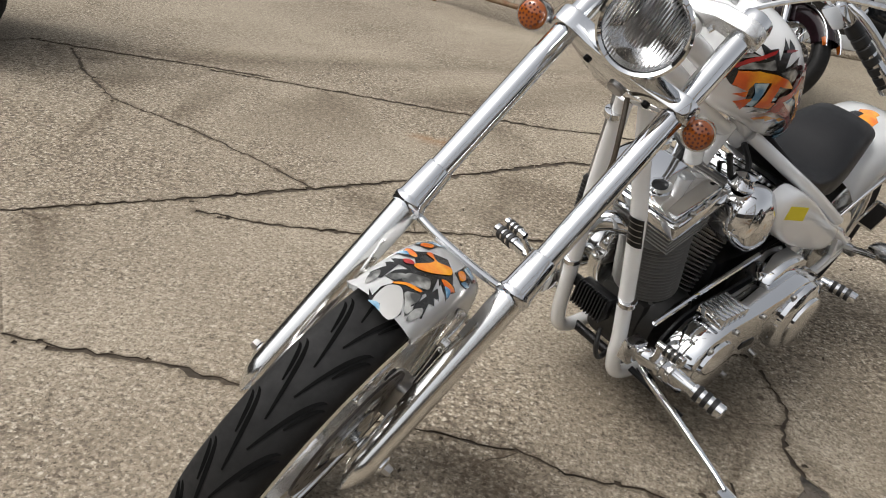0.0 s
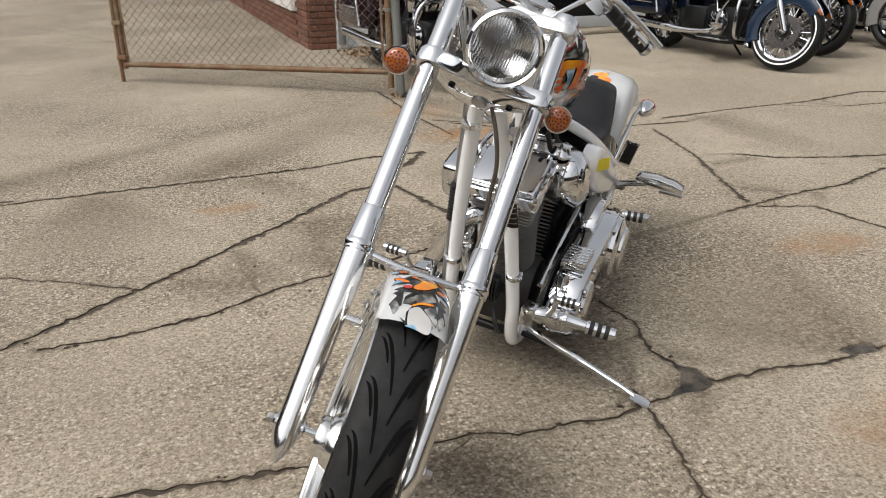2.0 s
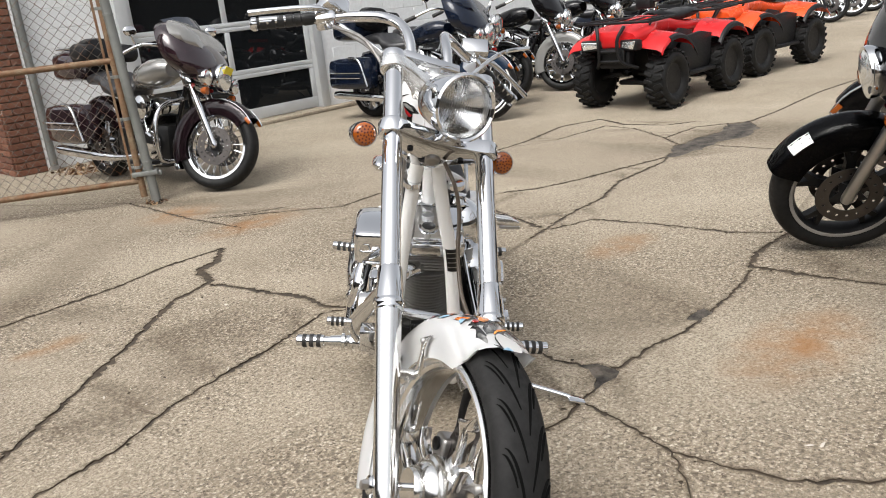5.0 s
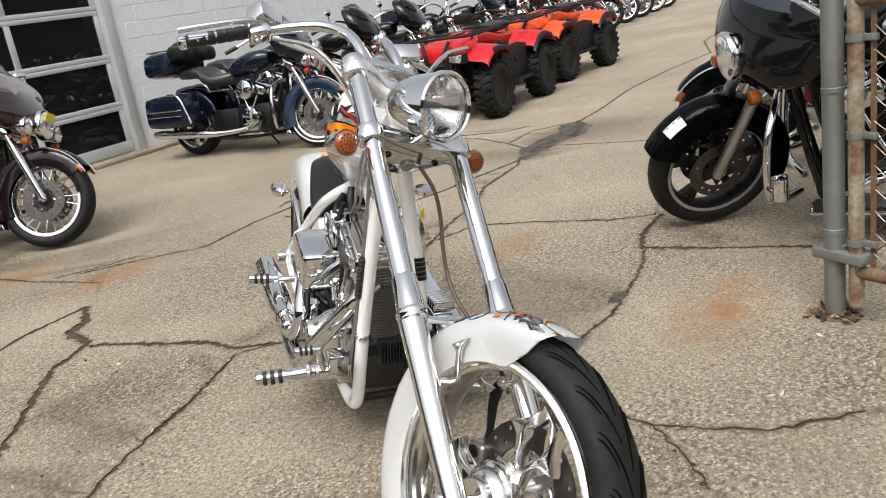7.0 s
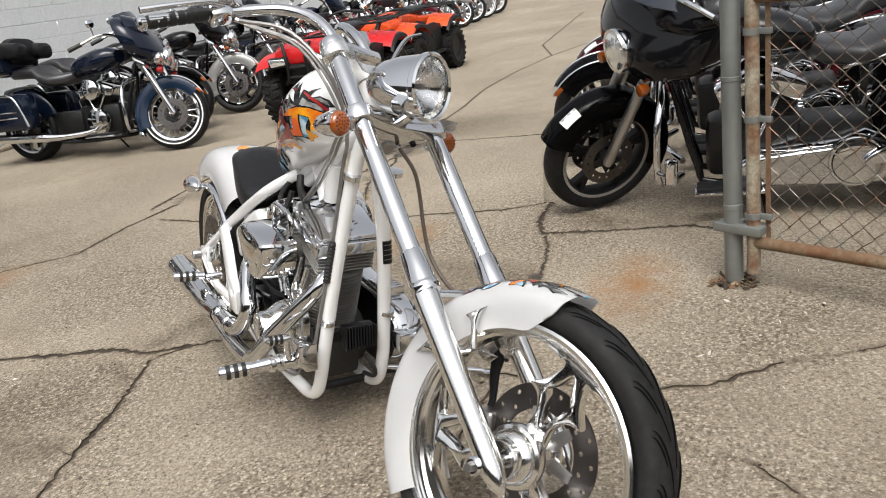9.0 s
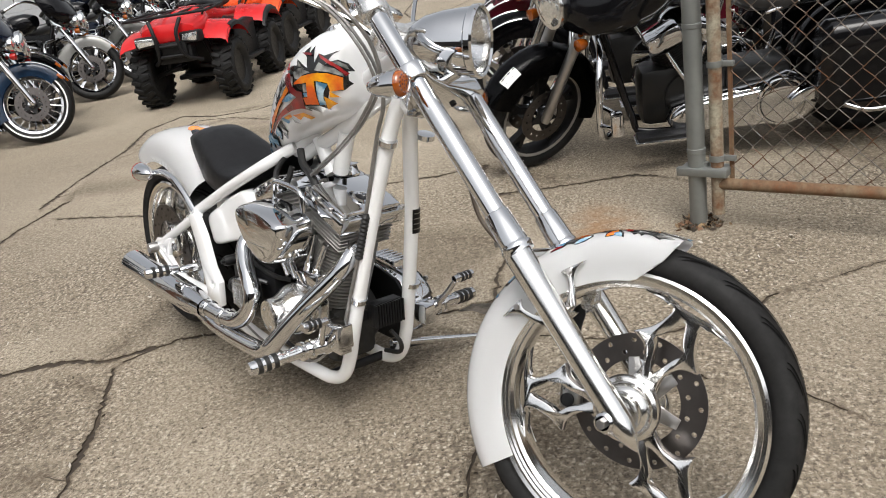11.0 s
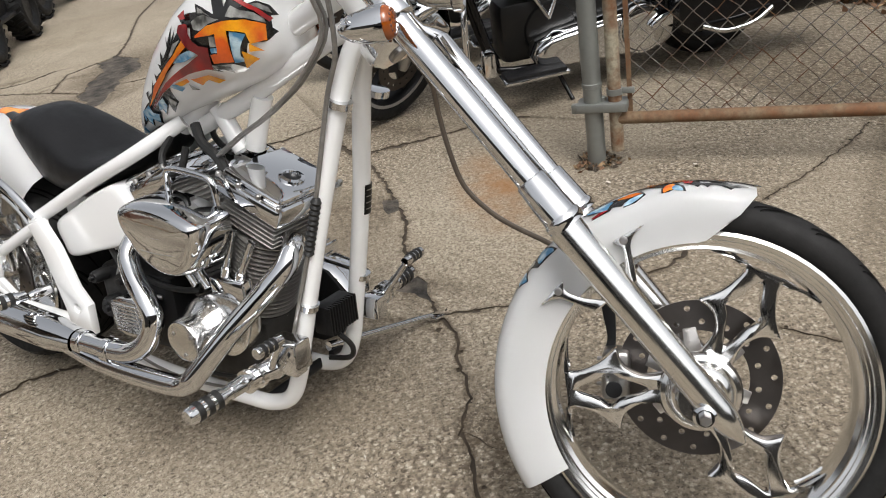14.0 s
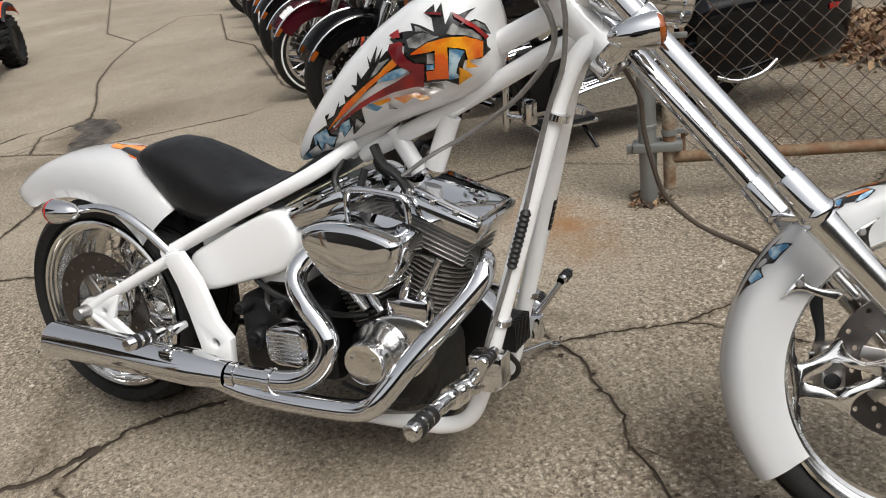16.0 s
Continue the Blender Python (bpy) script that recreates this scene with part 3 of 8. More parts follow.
def thorn_spoke(r0, r1):
    """One wishbone spoke: two arms leave the hub, carry a barb each and meet again at the rim. The outline and its hole."""
    k = r1 - r0
    half = [(45, 0.06, 0), (25, 0.15), (17, 0.237), (14.8, 0.325), (17.4, 0.434), (21.4, 0.50), (29, 0.572, 0), (18.0, 0.638), (12.2, 0.725), (9.0, 0.825), (8.8, 0.885), (12, 0.930), (17.5, 0.962), (25, 1.0, 0)]
    side = [(a, r0 + r * k, *f) for a, r, *f in half]
    out = side + [(-a, r, *f) for a, r, *f in reversed(side)]
    hole = [(0, 0.228, 0), (4.4, 0.30), (6.8, 0.386), (9.0, 0.485), (12.8, 0.569, 0), (7.6, 0.625), (4.2, 0.695), (1.6, 0.79), (0, 0.825, 0)]
    hole += [(-a, r, *f) for a, r, *f in reversed(hole[1:-1])]
    return polar(out), polar([(a, r0 + r * k, *f) for a, r, *f in hole])


def wheel(parent, name, m, R, r, w, spokes, disc_y, disc_r, rng, turn=0.0):
    rim_w = w * 0.44
    prof = [(r + 0.004, -rim_w), (r + 0.008, -rim_w - 0.004), (r + 0.002, -rim_w - 0.008), (r - 0.006, -rim_w - 0.006), (r - 0.008, -rim_w - 0.001), (r - 0.013, -rim_w + 0.001), (r - 0.014, -rim_w * 0.90), (r - 0.019, -rim_w * 0.86), (r - 0.020, -rim_w * 0.72), (r - 0.027, -rim_w * 0.60), (r - 0.030, -rim_w * 0.2), (r - 0.032, 0)]
    prof = prof + [(a, -b) for a, b in prof[-2::-1]] + [(r - 0.004, rim_w * 0.8), (r - 0.018, 0), (r - 0.004, -rim_w * 0.8)]
    rim = part(name, lathe(prof, 72, axis="y", closed=True), ALU, parent, "polished rim", m)
    part("tyre", tyre_mesh(R, r, w), RUBBER, rim, "black rubber tyre", m)
    part("tread", tread_grooves(R, r, w, 22), GROOVE, rim, m=m)
    outline, hole = thorn_spoke(0.036, r - 0.024)
    for k in range(spokes):
        part("spoke", plate(outline, min(0.034, w * 0.26), [hole], bevel=0.0055), POLISHED, rim, "polished wishbone spoke", m @ spin(-turn - 360 / spokes * k))
    hub = [(0.02, -w * 0.72), (0.040, -w * 0.72), (0.045, -w * 0.66), (0.045, -w * 0.54), (0.052, -w * 0.50), (0.060, -w * 0.40), (0.062, -w * 0.34), (0.070, -w * 0.31), (0.074, -w * 0.22), (0.072, -w * 0.12), (0.05, -w * 0.1), (0.048, w * 0.5), (0.06, w * 0.52), (0.06, w * 0.6), (0.03, w * 0.7)]
    part("hub", lathe(hub, 40, axis="y"), ALU, rim, "chrome hub", m)
    holes = [circle((disc_r * q) * math.cos(a), (disc_r * q) * math.sin(a), 0.0058, 10) for k in range(30) for a, q in ((2 * math.pi * k / 30, (0.73, 0.90)[k % 2]),)]
    slots = [circle(0, 0, disc_r * 0.62, 48)] + holes
    part("brake_disc", plate(circle(0, 0, disc_r, 64), 0.005, slots), DISC, rim, "drilled steel brake disc", m @ at(0, disc_y, 0))
    star = [(q * math.cos(a), q * math.sin(a)) for k in range(6) for a, q in ((radians(60 * k - 22), 0.048), (radians(60 * k - 6), disc_r * 0.66), (radians(60 * k + 8), disc_r * 0.66), (radians(60 * k + 20), 0.05))]
    part("disc_carrier", plate(star, 0.006, bevel=0.0015), STEEL, rim, m=m @ at(0, disc_y - 0.004 * (1 if disc_y > 0 else -1), 0))
    return rim


RNG = random.Random(11)
wheel(chopper, "front_wheel", WHEEL, 0.354, 0.288, 0.118, 3, 0.062, 0.152, RNG, 24)


def build_fork():
    for y, side in ((-0.140, -1), (0.124, 1)):
        f = part("fork_tube", lathe([(0.0245, -0.47), (0.0245, 0.215), (0.022, 0.222)], 28), CHROME, chopper, "chrome fork tube", FORK @ at(0.06, y, 0))
        sleeve = [(0.0255, -0.485), (0.034, -0.485), (0.034, -0.478), (0.0355, -0.476), (0.0355, -0.468), (0.033, -0.464), (0.032, -0.46), (0.0285, -0.385), (0.0265, -0.382), (0.0245, -0.382)]
        part("collar", lathe(sleeve, 28), CHROME, f, m=FORK @ at(0.06, y, 0))
        leg = [(0.002, -0.948), (0.010, -0.936), (0.019, -0.918), (0.0245, -0.900), (0.027, -0.88), (0.029, -0.60), (0.031, -0.49), (0.031, -0.484)]
        lo = part("fork_leg", lathe(leg, 28), ALU, chopper, "polished lower fork leg", FORK @ at(0.055, y, 0))
        part("axle_boss", lathe([(0.015, -0.034), (0.020, -0.03), (0.020, 0.03), (0.015, 0.034)], 20, axis="y"), CHROME, lo, m=FORK @ at(0.036, y, -0.868))
        part("axle_nut", lathe([(0.009, -0.012), (0.011, -0.008), (0.011, 0.008), (0.009, 0.012)], 6, axis="y"), STEEL, lo, m=FORK @ at(0.036, y + side * 0.036, -0.868))
    bm = tube([(0, -0.172, 0), (0, 0.156, 0)], 0.0085, 14)
    part("axle", bm, CHROME, chopper, m=FORK @ at(0.036, 0, -0.868))
    # triple clamps
    for z, name in ((0.190, "upper_clamp"), (-0.005, "lower_clamp")):
        out = []
        for a in range(150, 391, 20):
            out.append((0.06 + 0.036 * math.cos(radians(a)), -0.140 + 0.036 * math.sin(radians(a))))
        out2 = [(0.06 + 0.036 * math.cos(radians(a)), 0.124 + 0.036 * math.sin(radians(a))) for a in range(-30, 211, 20)]
        loop = out + [(0.085, -0.09), (0.078, -0.015), (0.085, 0.06)] + out2 + [(-0.01, 0.06), (-0.045, 0.02), (-0.045, -0.05), (-0.01, -0.09)]
        if z > 0:
            loop = out + [(0.078, -0.09), (0.050, -0.045), (0.044, -0.015), (0.050, 0.025), (0.078, 0.06)] + out2 + [(0.030, 0.075), (-0.008, 0.03), (-0.034, 0.016), (-0.034, -0.044), (-0.008, -0.058), (0.030, -0.095)]
        p = plate(loop, 0.036 if z > 0 else 0.042, bevel=0.006, m=spin(90, "X"))
        bmesh.ops.recalc_face_normals(p, faces=p.faces)
        # mirrored by the turn: flip back across y
        p.transform(Matrix.Diagonal((1, -1, 1, 1)))
        bmesh.ops.reverse_faces(p, faces=p.faces)
        clamp = part(name, p, SATIN if z > 0 else CHROME, chopper, "polished triple clamp", FORK @ at(0, 0, z))
        if z > 0:
            for y in (-0.140, 0.124):
                part("cap", lathe([(0.033, -0.02), (0.035, -0.016), (0.035, 0.016), (0.031, 0.03), (0.02, 0.037), (0.0, 0.038)], 28, caps=False), CHROME, clamp, m=FORK @ at(0.06, y, z + 0.006))
        else:
            for y in (-0.140, 0.124):
                part("pinch_bolt", lathe([(0.0085, -0.026), (0.0085, -0.020), (0.0, -0.020)], 8, caps=False), DARKMETAL, clamp, "dark socket bolt", FORK @ at(0.03, y * 0.55, z))
                part("band", lathe([(0.025, -0.022), (0.032, -0.02), (0.032, 0.02), (0.025, 0.022)], 28), CHROME, clamp, m=FORK @ at(0.06, y, z))
    part("stem_nut", lathe([(0.0, -0.034), (0.017, -0.034), (0.020, -0.031), (0.020, -0.025), (0.026, -0.024)], 24), STEEL, chopper, "steering stem nut", FORK)
    # brace between the collars
    part("fork_brace", tube([(0.03, -0.140, -0.475), (0.035, -0.08, -0.482), (0.037, -0.015, -0.484), (0.035, 0.05, -0.482), (0.03, 0.124, -0.475)], 0.009, 12, steps=4), CHROME, chopper, m=FORK @ at(0.02, 0, 0))


build_fork()


def arc_sheet(R, prof, a0, a1, n, thick, m, taper=None):
    """A fender: the cross profile (across y, inwards drop) swept round the wheel's axle."""
    rows = []
    for i in range(n + 1):
        a = radians(a0 + (a1 - a0) * i / n)
        most = taper(i / n) if taper else 1.0
        rows.append([((R - min(d, most)) * math.cos(a), y, (R - min(d, most)) * math.sin(a)) for y, d in prof])
    bm = bmesh.new()
    skin(bm, rows, False, False)
    bmesh.ops.solidify(bm, geom=list(bm.faces), thickness=thick)
    bmesh.ops.recalc_face_normals(bm, faces=bm.faces)
    bm.transform(m)
    return bm


FEND = [(-0.075, 0.104), (-0.079, 0.066), (-0.080, 0.05), (-0.078, 0.032), (-0.072, 0.018), (-0.058, 0.007), (-0.03, 0.001), (0, 0), (0.03, 0.001), (0.058, 0.007), (0.072, 0.018), (0.078, 0.032), (0.080, 0.05), (0.079, 0.066), (0.075, 0.104)]
FEND = [(y * 0.86, d) for y, d in FEND]


def front_taper(u):
    return 0.013 + 0.092 * (u / 0.10) ** 0.6


fender = part("front_fender", arc_sheet(0.380, FEND, 37.5, 173, 44, 0.004, WHEEL, front_taper), GRAPHIC, chopper, "white front fender with flame tip")


def thorn(parent, side, back):
    """A barbed fender bracket: a curved stem from the fork leg that ends in two points round a bolt."""
    o = [(68.5, 0.325, 0), (72.6, 0.313), (75.0, 0.298), (76.2, 0.275), (77.4, 0.255), (79, 0.236, 0), (87, 0.236, 0), (83.8, 0.250), (80.5, 0.268), (78.6, 0.288), (78.2, 0.304), (80.2, 0.318, 0), (75.4, 0.321)]
    if back:
        o = [(180 - a, r, *f) for a, r, *f in reversed(o)]
    y = side * 0.077
    b = part("fender_bracket", plate(polar(o), 0.009, bevel=0.003), POLISHED, parent, "polished barbed bracket", WHEEL @ at(0, y, 0))
    a = radians(103.6 if back else 76.4)
    part("bolt", lathe([(0.0, -0.009), (0.0045, -0.009), (0.0075, -0.006), (0.0075, 0.006), (0.0045, 0.009), (0.0, 0.009)], 12, axis="y", caps=False), STEEL, b, m=WHEEL @ at(0.312 * math.cos(a), y, 0.312 * math.sin(a)))
    if not back:
        part("bracket_tab", lathe([(0.010, -0.024), (0.012, -0.022), (0.012, 0.022), (0.010, 0.024)], 16, axis="y"), ALU, b, m=WHEEL @ at(0.010, side * 0.094, 0.243))


for side in (-1, 1):
    for back in (False, True):
        thorn(fender, side, back)

# headlight
HL = FORK @ at(0.182, -0.006, 0.026) @ spin(38, "Y") @ spin(9, "Z") @ Matrix.Diagonal((1.15, 0.9, 0.9, 1))
shell = [(0.012, -0.15), (0.03, -0.146), (0.052, -0.128), (0.070, -0.10), (0.082, -0.06), (0.088, -0.02), (0.090, 0.0), (0.095, 0.004), (0.096, 0.016), (0.090, 0.020), (0.084, 0.016), (0.084, -0.005), (0.0, -0.05)]
hl = part("headlight", lathe(shell, 48, axis="x", caps=False), CHROME, chopper, "chrome bullet headlight", HL)
GLASS = Nodes("clear_glass").set(Base_Color=(0.99, 0.99, 0.99, 1), Roughness=0.06, Transmission_Weight=1.0, IOR=1.3).mat
REFLECTOR = plain("reflector", (0.88, 0.88, 0.87), 0.22, 1.0, var=0.02, scale=20, bump=0.0)


def fluted(R, n, depth):
    """A lamp lens with upright flutes."""
    bm = bmesh.new()
    rows = []
    for i in range(25):
        z = -1 + 2 * i / 24
        row = []
        for j in range(145):
            y = -1 + 2 * j / 144
            d = math.hypot(y, z)
            s = 1 if d < 1 else 1 / d
            y2, z2 = y * s * R, z * s * R
            row.append((depth * (1 - min(1, d) ** 2) + 0.0007 * math.sin(y2 / R * n * math.pi) * (1 if d < 0.93 else 0), y2, z2))
        rows.append(row)
    skin(bm, rows, False, False)
    bmesh.ops.remove_doubles(bm, verts=bm.verts, dist=1e-5)
    return bm


lens = part("lens", fluted(0.085, 24, 0.012), GLASS, hl, "fluted clear lens", HL @ at(0.012, 0, 0))
lens.visible_shadow = False
part("reflector", lathe([(0.004, -0.048), (0.04, -0.04), (0.066, -0.022), (0.083, 0.004)], 40, axis="x", caps=False), REFLECTOR, hl, m=HL)
part("bulb", lathe([(0.006, -0.046), (0.009, -0.02), (0.006, -0.006), (0.001, -0.002)], 14, axis="x"), STEEL, hl, m=HL)
part("mount", tube([(-0.03, 0, -0.08), (-0.085, 0.01, -0.115)], 0.014, 12), CHROME, hl, m=HL)


def turn_signal(parent, m, name="turn_signal"):
    body = part(name, lathe([(0.003, -0.075), (0.012, -0.07), (0.024, -0.05), (0.030, -0.02), (0.0325, 0.004), (0.0325, 0.012), (0.0300, 0.012), (0.0295, 0.008)], 28, axis="x"), CHROME, parent, "chrome bullet turn signal with amber lens", m)
    part("lens", lathe([(0.0295, 0.006), (0.0295, 0.014), (0.026, 0.021), (0.018, 0.0255), (0.0, 0.027)], 28, axis="x", caps=False), AMBER, body, "amber lens", m)
    bm = bmesh.new()
    for r, k in ((0.006, 5), (0.0135, 9), (0.0205, 14)):
        for i in range(k):
            a = 2 * math.pi * i / k
            blob(0.0022, 0.0031, 0.0031, bm, at(0.0255 - 5.0 * r * r, r * math.cos(a), r * math.sin(a)), 8)
    part("led_dot", bm, LEDDOT, body, m=m)


for y, z in ((-0.212, -0.03), (0.182, -0.012)):
    turn_signal(chopper, FORK @ at(0.045, y, z) @ spin(33, "Y"))
    s = 1 if y > 0 else -1
    part("signal_stem", tube([(0.05, y - s * 0.035, z + 0.01), (0.035, y - s * 0.005, z)], 0.008, 10), CHROME, chopper, m=FORK)


# ---- chopper: frame, tank, seat, rear ----
def frame_tubes():
    neck = part("frame", lathe([(0.034, 0.01), (0.036, 0.015), (0.036, 0.165), (0.034, 0.17)], 28), WHITE, chopper, "white tubular frame", at(0.311, 0, 0.975) @ spin(-RAKE, "Y") @ at(0, 0, 0.0))
    for s in (-1, 1):
        top = [(0.275, -0.016, 1.02), (0.225, -0.048, 0.93), (0.135, -0.080, 0.63)] if s < 0 else [(0.275, 0.0, 1.02), (0.225, 0.006, 0.93), (0.180, 0.032, 0.78), (0.135, 0.062, 0.63)]
        part("downtube", tube(top + [(0.045, s * 0.098, 0.32), (0.022, s * 0.102, 0.235), (-0.012, s * 0.104, 0.165), (-0.07, s * 0.106, 0.132), (-0.16, s * 0.108, 0.125), (-0.45, s * 0.11, 0.13), (-0.66, s * 0.115, 0.16)], 0.0205, 18, steps=5), WHITE, neck)
        part("seat_rail", tube([(-0.30, s * 0.03, 0.80), (-0.40, 0.012 + s * 0.115, 0.735), (-0.60, 0.018 + s * 0.138, 0.645), (-0.80, 0.02 + s * 0.152, 0.550), (-0.86, 0.02 + s * 0.158, 0.522)], 0.0185, 16, steps=4), WHITE, neck)
        part("rear_upright", plate([(-0.835, 0.525), (-0.775, 0.545), (-0.725, 0.47), (-0.685, 0.36), (-0.648, 0.315), (-0.655, 0.225), (-0.745, 0.225), (-0.755, 0.29), (-0.775, 0.37), (-0.80, 0.45)], 0.026, [circle(-0.70, 0.30, 0.012)], 0.006), WHITE, neck, m=at(0, 0.138 if s > 0 else -0.165, 0))
        part("swingarm", tube([(-1.16, s * 0.165, 0.352), (-1.0, s * 0.16, 0.43), (-0.80, s * 0.15, 0.53)], 0.0165, 14), WHITE, neck)
        part("lower_arm", tube([(-1.16, s * 0.165, 0.345), (-1.05, s * 0.165, 0.285), (-0.95, s * 0.165, 0.255), (-0.72, s * 0.16, 0.25)], 0.0165, 14), WHITE, neck)
        part("dropout", plate([(-1.185, 0.36), (-1.15, 0.385), (-1.02, 0.405), (-1.06, 0.33), (-1.0, 0.285), (-1.05, 0.265), (-1.13, 0.315)], 0.018, [circle(-1.09, 0.35, 0.01)], 0.004), WHITE, neck, m=at(0, s * 0.168, 0))
        part("axle_cap", lathe([(0.017, -0.02), (0.02, -0.015), (0.02, 0.015), (0.012, 0.022)], 20, axis="y"), STEEL, neck, m=at(-1.152, s * 0.195, 0.348))
    rows = []
    for i in range(6):
        z = 0.585 + 0.015 * i
        x = 0.135 + (z - 0.63) * 0.295
        rows.append([(x + 0.0226 * math.cos(a), 0.0625 - (z - 0.63) * 0.16 + 0.0226 * math.sin(a), z) for a in (radians(q) for q in range(-35, 76, 11))])
    part("decal", sheet(rows, -0.0006), DARKMETAL, neck, "small black data sticker")
    for i in range(4):
        z = 0.598 + 0.016 * i
        x = 0.135 + (z - 0.63) * 0.295
        part("print_bar", sheet([[(x + dz * 0.295 + 0.0231 * math.cos(a), 0.0625 - (z + dz - 0.63) * 0.16 + 0.0231 * math.sin(a), z + dz) for a in (radians(q) for q in range(-24, 65, 11))] for dz in (0.0, 0.0022)], -0.0004), STEEL, neck)
    part("backbone", tube([(0.27, 0, 1.10), (0.1, 0, 1.03), (-0.12, 0, 0.93), (-0.34, 0, 0.78)], 0.026, 18), WHITE, neck)
    part("upper_tube", tube([(0.30, 0, 1.035), (0.16, 0, 0.985), (-0.10, 0, 0.855), (-0.30, 0, 0.77)], 0.021, 16), WHITE, neck)
    part("top_mount", tube([(-0.06, 0, 0.86), (-0.11, 0, 0.74)], 0.024, 16), WHITE, neck)
    part("top_mount", tube([(-0.21, 0, 0.83), (-0.15, 0, 0.73)], 0.022, 16), WHITE, neck)
    part("crossmember", tube([(-0.10, -0.106, 0.13), (-0.10, 0.106, 0.13)], 0.014, 14), DARKMETAL, neck)
    for x, y, z in ((0.213, -0.062, 0.865), (0.075, -0.095, 0.415), (0.213, 0.062, 0.865), (0.075, 0.095, 0.415)):
        d = Vector((0.235, 0, 0.93)) - Vector((0.045, 0, 0.32))
        m = at(x, y, z) @ d.to_track_quat("Z", "Y").to_matrix().to_4x4()
        part("clamp", lathe([(0.021, -0.008), (0.0245, -0.007), (0.0245, 0.007), (0.021, 0.008)], 20), CHROME, neck, m=m)


frame_tubes()


def ring_yz(x, zc, hw, hh, pw=2.3, n=28, tilt=0.0):
    """A rounded cross-section in the y-z plane at x."""
    out = []
    for i in range(n):
        a = 2 * math.pi * i / n
        c, s = math.cos(a), math.sin(a)
        y = hw * math.copysign(abs(c) ** (2 / pw), c)
        z = hh * math.copysign(abs(s) ** (2 / pw), s)
        out.append((x + tilt * z, y, zc + z))
    return out


def tank_mesh():
    # along x: centre height, half width, half height
    rows = [(-0.480, 0.766, 0.010, 0.010), (-0.465, 0.780, 0.024, 0.024), (-0.435, 0.803, 0.042, 0.040), (-0.40, 0.829, 0.060, 0.056), (-0.356, 0.860, 0.079, 0.071), (-0.275, 0.914, 0.108, 0.091), (-0.179, 0.966, 0.133, 0.110), (-0.10, 1.000, 0.144, 0.120), (-0.03, 1.024, 0.143, 0.121), (0.015, 1.037, 0.126, 0.112), (0.044, 1.045, 0.100, 0.097), (0.060, 1.050, 0.072, 0.076), (0.066, 1.052, 0.040, 0.05)]
    bm = bmesh.new()
    skin(bm, [ring_yz(x, z, w, h, 2.25, 36, -0.12) for x, z, w, h in rows])
    bmesh.ops.triangulate(bm, faces=bm.faces)
    return bm


tank = part("fuel_tank", tank_mesh(), GRAPHIC, chopper, "white fuel tank painted with orange, red and blue letter flames", sharp=60)
part("filler_cap", lathe([(0.034, -0.01), (0.036, 0.0), (0.034, 0.012), (0.024, 0.018), (0.0, 0.02)], 28, caps=False), CHROME, tank, m=at(-0.06, 0, 1.135) @ spin(-18, "Y"))


def seat_mesh():
    # along x: top, bottom, half width
    rows = [(-0.335, 0.812, 0.790, 0.026), (-0.355, 0.803, 0.765, 0.046), (-0.40, 0.776, 0.722, 0.074), (-0.46, 0.742, 0.678, 0.102), (-0.53, 0.703, 0.655, 0.122), (-0.60, 0.692, 0.622, 0.138), (-0.67, 0.707, 0.598, 0.144), (-0.73, 0.738, 0.582, 0.140), (-0.79, 0.770, 0.576, 0.131), (-0.85, 0.794, 0.585, 0.120), (-0.91, 0.803, 0.64, 0.108), (-0.955, 0.792, 0.70, 0.098), (-0.98, 0.776, 0.735, 0.088)]
    rings = []
    for x, t, b, w in rows:
        ring = []
        for i in range(32):
            a = 2 * math.pi * i / 32
            c, s = math.cos(a), math.sin(a)
            y = w * math.copysign(abs(c) ** 0.75, c)
            hi = t - 0.012 * (1 - (y / w) ** 2) if s > 0 and x > -0.70 and x < -0.45 else t
            z = (hi + b) / 2 + (hi - b) / 2 * math.copysign(abs(s) ** 0.6, s)
            ring.append((x, y, z))
        rings.append(ring)
    bm = bmesh.new()
    skin(bm, rings)
    return bm


seat = part("seat", seat_mesh(), VINYL, chopper, "black vinyl solo seat", at(0, 0.022, 0.008), sharp=70)
RW = at(-1.150, 0, 0.336)
wheel(chopper, "rear_wheel", RW, 0.325, 0.248, 0.235, 5, -0.122, 0.168, RNG, 10)
RF = [(-0.148, 0.09), (-0.150, 0.07), (-0.146, 0.045), (-0.134, 0.024), (-0.110, 0.010), (-0.06, 0.002), (0, 0), (0.06, 0.002), (0.110, 0.010), (0.134, 0.024), (0.146, 0.045), (0.150, 0.07), (0.148, 0.09)]


def rear_fender():
    n = 40
    rows = []
    for i in range(n + 1):
        u = i / n
        a = radians(44 + (140 - 44) * u)
        R = 0.428 + 0.046 * u * u
        w = 1.0 - 0.12 * u - (0.35 * ((u - 0.88) / 0.12) ** 2 if u > 0.88 else 0)
        depth = 1.75 - 0.60 * u if u < 0.88 else 1.22 - 0.6 * (u - 0.88) / 0.12
        rows.append([((R - d * depth) * math.cos(a), y * w, (R - d * depth) * math.sin(a)) for y, d in RF])
    bm = bmesh.new()
    skin(bm, rows, False, False)
    bmesh.ops.solidify(bm, geom=list(bm.faces), thickness=0.004)
    bmesh.ops.recalc_face_normals(bm, faces=bm.faces)
    bm.transform(at(0, 0.026, 0.010) @ RW)
    return bm


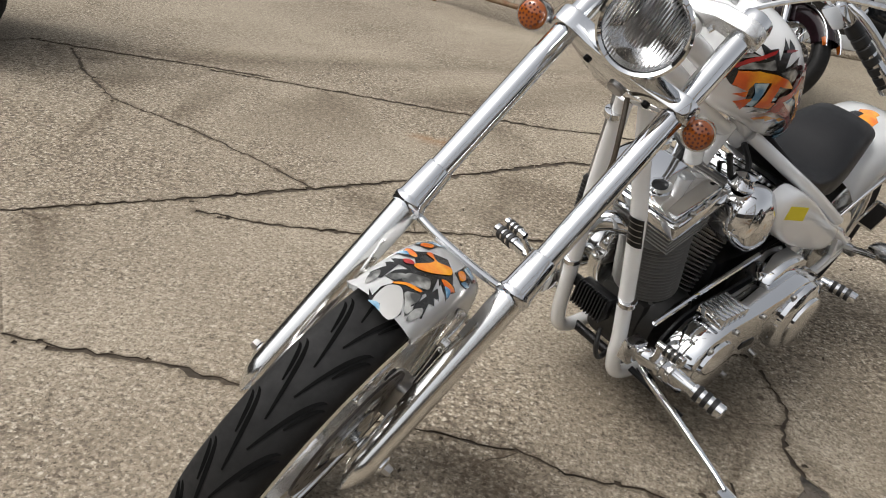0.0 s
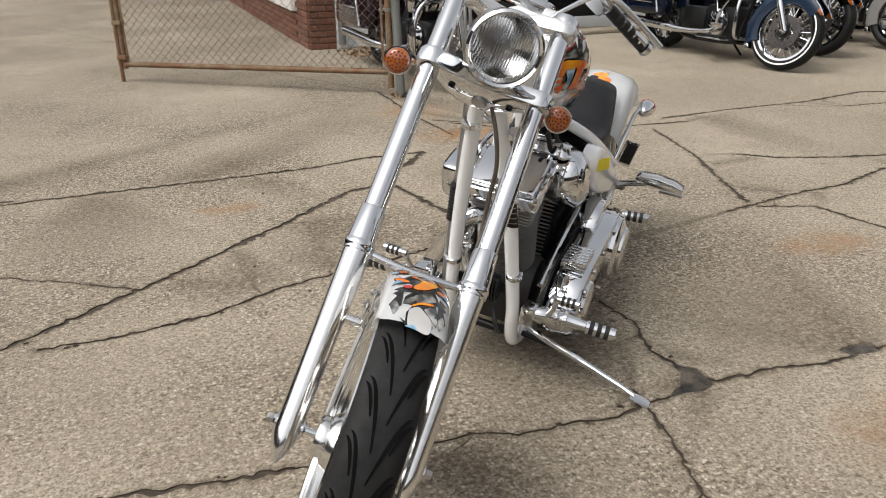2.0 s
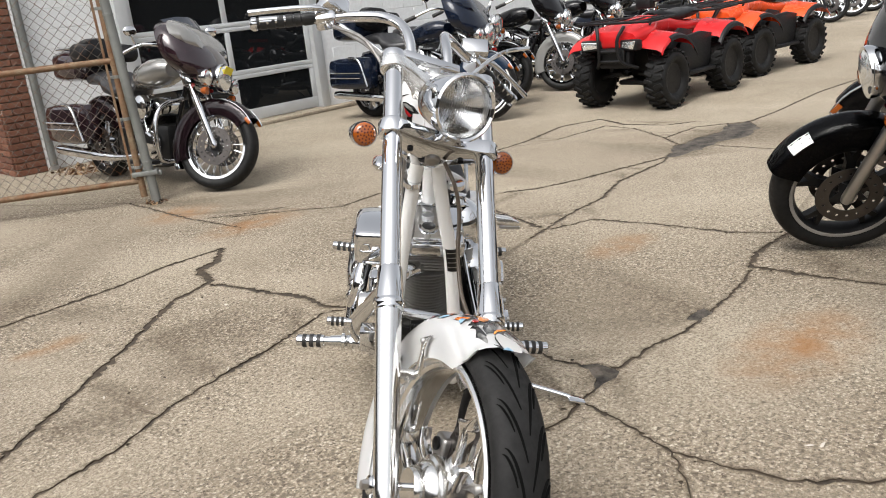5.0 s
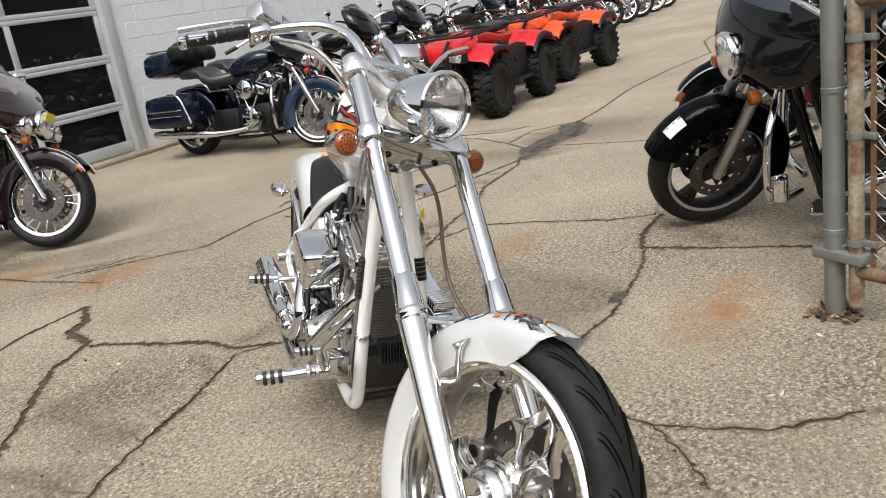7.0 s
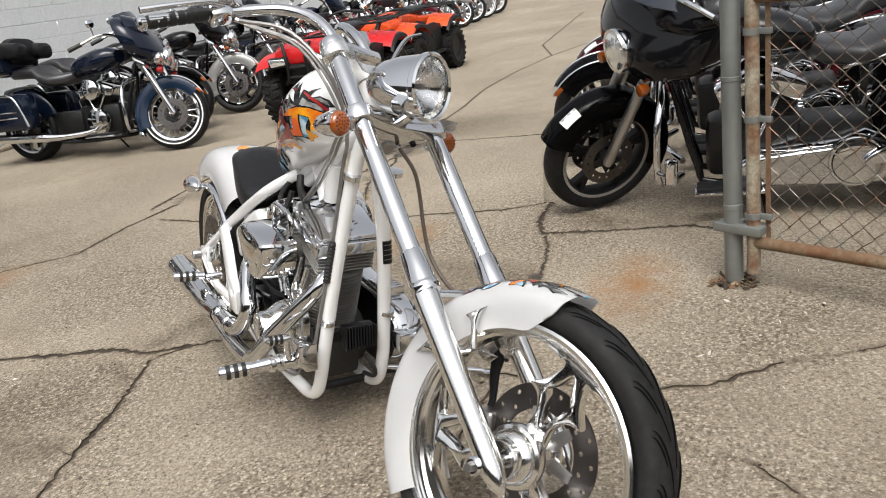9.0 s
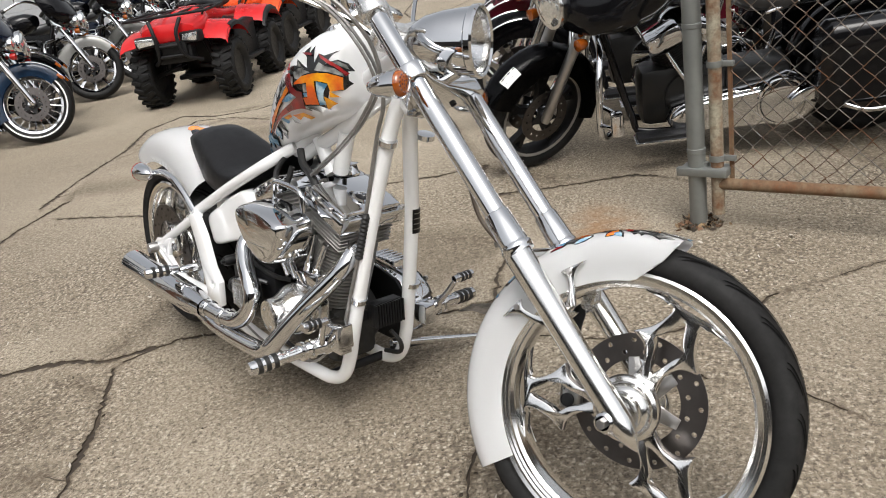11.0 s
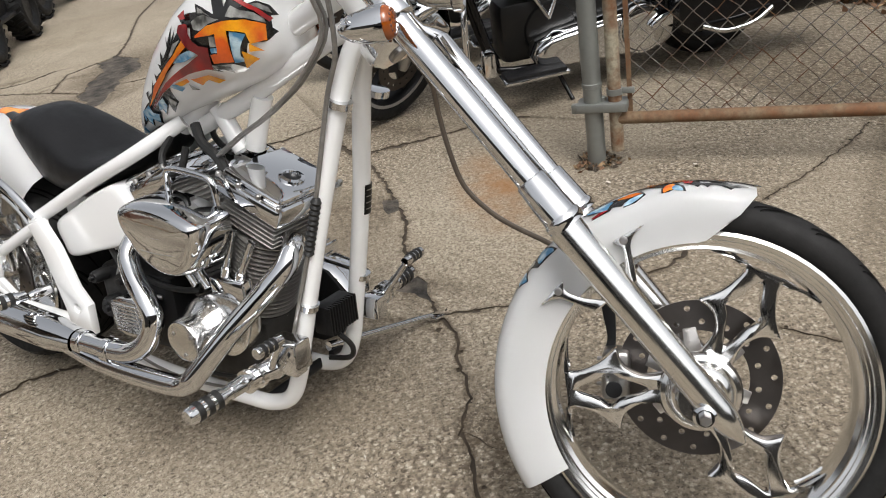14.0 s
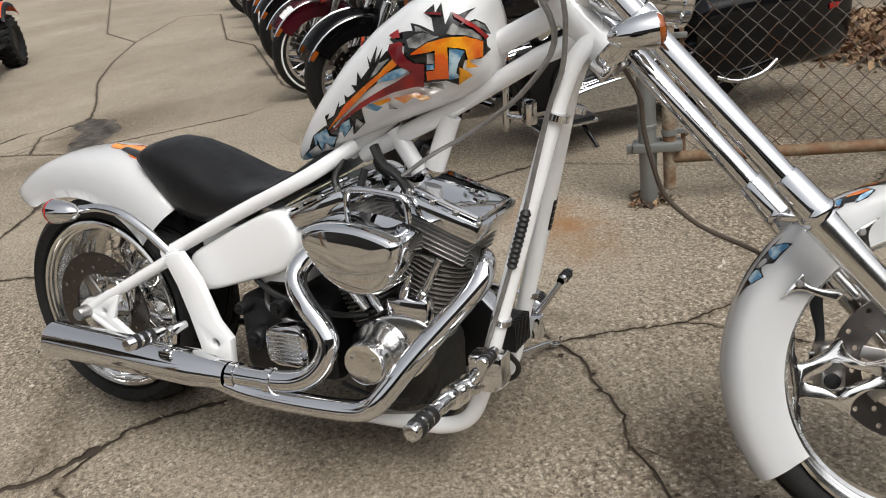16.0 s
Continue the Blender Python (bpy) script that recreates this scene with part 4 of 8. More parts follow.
rfender = part("rear_fender", rear_fender(), GRAPHIC, chopper, "white rear fender", sharp=60)
for s in (-1, 1):
    path = [(-0.835, 0.015 + s * 0.165, 0.535), (-0.90, 0.018 + s * 0.168, 0.585), (-0.98, 0.02 + s * 0.170, 0.630), (-1.06, 0.02 + s * 0.172, 0.655 + s * 0.01), (-1.13, 0.018 + s * 0.178, 0.658 + s * 0.02)]
    part("fender_strut", tube(path, 0.0125, 12, steps=4, flat=0.6), CHROME, rfender, "chrome strut")
    m = at(-1.185, 0.016 + s * 0.202, 0.658 + s * 0.02) @ spin(180, "Z")
    tl = part("tail_light", lathe([(0.003, -0.085), (0.012, -0.08), (0.024, -0.06), (0.032, -0.02), (0.034, 0.004), (0.0, 0.006)], 28, axis="x"), CHROME, chopper, "chrome bullet tail light", m)
    part("lens", lathe([(0.033, 0.004), (0.035, 0.008), (0.03, 0.02), (0.0, 0.024)], 24, axis="x", caps=False), REDLENS, tl, m=m)

# side covers (oil tank)
for s in (-1, 1):
    if s > 0:
        o = [(-0.875, 0.492), (-0.78, 0.532), (-0.66, 0.590), (-0.54, 0.648), (-0.42, 0.700), (-0.34, 0.722), (-0.292, 0.705), (-0.285, 0.668), (-0.32, 0.618), (-0.40, 0.562), (-0.52, 0.510), (-0.66, 0.466), (-0.79, 0.432), (-0.865, 0.424), (-0.905, 0.450)]
    else:
        o = [(-0.795, 0.515), (-0.70, 0.568), (-0.60, 0.616), (-0.51, 0.650), (-0.468, 0.640), (-0.442, 0.585), (-0.452, 0.535), (-0.50, 0.490), (-0.62, 0.455), (-0.755, 0.420), (-0.785, 0.455)]
    c = part("side_cover", dome(o, -0.025 * s, 0.026 * s, 0.06, 5, at(0, 0.176 if s > 0 else -0.100, 0)), WHITE, chopper, "white oil tank side", sharp=60)
    if s > 0:
        part("tag", box(-0.03, 0.03, 0.0, 0.0015, -0.02, 0.02), YELLOW, c, "yellow paper tag", at(-0.345, 0.212, 0.668) @ spin(-32, "Z") @ spin(6))
part("oil_tank", box(-0.77, -0.45, -0.10, 0.10, 0.45, 0.60, 0.02), WHITE, chopper)


# ---- chopper: engine ----
def engine():
    eng = part("engine", lathe([(0.05, -0.12), (0.095, -0.11), (0.108, -0.08), (0.108, 0.08), (0.095, 0.11), (0.05, 0.12)], 40, axis="y"), CASE, chopper, "chrome and cast aluminium V-twin engine", at(-0.21, 0, 0.255))
    part("crankcase", box(-0.33, -0.09, -0.08, 0.08, 0.15, 0.33, 0.03), CASE, eng)
    for ang, name in ((22, "front_cylinder"), (-22, "rear_cylinder")):
        m = at(-0.222, 0, 0.232) @ spin(ang) @ at(0, 0, 0.128)
        cyl = part(name, lathe([(0.058, -0.03), (0.058, 0.225)], 32), CASTING, chopper, "finned cast cylinder", m)
        ring_me = finish("cooling_fin", lathe([(0.057, 0.0), (0.086, 0.0015), (0.087, 0.0045), (0.057, 0.006)], 36), CASTING)
        for i in range(19):
            f = new("cooling_fin", ring_me)
            f.parent, f.matrix_local = cyl, m @ at(0, 0, -0.022 + 0.0125 * i) @ Matrix.Diagonal((1.0, 1.08, 1, 1))
        part("cylinder_head", box(-0.07, 0.07, -0.082, 0.082, 0.222, 0.30, 0.006), CASTING, cyl, m=m)
        fin_me = finish("fin", box(-0.080, 0.080, -0.092, 0.092, 0, 0.004, 0.0015, seg=1), CASTING)
        for i in range(6):
            f = new("fin", fin_me)
            f.parent, f.matrix_local = cyl, m @ at(0, 0, 0.228 + 0.012 * i)
        bm = box(-0.10, 0.10, -0.112, 0.112, 0.298, 0.345, 0.010)
        box(-0.088, 0.088, -0.10, 0.10, 0.345, 0.362, 0.010, bm)
        part("rocker_box", bm, CHROME, cyl, "chrome rocker box", m)
        bm = lathe([(0.026, 0.36), (0.030, 0.362), (0.030, 0.368), (0.021, 0.370), (0.019, 0.363), (0.0, 0.362)], 28, caps=False)
        part("breather_cap", bm, CHROME, cyl, m=m @ at(0.03, 0, 0))
        # dark disc paints the shade inside the cap's hole
        part("cap_hollow", lathe([(0.0205, 0.3635), (0.0, 0.3645)], 24, caps=False), DARKMETAL, cyl, m=m @ at(0.03, 0, 0))
        bolt_me = finish("bolt", lathe([(0.0065, 0), (0.0065, 0.009), (0.004, 0.011)], 8), STEEL)
        for x in (-0.09, -0.03, 0.03, 0.09):
            for y in (-0.105, 0.105):
                o = new("bolt", bolt_me)
                o.parent, o.matrix_local = cyl, m @ at(x, y, 0.343)
        for dx in (-0.028, 0.022):
            top = m @ Vector((dx * 1.2, -0.10, 0.225))
            foot = Vector((-0.165 + (0.012 if ang > 0 else -0.075) + dx * 0.8, -0.115, 0.415))
            part("pushrod_tube", tube([foot, foot.lerp(top, 0.4), foot.lerp(top, 0.42), top], [0.0125, 0.0125, 0.0095, 0.0095], 14), CHROME, cyl)
    # cam cover, right side
    cam_m = at(-0.17, -0.115, 0.335)
    part("cam_cover", plate(round_loop([(-0.105, -0.02), (-0.07, -0.07), (0.0, -0.085), (0.055, -0.058), (0.085, 0.0), (0.08, 0.055), (0.035, 0.078), (-0.045, 0.074), (-0.09, 0.04)], 3), 0.045, bevel=0.007), ALU, eng, "polished cam cover", cam_m)
    part("timer_cover", lathe([(0.080, 0.0), (0.079, -0.018), (0.073, -0.030), (0.060, -0.050), (0.054, -0.068), (0.0535, -0.090), (0.050, -0.096), (0.047, -0.0945), (0.0, -0.0955)], 40, axis="y", caps=False), ALU, eng, "polished round timer cover", at(-0.222, -0.126, 0.32))
    for k in range(3):
        a = radians(30 + 120 * k)
        part("cover_screw", lathe([(0.0045, 0.0), (0.0045, -0.0025), (0.0, -0.003)], 8, axis="y", caps=False), STEEL, eng, m=at(-0.222 + 0.033 * math.cos(a), -0.2205, 0.32 + 0.033 * math.sin(a)))
    part("tappet_block", box(-0.05, 0.06, -0.02, 0.02, -0.03, 0.035, 0.008), CHROME, eng, m=at(-0.15, -0.112, 0.42))
    # ribbed gearbox cover
    rc_m = at(-0.463, -0.165, 0.322)
    o = [(-0.062, -0.02), (-0.056, -0.042), (-0.03, -0.054), (0.03, -0.054), (0.056, -0.042), (0.062, -0.02), (0.062, 0.02), (0.056, 0.042), (0.03, 0.054), (-0.03, 0.054), (-0.056, 0.042), (-0.062, 0.02)]
    rc = part("ribbed_cover", plate(o, 0.05, bevel=0.008), CHROME, chopper, "ribbed chrome gearbox cover", rc_m)
    for i in range(8):
        z = -0.036 + 0.0103 * i
        part("rib", box(-0.046, 0.046, -0.031, -0.024, z - 0.0032, z + 0.0032, 0.0015), ALU, rc, m=rc_m)
    # air cleaner
    o = [(-0.137, 0.040), (-0.126, 0.066), (-0.065, 0.082), (0.03, 0.076), (0.112, 0.052), (0.130, 0.032), (0.120, -0.018), (0.088, -0.066), (0.042, -0.088), (-0.02, -0.084), (-0.082, -0.048), (-0.126, 0.008)]
    ac = part("air_cleaner", dome(o, 0.05, -0.062, 0.10, m=at(-0.222, -0.175, 0.578)), CHROME, chopper, "chrome air cleaner cover")
    for z in (0.012, -0.024):
        part("trim_line", tube([(-0.31 + 0.01 * abs(z), -0.2345, 0.578 + z), (-0.25, -0.2375, 0.574 + z), (-0.19, -0.2375, 0.574 + z), (-0.14, -0.2345, 0.578 + z)], 0.0016, 6, steps=3), STEEL, ac)
    part("intake", tube([(-0.17, -0.15, 0.60), (-0.17, -0.02, 0.58)], 0.035, 20), CASTING, eng)
    part("air_cleaner_pipe", tube([(-0.28, -0.13, 0.655), (-0.275, -0.13, 0.70), (-0.25, -0.13, 0.714), (-0.15, -0.13, 0.704), (-0.125, -0.13, 0.688), (-0.12, -0.13, 0.64)], 0.008, 12, steps=4), CHROME, eng)
    # primary, left side
    o = [(-0.745, 0.33), (-0.73, 0.385), (-0.66, 0.425), (-0.55, 0.435), (-0.46, 0.415), (-0.32, 0.395), (-0.19, 0.388), (-0.10, 0.365), (-0.045, 0.31), (-0.035, 0.25), (-0.07, 0.19), (-0.14, 0.155), (-0.30, 0.158), (-0.48, 0.178), (-0.60, 0.185), (-0.70, 0.235)]
    pr_m = at(0, 0.228, 0)
    pr = part("primary_cover", plate(o, 0.105, bevel=0.02), CHROME, chopper, "polished primary drive cover", pr_m)
    # thin plate added so that the chrome cover's inner face reads dark
    part("inner_primary", plate(o, 0.008, bevel=0.001), DARKMETAL, pr, "dark plate added over the inner face of the primary cover", at(0, 0.169, 0))
    part("clutch_bulge", lathe([(0.118, 0.0), (0.114, 0.018), (0.098, 0.03), (0.085, 0.033), (0.083, 0.042), (0.072, 0.048), (0.0, 0.05)], 44, axis="y", caps=False), CHROME, pr, "round chrome clutch cover", at(-0.585, 0.276, 0.305))
    part("starter_hump", plate([(-0.66, 0.41), (-0.64, 0.452), (-0.60, 0.470), (-0.51, 0.468), (-0.45, 0.44), (-0.43, 0.40)], 0.085, bevel=0.012), CHROME, pr, "chrome starter housing", at(0, 0.185, 0))
    part("front_cap", lathe([(0.088, 0.0), (0.084, 0.012), (0.066, 0.02), (0.0, 0.022)], 36, axis="y", caps=False), CHROME, pr, m=at(-0.15, 0.278, 0.268))
    # dark plate laid on the face paints the shade of a slot hole
    part("slot", plate([(-0.035, -0.012), (0.035, -0.012), (0.045, 0.0), (0.035, 0.012), (-0.035, 0.012), (-0.045, 0.0)], 0.004, bevel=0.001), DARKMETAL, pr, m=at(-0.33, 0.2815, 0.285) @ spin(-4))
    nut = finish("primary_bolt", lathe([(0.008, -0.002), (0.008, 0.006), (0.005, 0.008), (0.0, 0.008)], 10, axis="y", caps=False), STEEL)
    for x, z in ((-0.68, 0.395), (-0.50, 0.398), (-0.34, 0.378), (-0.20, 0.37), (-0.09, 0.345), (-0.06, 0.235), (-0.14, 0.175), (-0.30, 0.178), (-0.46, 0.195), (-0.62, 0.205)):
        q = new("primary_bolt", nut)
        q.parent, q.location = pr, (x, 0.281, z)
    for i in range(6):
        x = -0.135 - 0.024 * i
        part("rib", box(x - 0.007, x + 0.007, 0.185, 0.262, 0.385, 0.418, 0.004), CHROME, pr, "chrome cooling rib")
    # the rounded cover between the cylinders
    sc = blob(1, 1, 1, seg=36)
    for v in sc.verts:
        x, y, z = v.co
        k = 1.0 if z > -0.1 else 1.0 - 0.62 * ((-z - 0.1) / 0.9) ** 1.3
        f = [math.copysign(abs(q) ** 0.78, q) for q in (x, y, z)]
        v.co = (-0.262 + 0.092 * f[0] * k - 0.085 * max(0, -z) ** 1.3, 0.118 + 0.078 * f[1] * k + 0.02 * max(0, -z), 0.608 + 0.106 * f[2])
    part("left_scoop", sc, CHROME, eng, "rounded chrome horn cover", sharp=70)
    part("scoop_neck", lathe([(0.034, 0.0), (0.036, 0.006), (0.030, 0.012), (0.026, 0.03), (0.03, 0.036), (0.0, 0.042)], 24, caps=False), CHROME, eng, m=at(-0.215, 0.10, 0.702))
    # transmission and dark inner parts
    part("gearbox", box(-0.66, -0.36, -0.12, 0.10, 0.20, 0.42, 0.03), DARKMETAL, eng)
    for x, z, r in ((-0.50, 0.405, 0.026), (-0.585, 0.315, 0.030), (-0.62, 0.395, 0.018)):
        part("gear_boss", lathe([(r, 0.0), (r, -0.04), (r * 0.8, -0.05), (r * 0.4, -0.05), (r * 0.35, -0.06), (0.0, -0.06)], 24, axis="y", caps=False), DARKMETAL, eng, m=at(x, -0.11, z))
    rg_m = at(0.058, 0.004, 0.348)
    rg = part("regulator", box(-0.022, 0.016, -0.05, 0.05, -0.036, 0.036, 0.005), DARKMETAL, chopper, "finned black regulator", rg_m)
    fin_me = finish("fin", box(0.014, 0.030, -0.0018, 0.0018, -0.034, 0.034), DARKMETAL)
    for i in range(11):
        f = new("fin", fin_me)
        f.parent, f.location = rg, (0.058, -0.043 + 0.0094 * i, 0.348)
    part("regulator_bracket", box(-0.01, 0.01, -0.09, 0.09, -0.014, 0.014, 0.004), DARKMETAL, chopper, m=at(0.035, 0.0, 0.345))


engine()


def exhaust():
    a = part("exhaust", tube([(-0.02, -0.03, 0.535), (0.02, -0.055, 0.545), (0.038, -0.085, 0.53), (0.02, -0.12, 0.485), (-0.085, -0.195, 0.360), (-0.165, -0.246, 0.258), (-0.195, -0.252, 0.232), (-0.245, -0.254, 0.217), (-0.40, -0.255, 0.214), (-0.54, -0.255, 0.222), (-0.64, -0.255, 0.245), (-0.74, -0.255, 0.262)], 0.0265, 22, steps=5), CHROME, chopper, "chrome drag exhaust pipes")
    part("rear_pipe", tube([(-0.34, -0.08, 0.58), (-0.385, -0.12, 0.56), (-0.418, -0.155, 0.522), (-0.412, -0.183, 0.485), (-0.372, -0.205, 0.445), (-0.328, -0.218, 0.405), (-0.308, -0.226, 0.362), (-0.330, -0.238, 0.308), (-0.385, -0.248, 0.272), (-0.47, -0.252, 0.262), (-0.62, -0.252, 0.262), (-0.80, -0.252, 0.262)], 0.0265, 22, steps=5), CHROME, a)
    ends = [(-0.60, -0.252, 0.258), (-0.70, -0.253, 0.262), (-0.95, -0.256, 0.278), (-1.20, -0.26, 0.292)]
    part("muffler", tube(ends, [0.034, 0.047, 0.050, 0.050], 24, caps=False), CHROME, a, "chrome muffler with slash-cut tip")
    part("tip_inside", tube([(-1.20, -0.26, 0.292), (-1.10, -0.258, 0.286)], 0.048, 24), DARKMETAL, a)
    for x in (-0.58, -0.47):
        part("band", lathe([(0.029, -0.012), (0.032, -0.01), (0.032, 0.01), (0.029, 0.012)], 22, axis="x"), CHROME, a, m=at(x, -0.252, 0.261))


exhaust()


def peg(parent, p, d, length=0.105, r=0.0165, label="chrome foot peg with rubber rings"):
    """A foot peg from p along d, with rubber rings."""
    d = Vector(d).normalized()
    m = at(*p) @ d.to_track_quat("Z", "Y").to_matrix().to_4x4()
    body = part("foot_peg", lathe([(r * 0.8, 0), (r * 0.8, length * 0.2), (r, length * 0.22), (r, length * 0.97), (r * 0.85, length), (0, length)], 20, caps=False), CHROME, parent, label, m)
    for k in range(3):
        z = length * (0.36 + 0.2 * k)
        part("ring", lathe([(r, z - length * 0.06), (r * 1.12, z - length * 0.055), (r * 1.12, z + length * 0.055), (r, z + length * 0.06)], 20), SOFTRUBBER, body, m=m)


for s in (-1, 1):
    fc = part("forward_control", box(-0.03, 0.03, -0.02, 0.02, -0.03, 0.03, 0.006), CHROME, chopper, "chrome forward control", at(0.055, s * 0.155, 0.30))
    part("control_arm", tube([(0.05, s * 0.14, 0.30), (0.04, s * 0.20, 0.30), (0.015, s * 0.25, 0.292), (0.008, s * 0.30, 0.288)], [0.022, 0.024, 0.02, 0.018], 16, steps=3), CHROME, fc)
    peg(chopper, (0.008, s * 0.295, 0.288), (-0.12, s, -0.06), 0.115, 0.0195)
    for q in (0.165, 0.19, 0.232, 0.258):
        part("knurled_ring", lathe([(0.024, -0.006), (0.0275, -0.005), (0.0275, 0.005), (0.024, 0.006)], 20, axis="y"), ALU, fc, m=at(0.048 - (q - 0.14) * 0.24, s * q, 0.300 - (q - 0.14) * 0.06))
    part("pedal_lever", tube([(0.04, s * 0.205, 0.30), (0.075, s * 0.225, 0.345), (0.11, s * 0.235, 0.395)], [0.011, 0.009, 0.008], 12, steps=3), CHROME, fc)
    peg(chopper, (0.112, s * 0.228, 0.40), (0, s, 0.02), 0.075, 0.013, "chrome toe peg with rubber rings")
    part("passenger_peg_mount", lathe([(0.014, 0), (0.014, 0.05), (0.01, 0.06)], 16), CHROME, chopper, m=at(-0.785, s * 0.19, 0.350) @ spin(s * -90, "X"))
    peg(chopper, (-0.80, s * 0.250, 0.353), (-0.12, s, 0.04), 0.112, 0.0175, "chrome passenger peg with rubber rings")
part("master_cylinder", box(-0.04, 0.04, -0.028, 0.028, -0.035, 0.035, 0.006), CHROME, chopper, "polished brake cylinder", at(0.075, -0.175, 0.335))
kick = part("side_stand", tube([(-0.10, 0.135, 0.16), (-0.07, 0.30, 0.13), (-0.03, 0.46, 0.105), (-0.015, 0.505, 0.098)], [0.013, 0.011, 0.010, 0.009], 12), CHROME, chopper, "chrome side stand")
part("foot", box(-0.022, 0.022, -0.03, 0.03, -0.006, 0.006, 0.003), CHROME, kick, m=at(-0.012, 0.525, 0.090) @ spin(-LEAN, "X"))
part("spring", tube([(-0.08, 0.12, 0.15), (-0.10, 0.30, 0.12)], 0.009, 10), DARKMETAL, kick)
# plate holder at the left of the rear wheel
top = [(0.0, -0.012), (0.10, -0.020), (0.188, -0.024), (0.190, -0.004), (0.15, 0.012), (0.08, 0.020), (0.02, 0.017), (0.0, 0.008)]
ph = part("plate_bracket", plate(top, 0.075, bevel=0.004), ALU, chopper, "polished metal side bracket", at(-1.085, 0.258, 0.425) @ spin(90, "Z"))
part("bracket_lip", box(0.10, 0.192, -0.040, 0.040, -0.034, -0.022, 0.002), STEEL, ph, "dull lower edge", at(-1.085, 0.258, 0.425) @ spin(90, "Z"))
pf = part("plate_frame", box(-0.036, 0.036, -0.005, 0.005, -0.052, 0.052, 0.004), CHROME, chopper, "chrome upright plate frame", at(-1.205, 0.188, 0.472) @ spin(-48, "Z") @ spin(-16))
part("plate_back", box(-0.028, 0.028, 0.0045, 0.0070, -0.043, 0.043, 0.001), BLACKPLASTIC, pf, "black plate panel", at(-1.205, 0.188, 0.472) @ spin(-48, "Z") @ spin(-16))
part("arm", tube([(-1.10, 0.19, 0.37), (-1.05, 0.30, 0.415)], 0.012, 10), CHROME, ph)


def handlebars():
    for s in (-1, 1):
        yo = -0.015
        bar = part("handlebar", tube([(0.02, yo + s * 0.055, 0.25), (0.01, yo + s * 0.058, 0.33), (-0.02, yo + s * 0.068, 0.40), (-0.07, yo + s * 0.10, 0.455), (-0.12, yo + s * 0.16, 0.475), (-0.165, yo + s * 0.25, 0.47), (-0.235, yo + s * 0.42, 0.445)], 0.0155, 16, steps=5), CHROME, chopper, "chrome drag handlebar", FORK)
        g0, g1 = Vector((-0.175, yo + s * 0.275, 0.468)), Vector((-0.245, yo + s * 0.43, 0.442))
        m = FORK @ at(*g0) @ (g1 - g0).to_track_quat("Z", "Y").to_matrix().to_4x4()
        prof = [(0.016, 0)]
        for i in range(6):
            z = 0.015 + i * 0.025
            prof += [(0.0185, z), (0.0185, z + 0.017), (0.0168, z + 0.019), (0.0168, z + 0.023)]
        part("grip", lathe(prof + [(0.0165, 0.168), (0.015, 0.172)], 20), SOFTRUBBER, bar, "ribbed black rubber grip", m)
        part("grip_end", lathe([(0.019, 0.166), (0.020, 0.169), (0.020, 0.180), (0.014, 0.186), (0.0, 0.187)], 20, caps=False), CHROME, bar, "chrome grip end", m)
        part("control_housing", box(-0.028, 0.028, -0.028, 0.036, -0.06, 0.0, 0.008), CHROME, bar, m=m)
        part("reservoir", box(-0.030, 0.030, -0.042, 0.042, -0.030, 0.024, 0.008), CHROME, bar, "chrome fluid reservoir", FORK @ at(-0.14, yo + s * 0.235, 0.505) @ spin(-20 * s, "Z"))
        part("lever", tube([(-0.135, yo + s * 0.25, 0.475), (-0.135, yo + s * 0.30, 0.466), (-0.165, yo + s * 0.38, 0.452), (-0.205, yo + s * 0.46, 0.440)], [0.010, 0.009, 0.008, 0.009], 12, steps=3), CHROME, bar, m=FORK)
    part("riser", box(-0.02, 0.02, -0.085, 0.085, -0.012, 0.012, 0.004), CHROME, chopper, m=FORK @ at(0.02, -0.015, 0.262))


handlebars()


# ---- chopper: cables, brakes, painted flames ----
CABLE = plain("braided_cable", (0.30, 0.29, 0.28), 0.4, 0.7, var=0.2, scale=200, bump=0.2)
BROWNHOSE = plain("brown_hose", (0.06, 0.045, 0.032), 0.5, var=0.2, scale=60, bump=0.1)


def cable(name, pts, r, mat, parent=chopper, label="", steps=5):
    return part(name, tube(pts, r, 8, steps=steps), mat, parent, label)


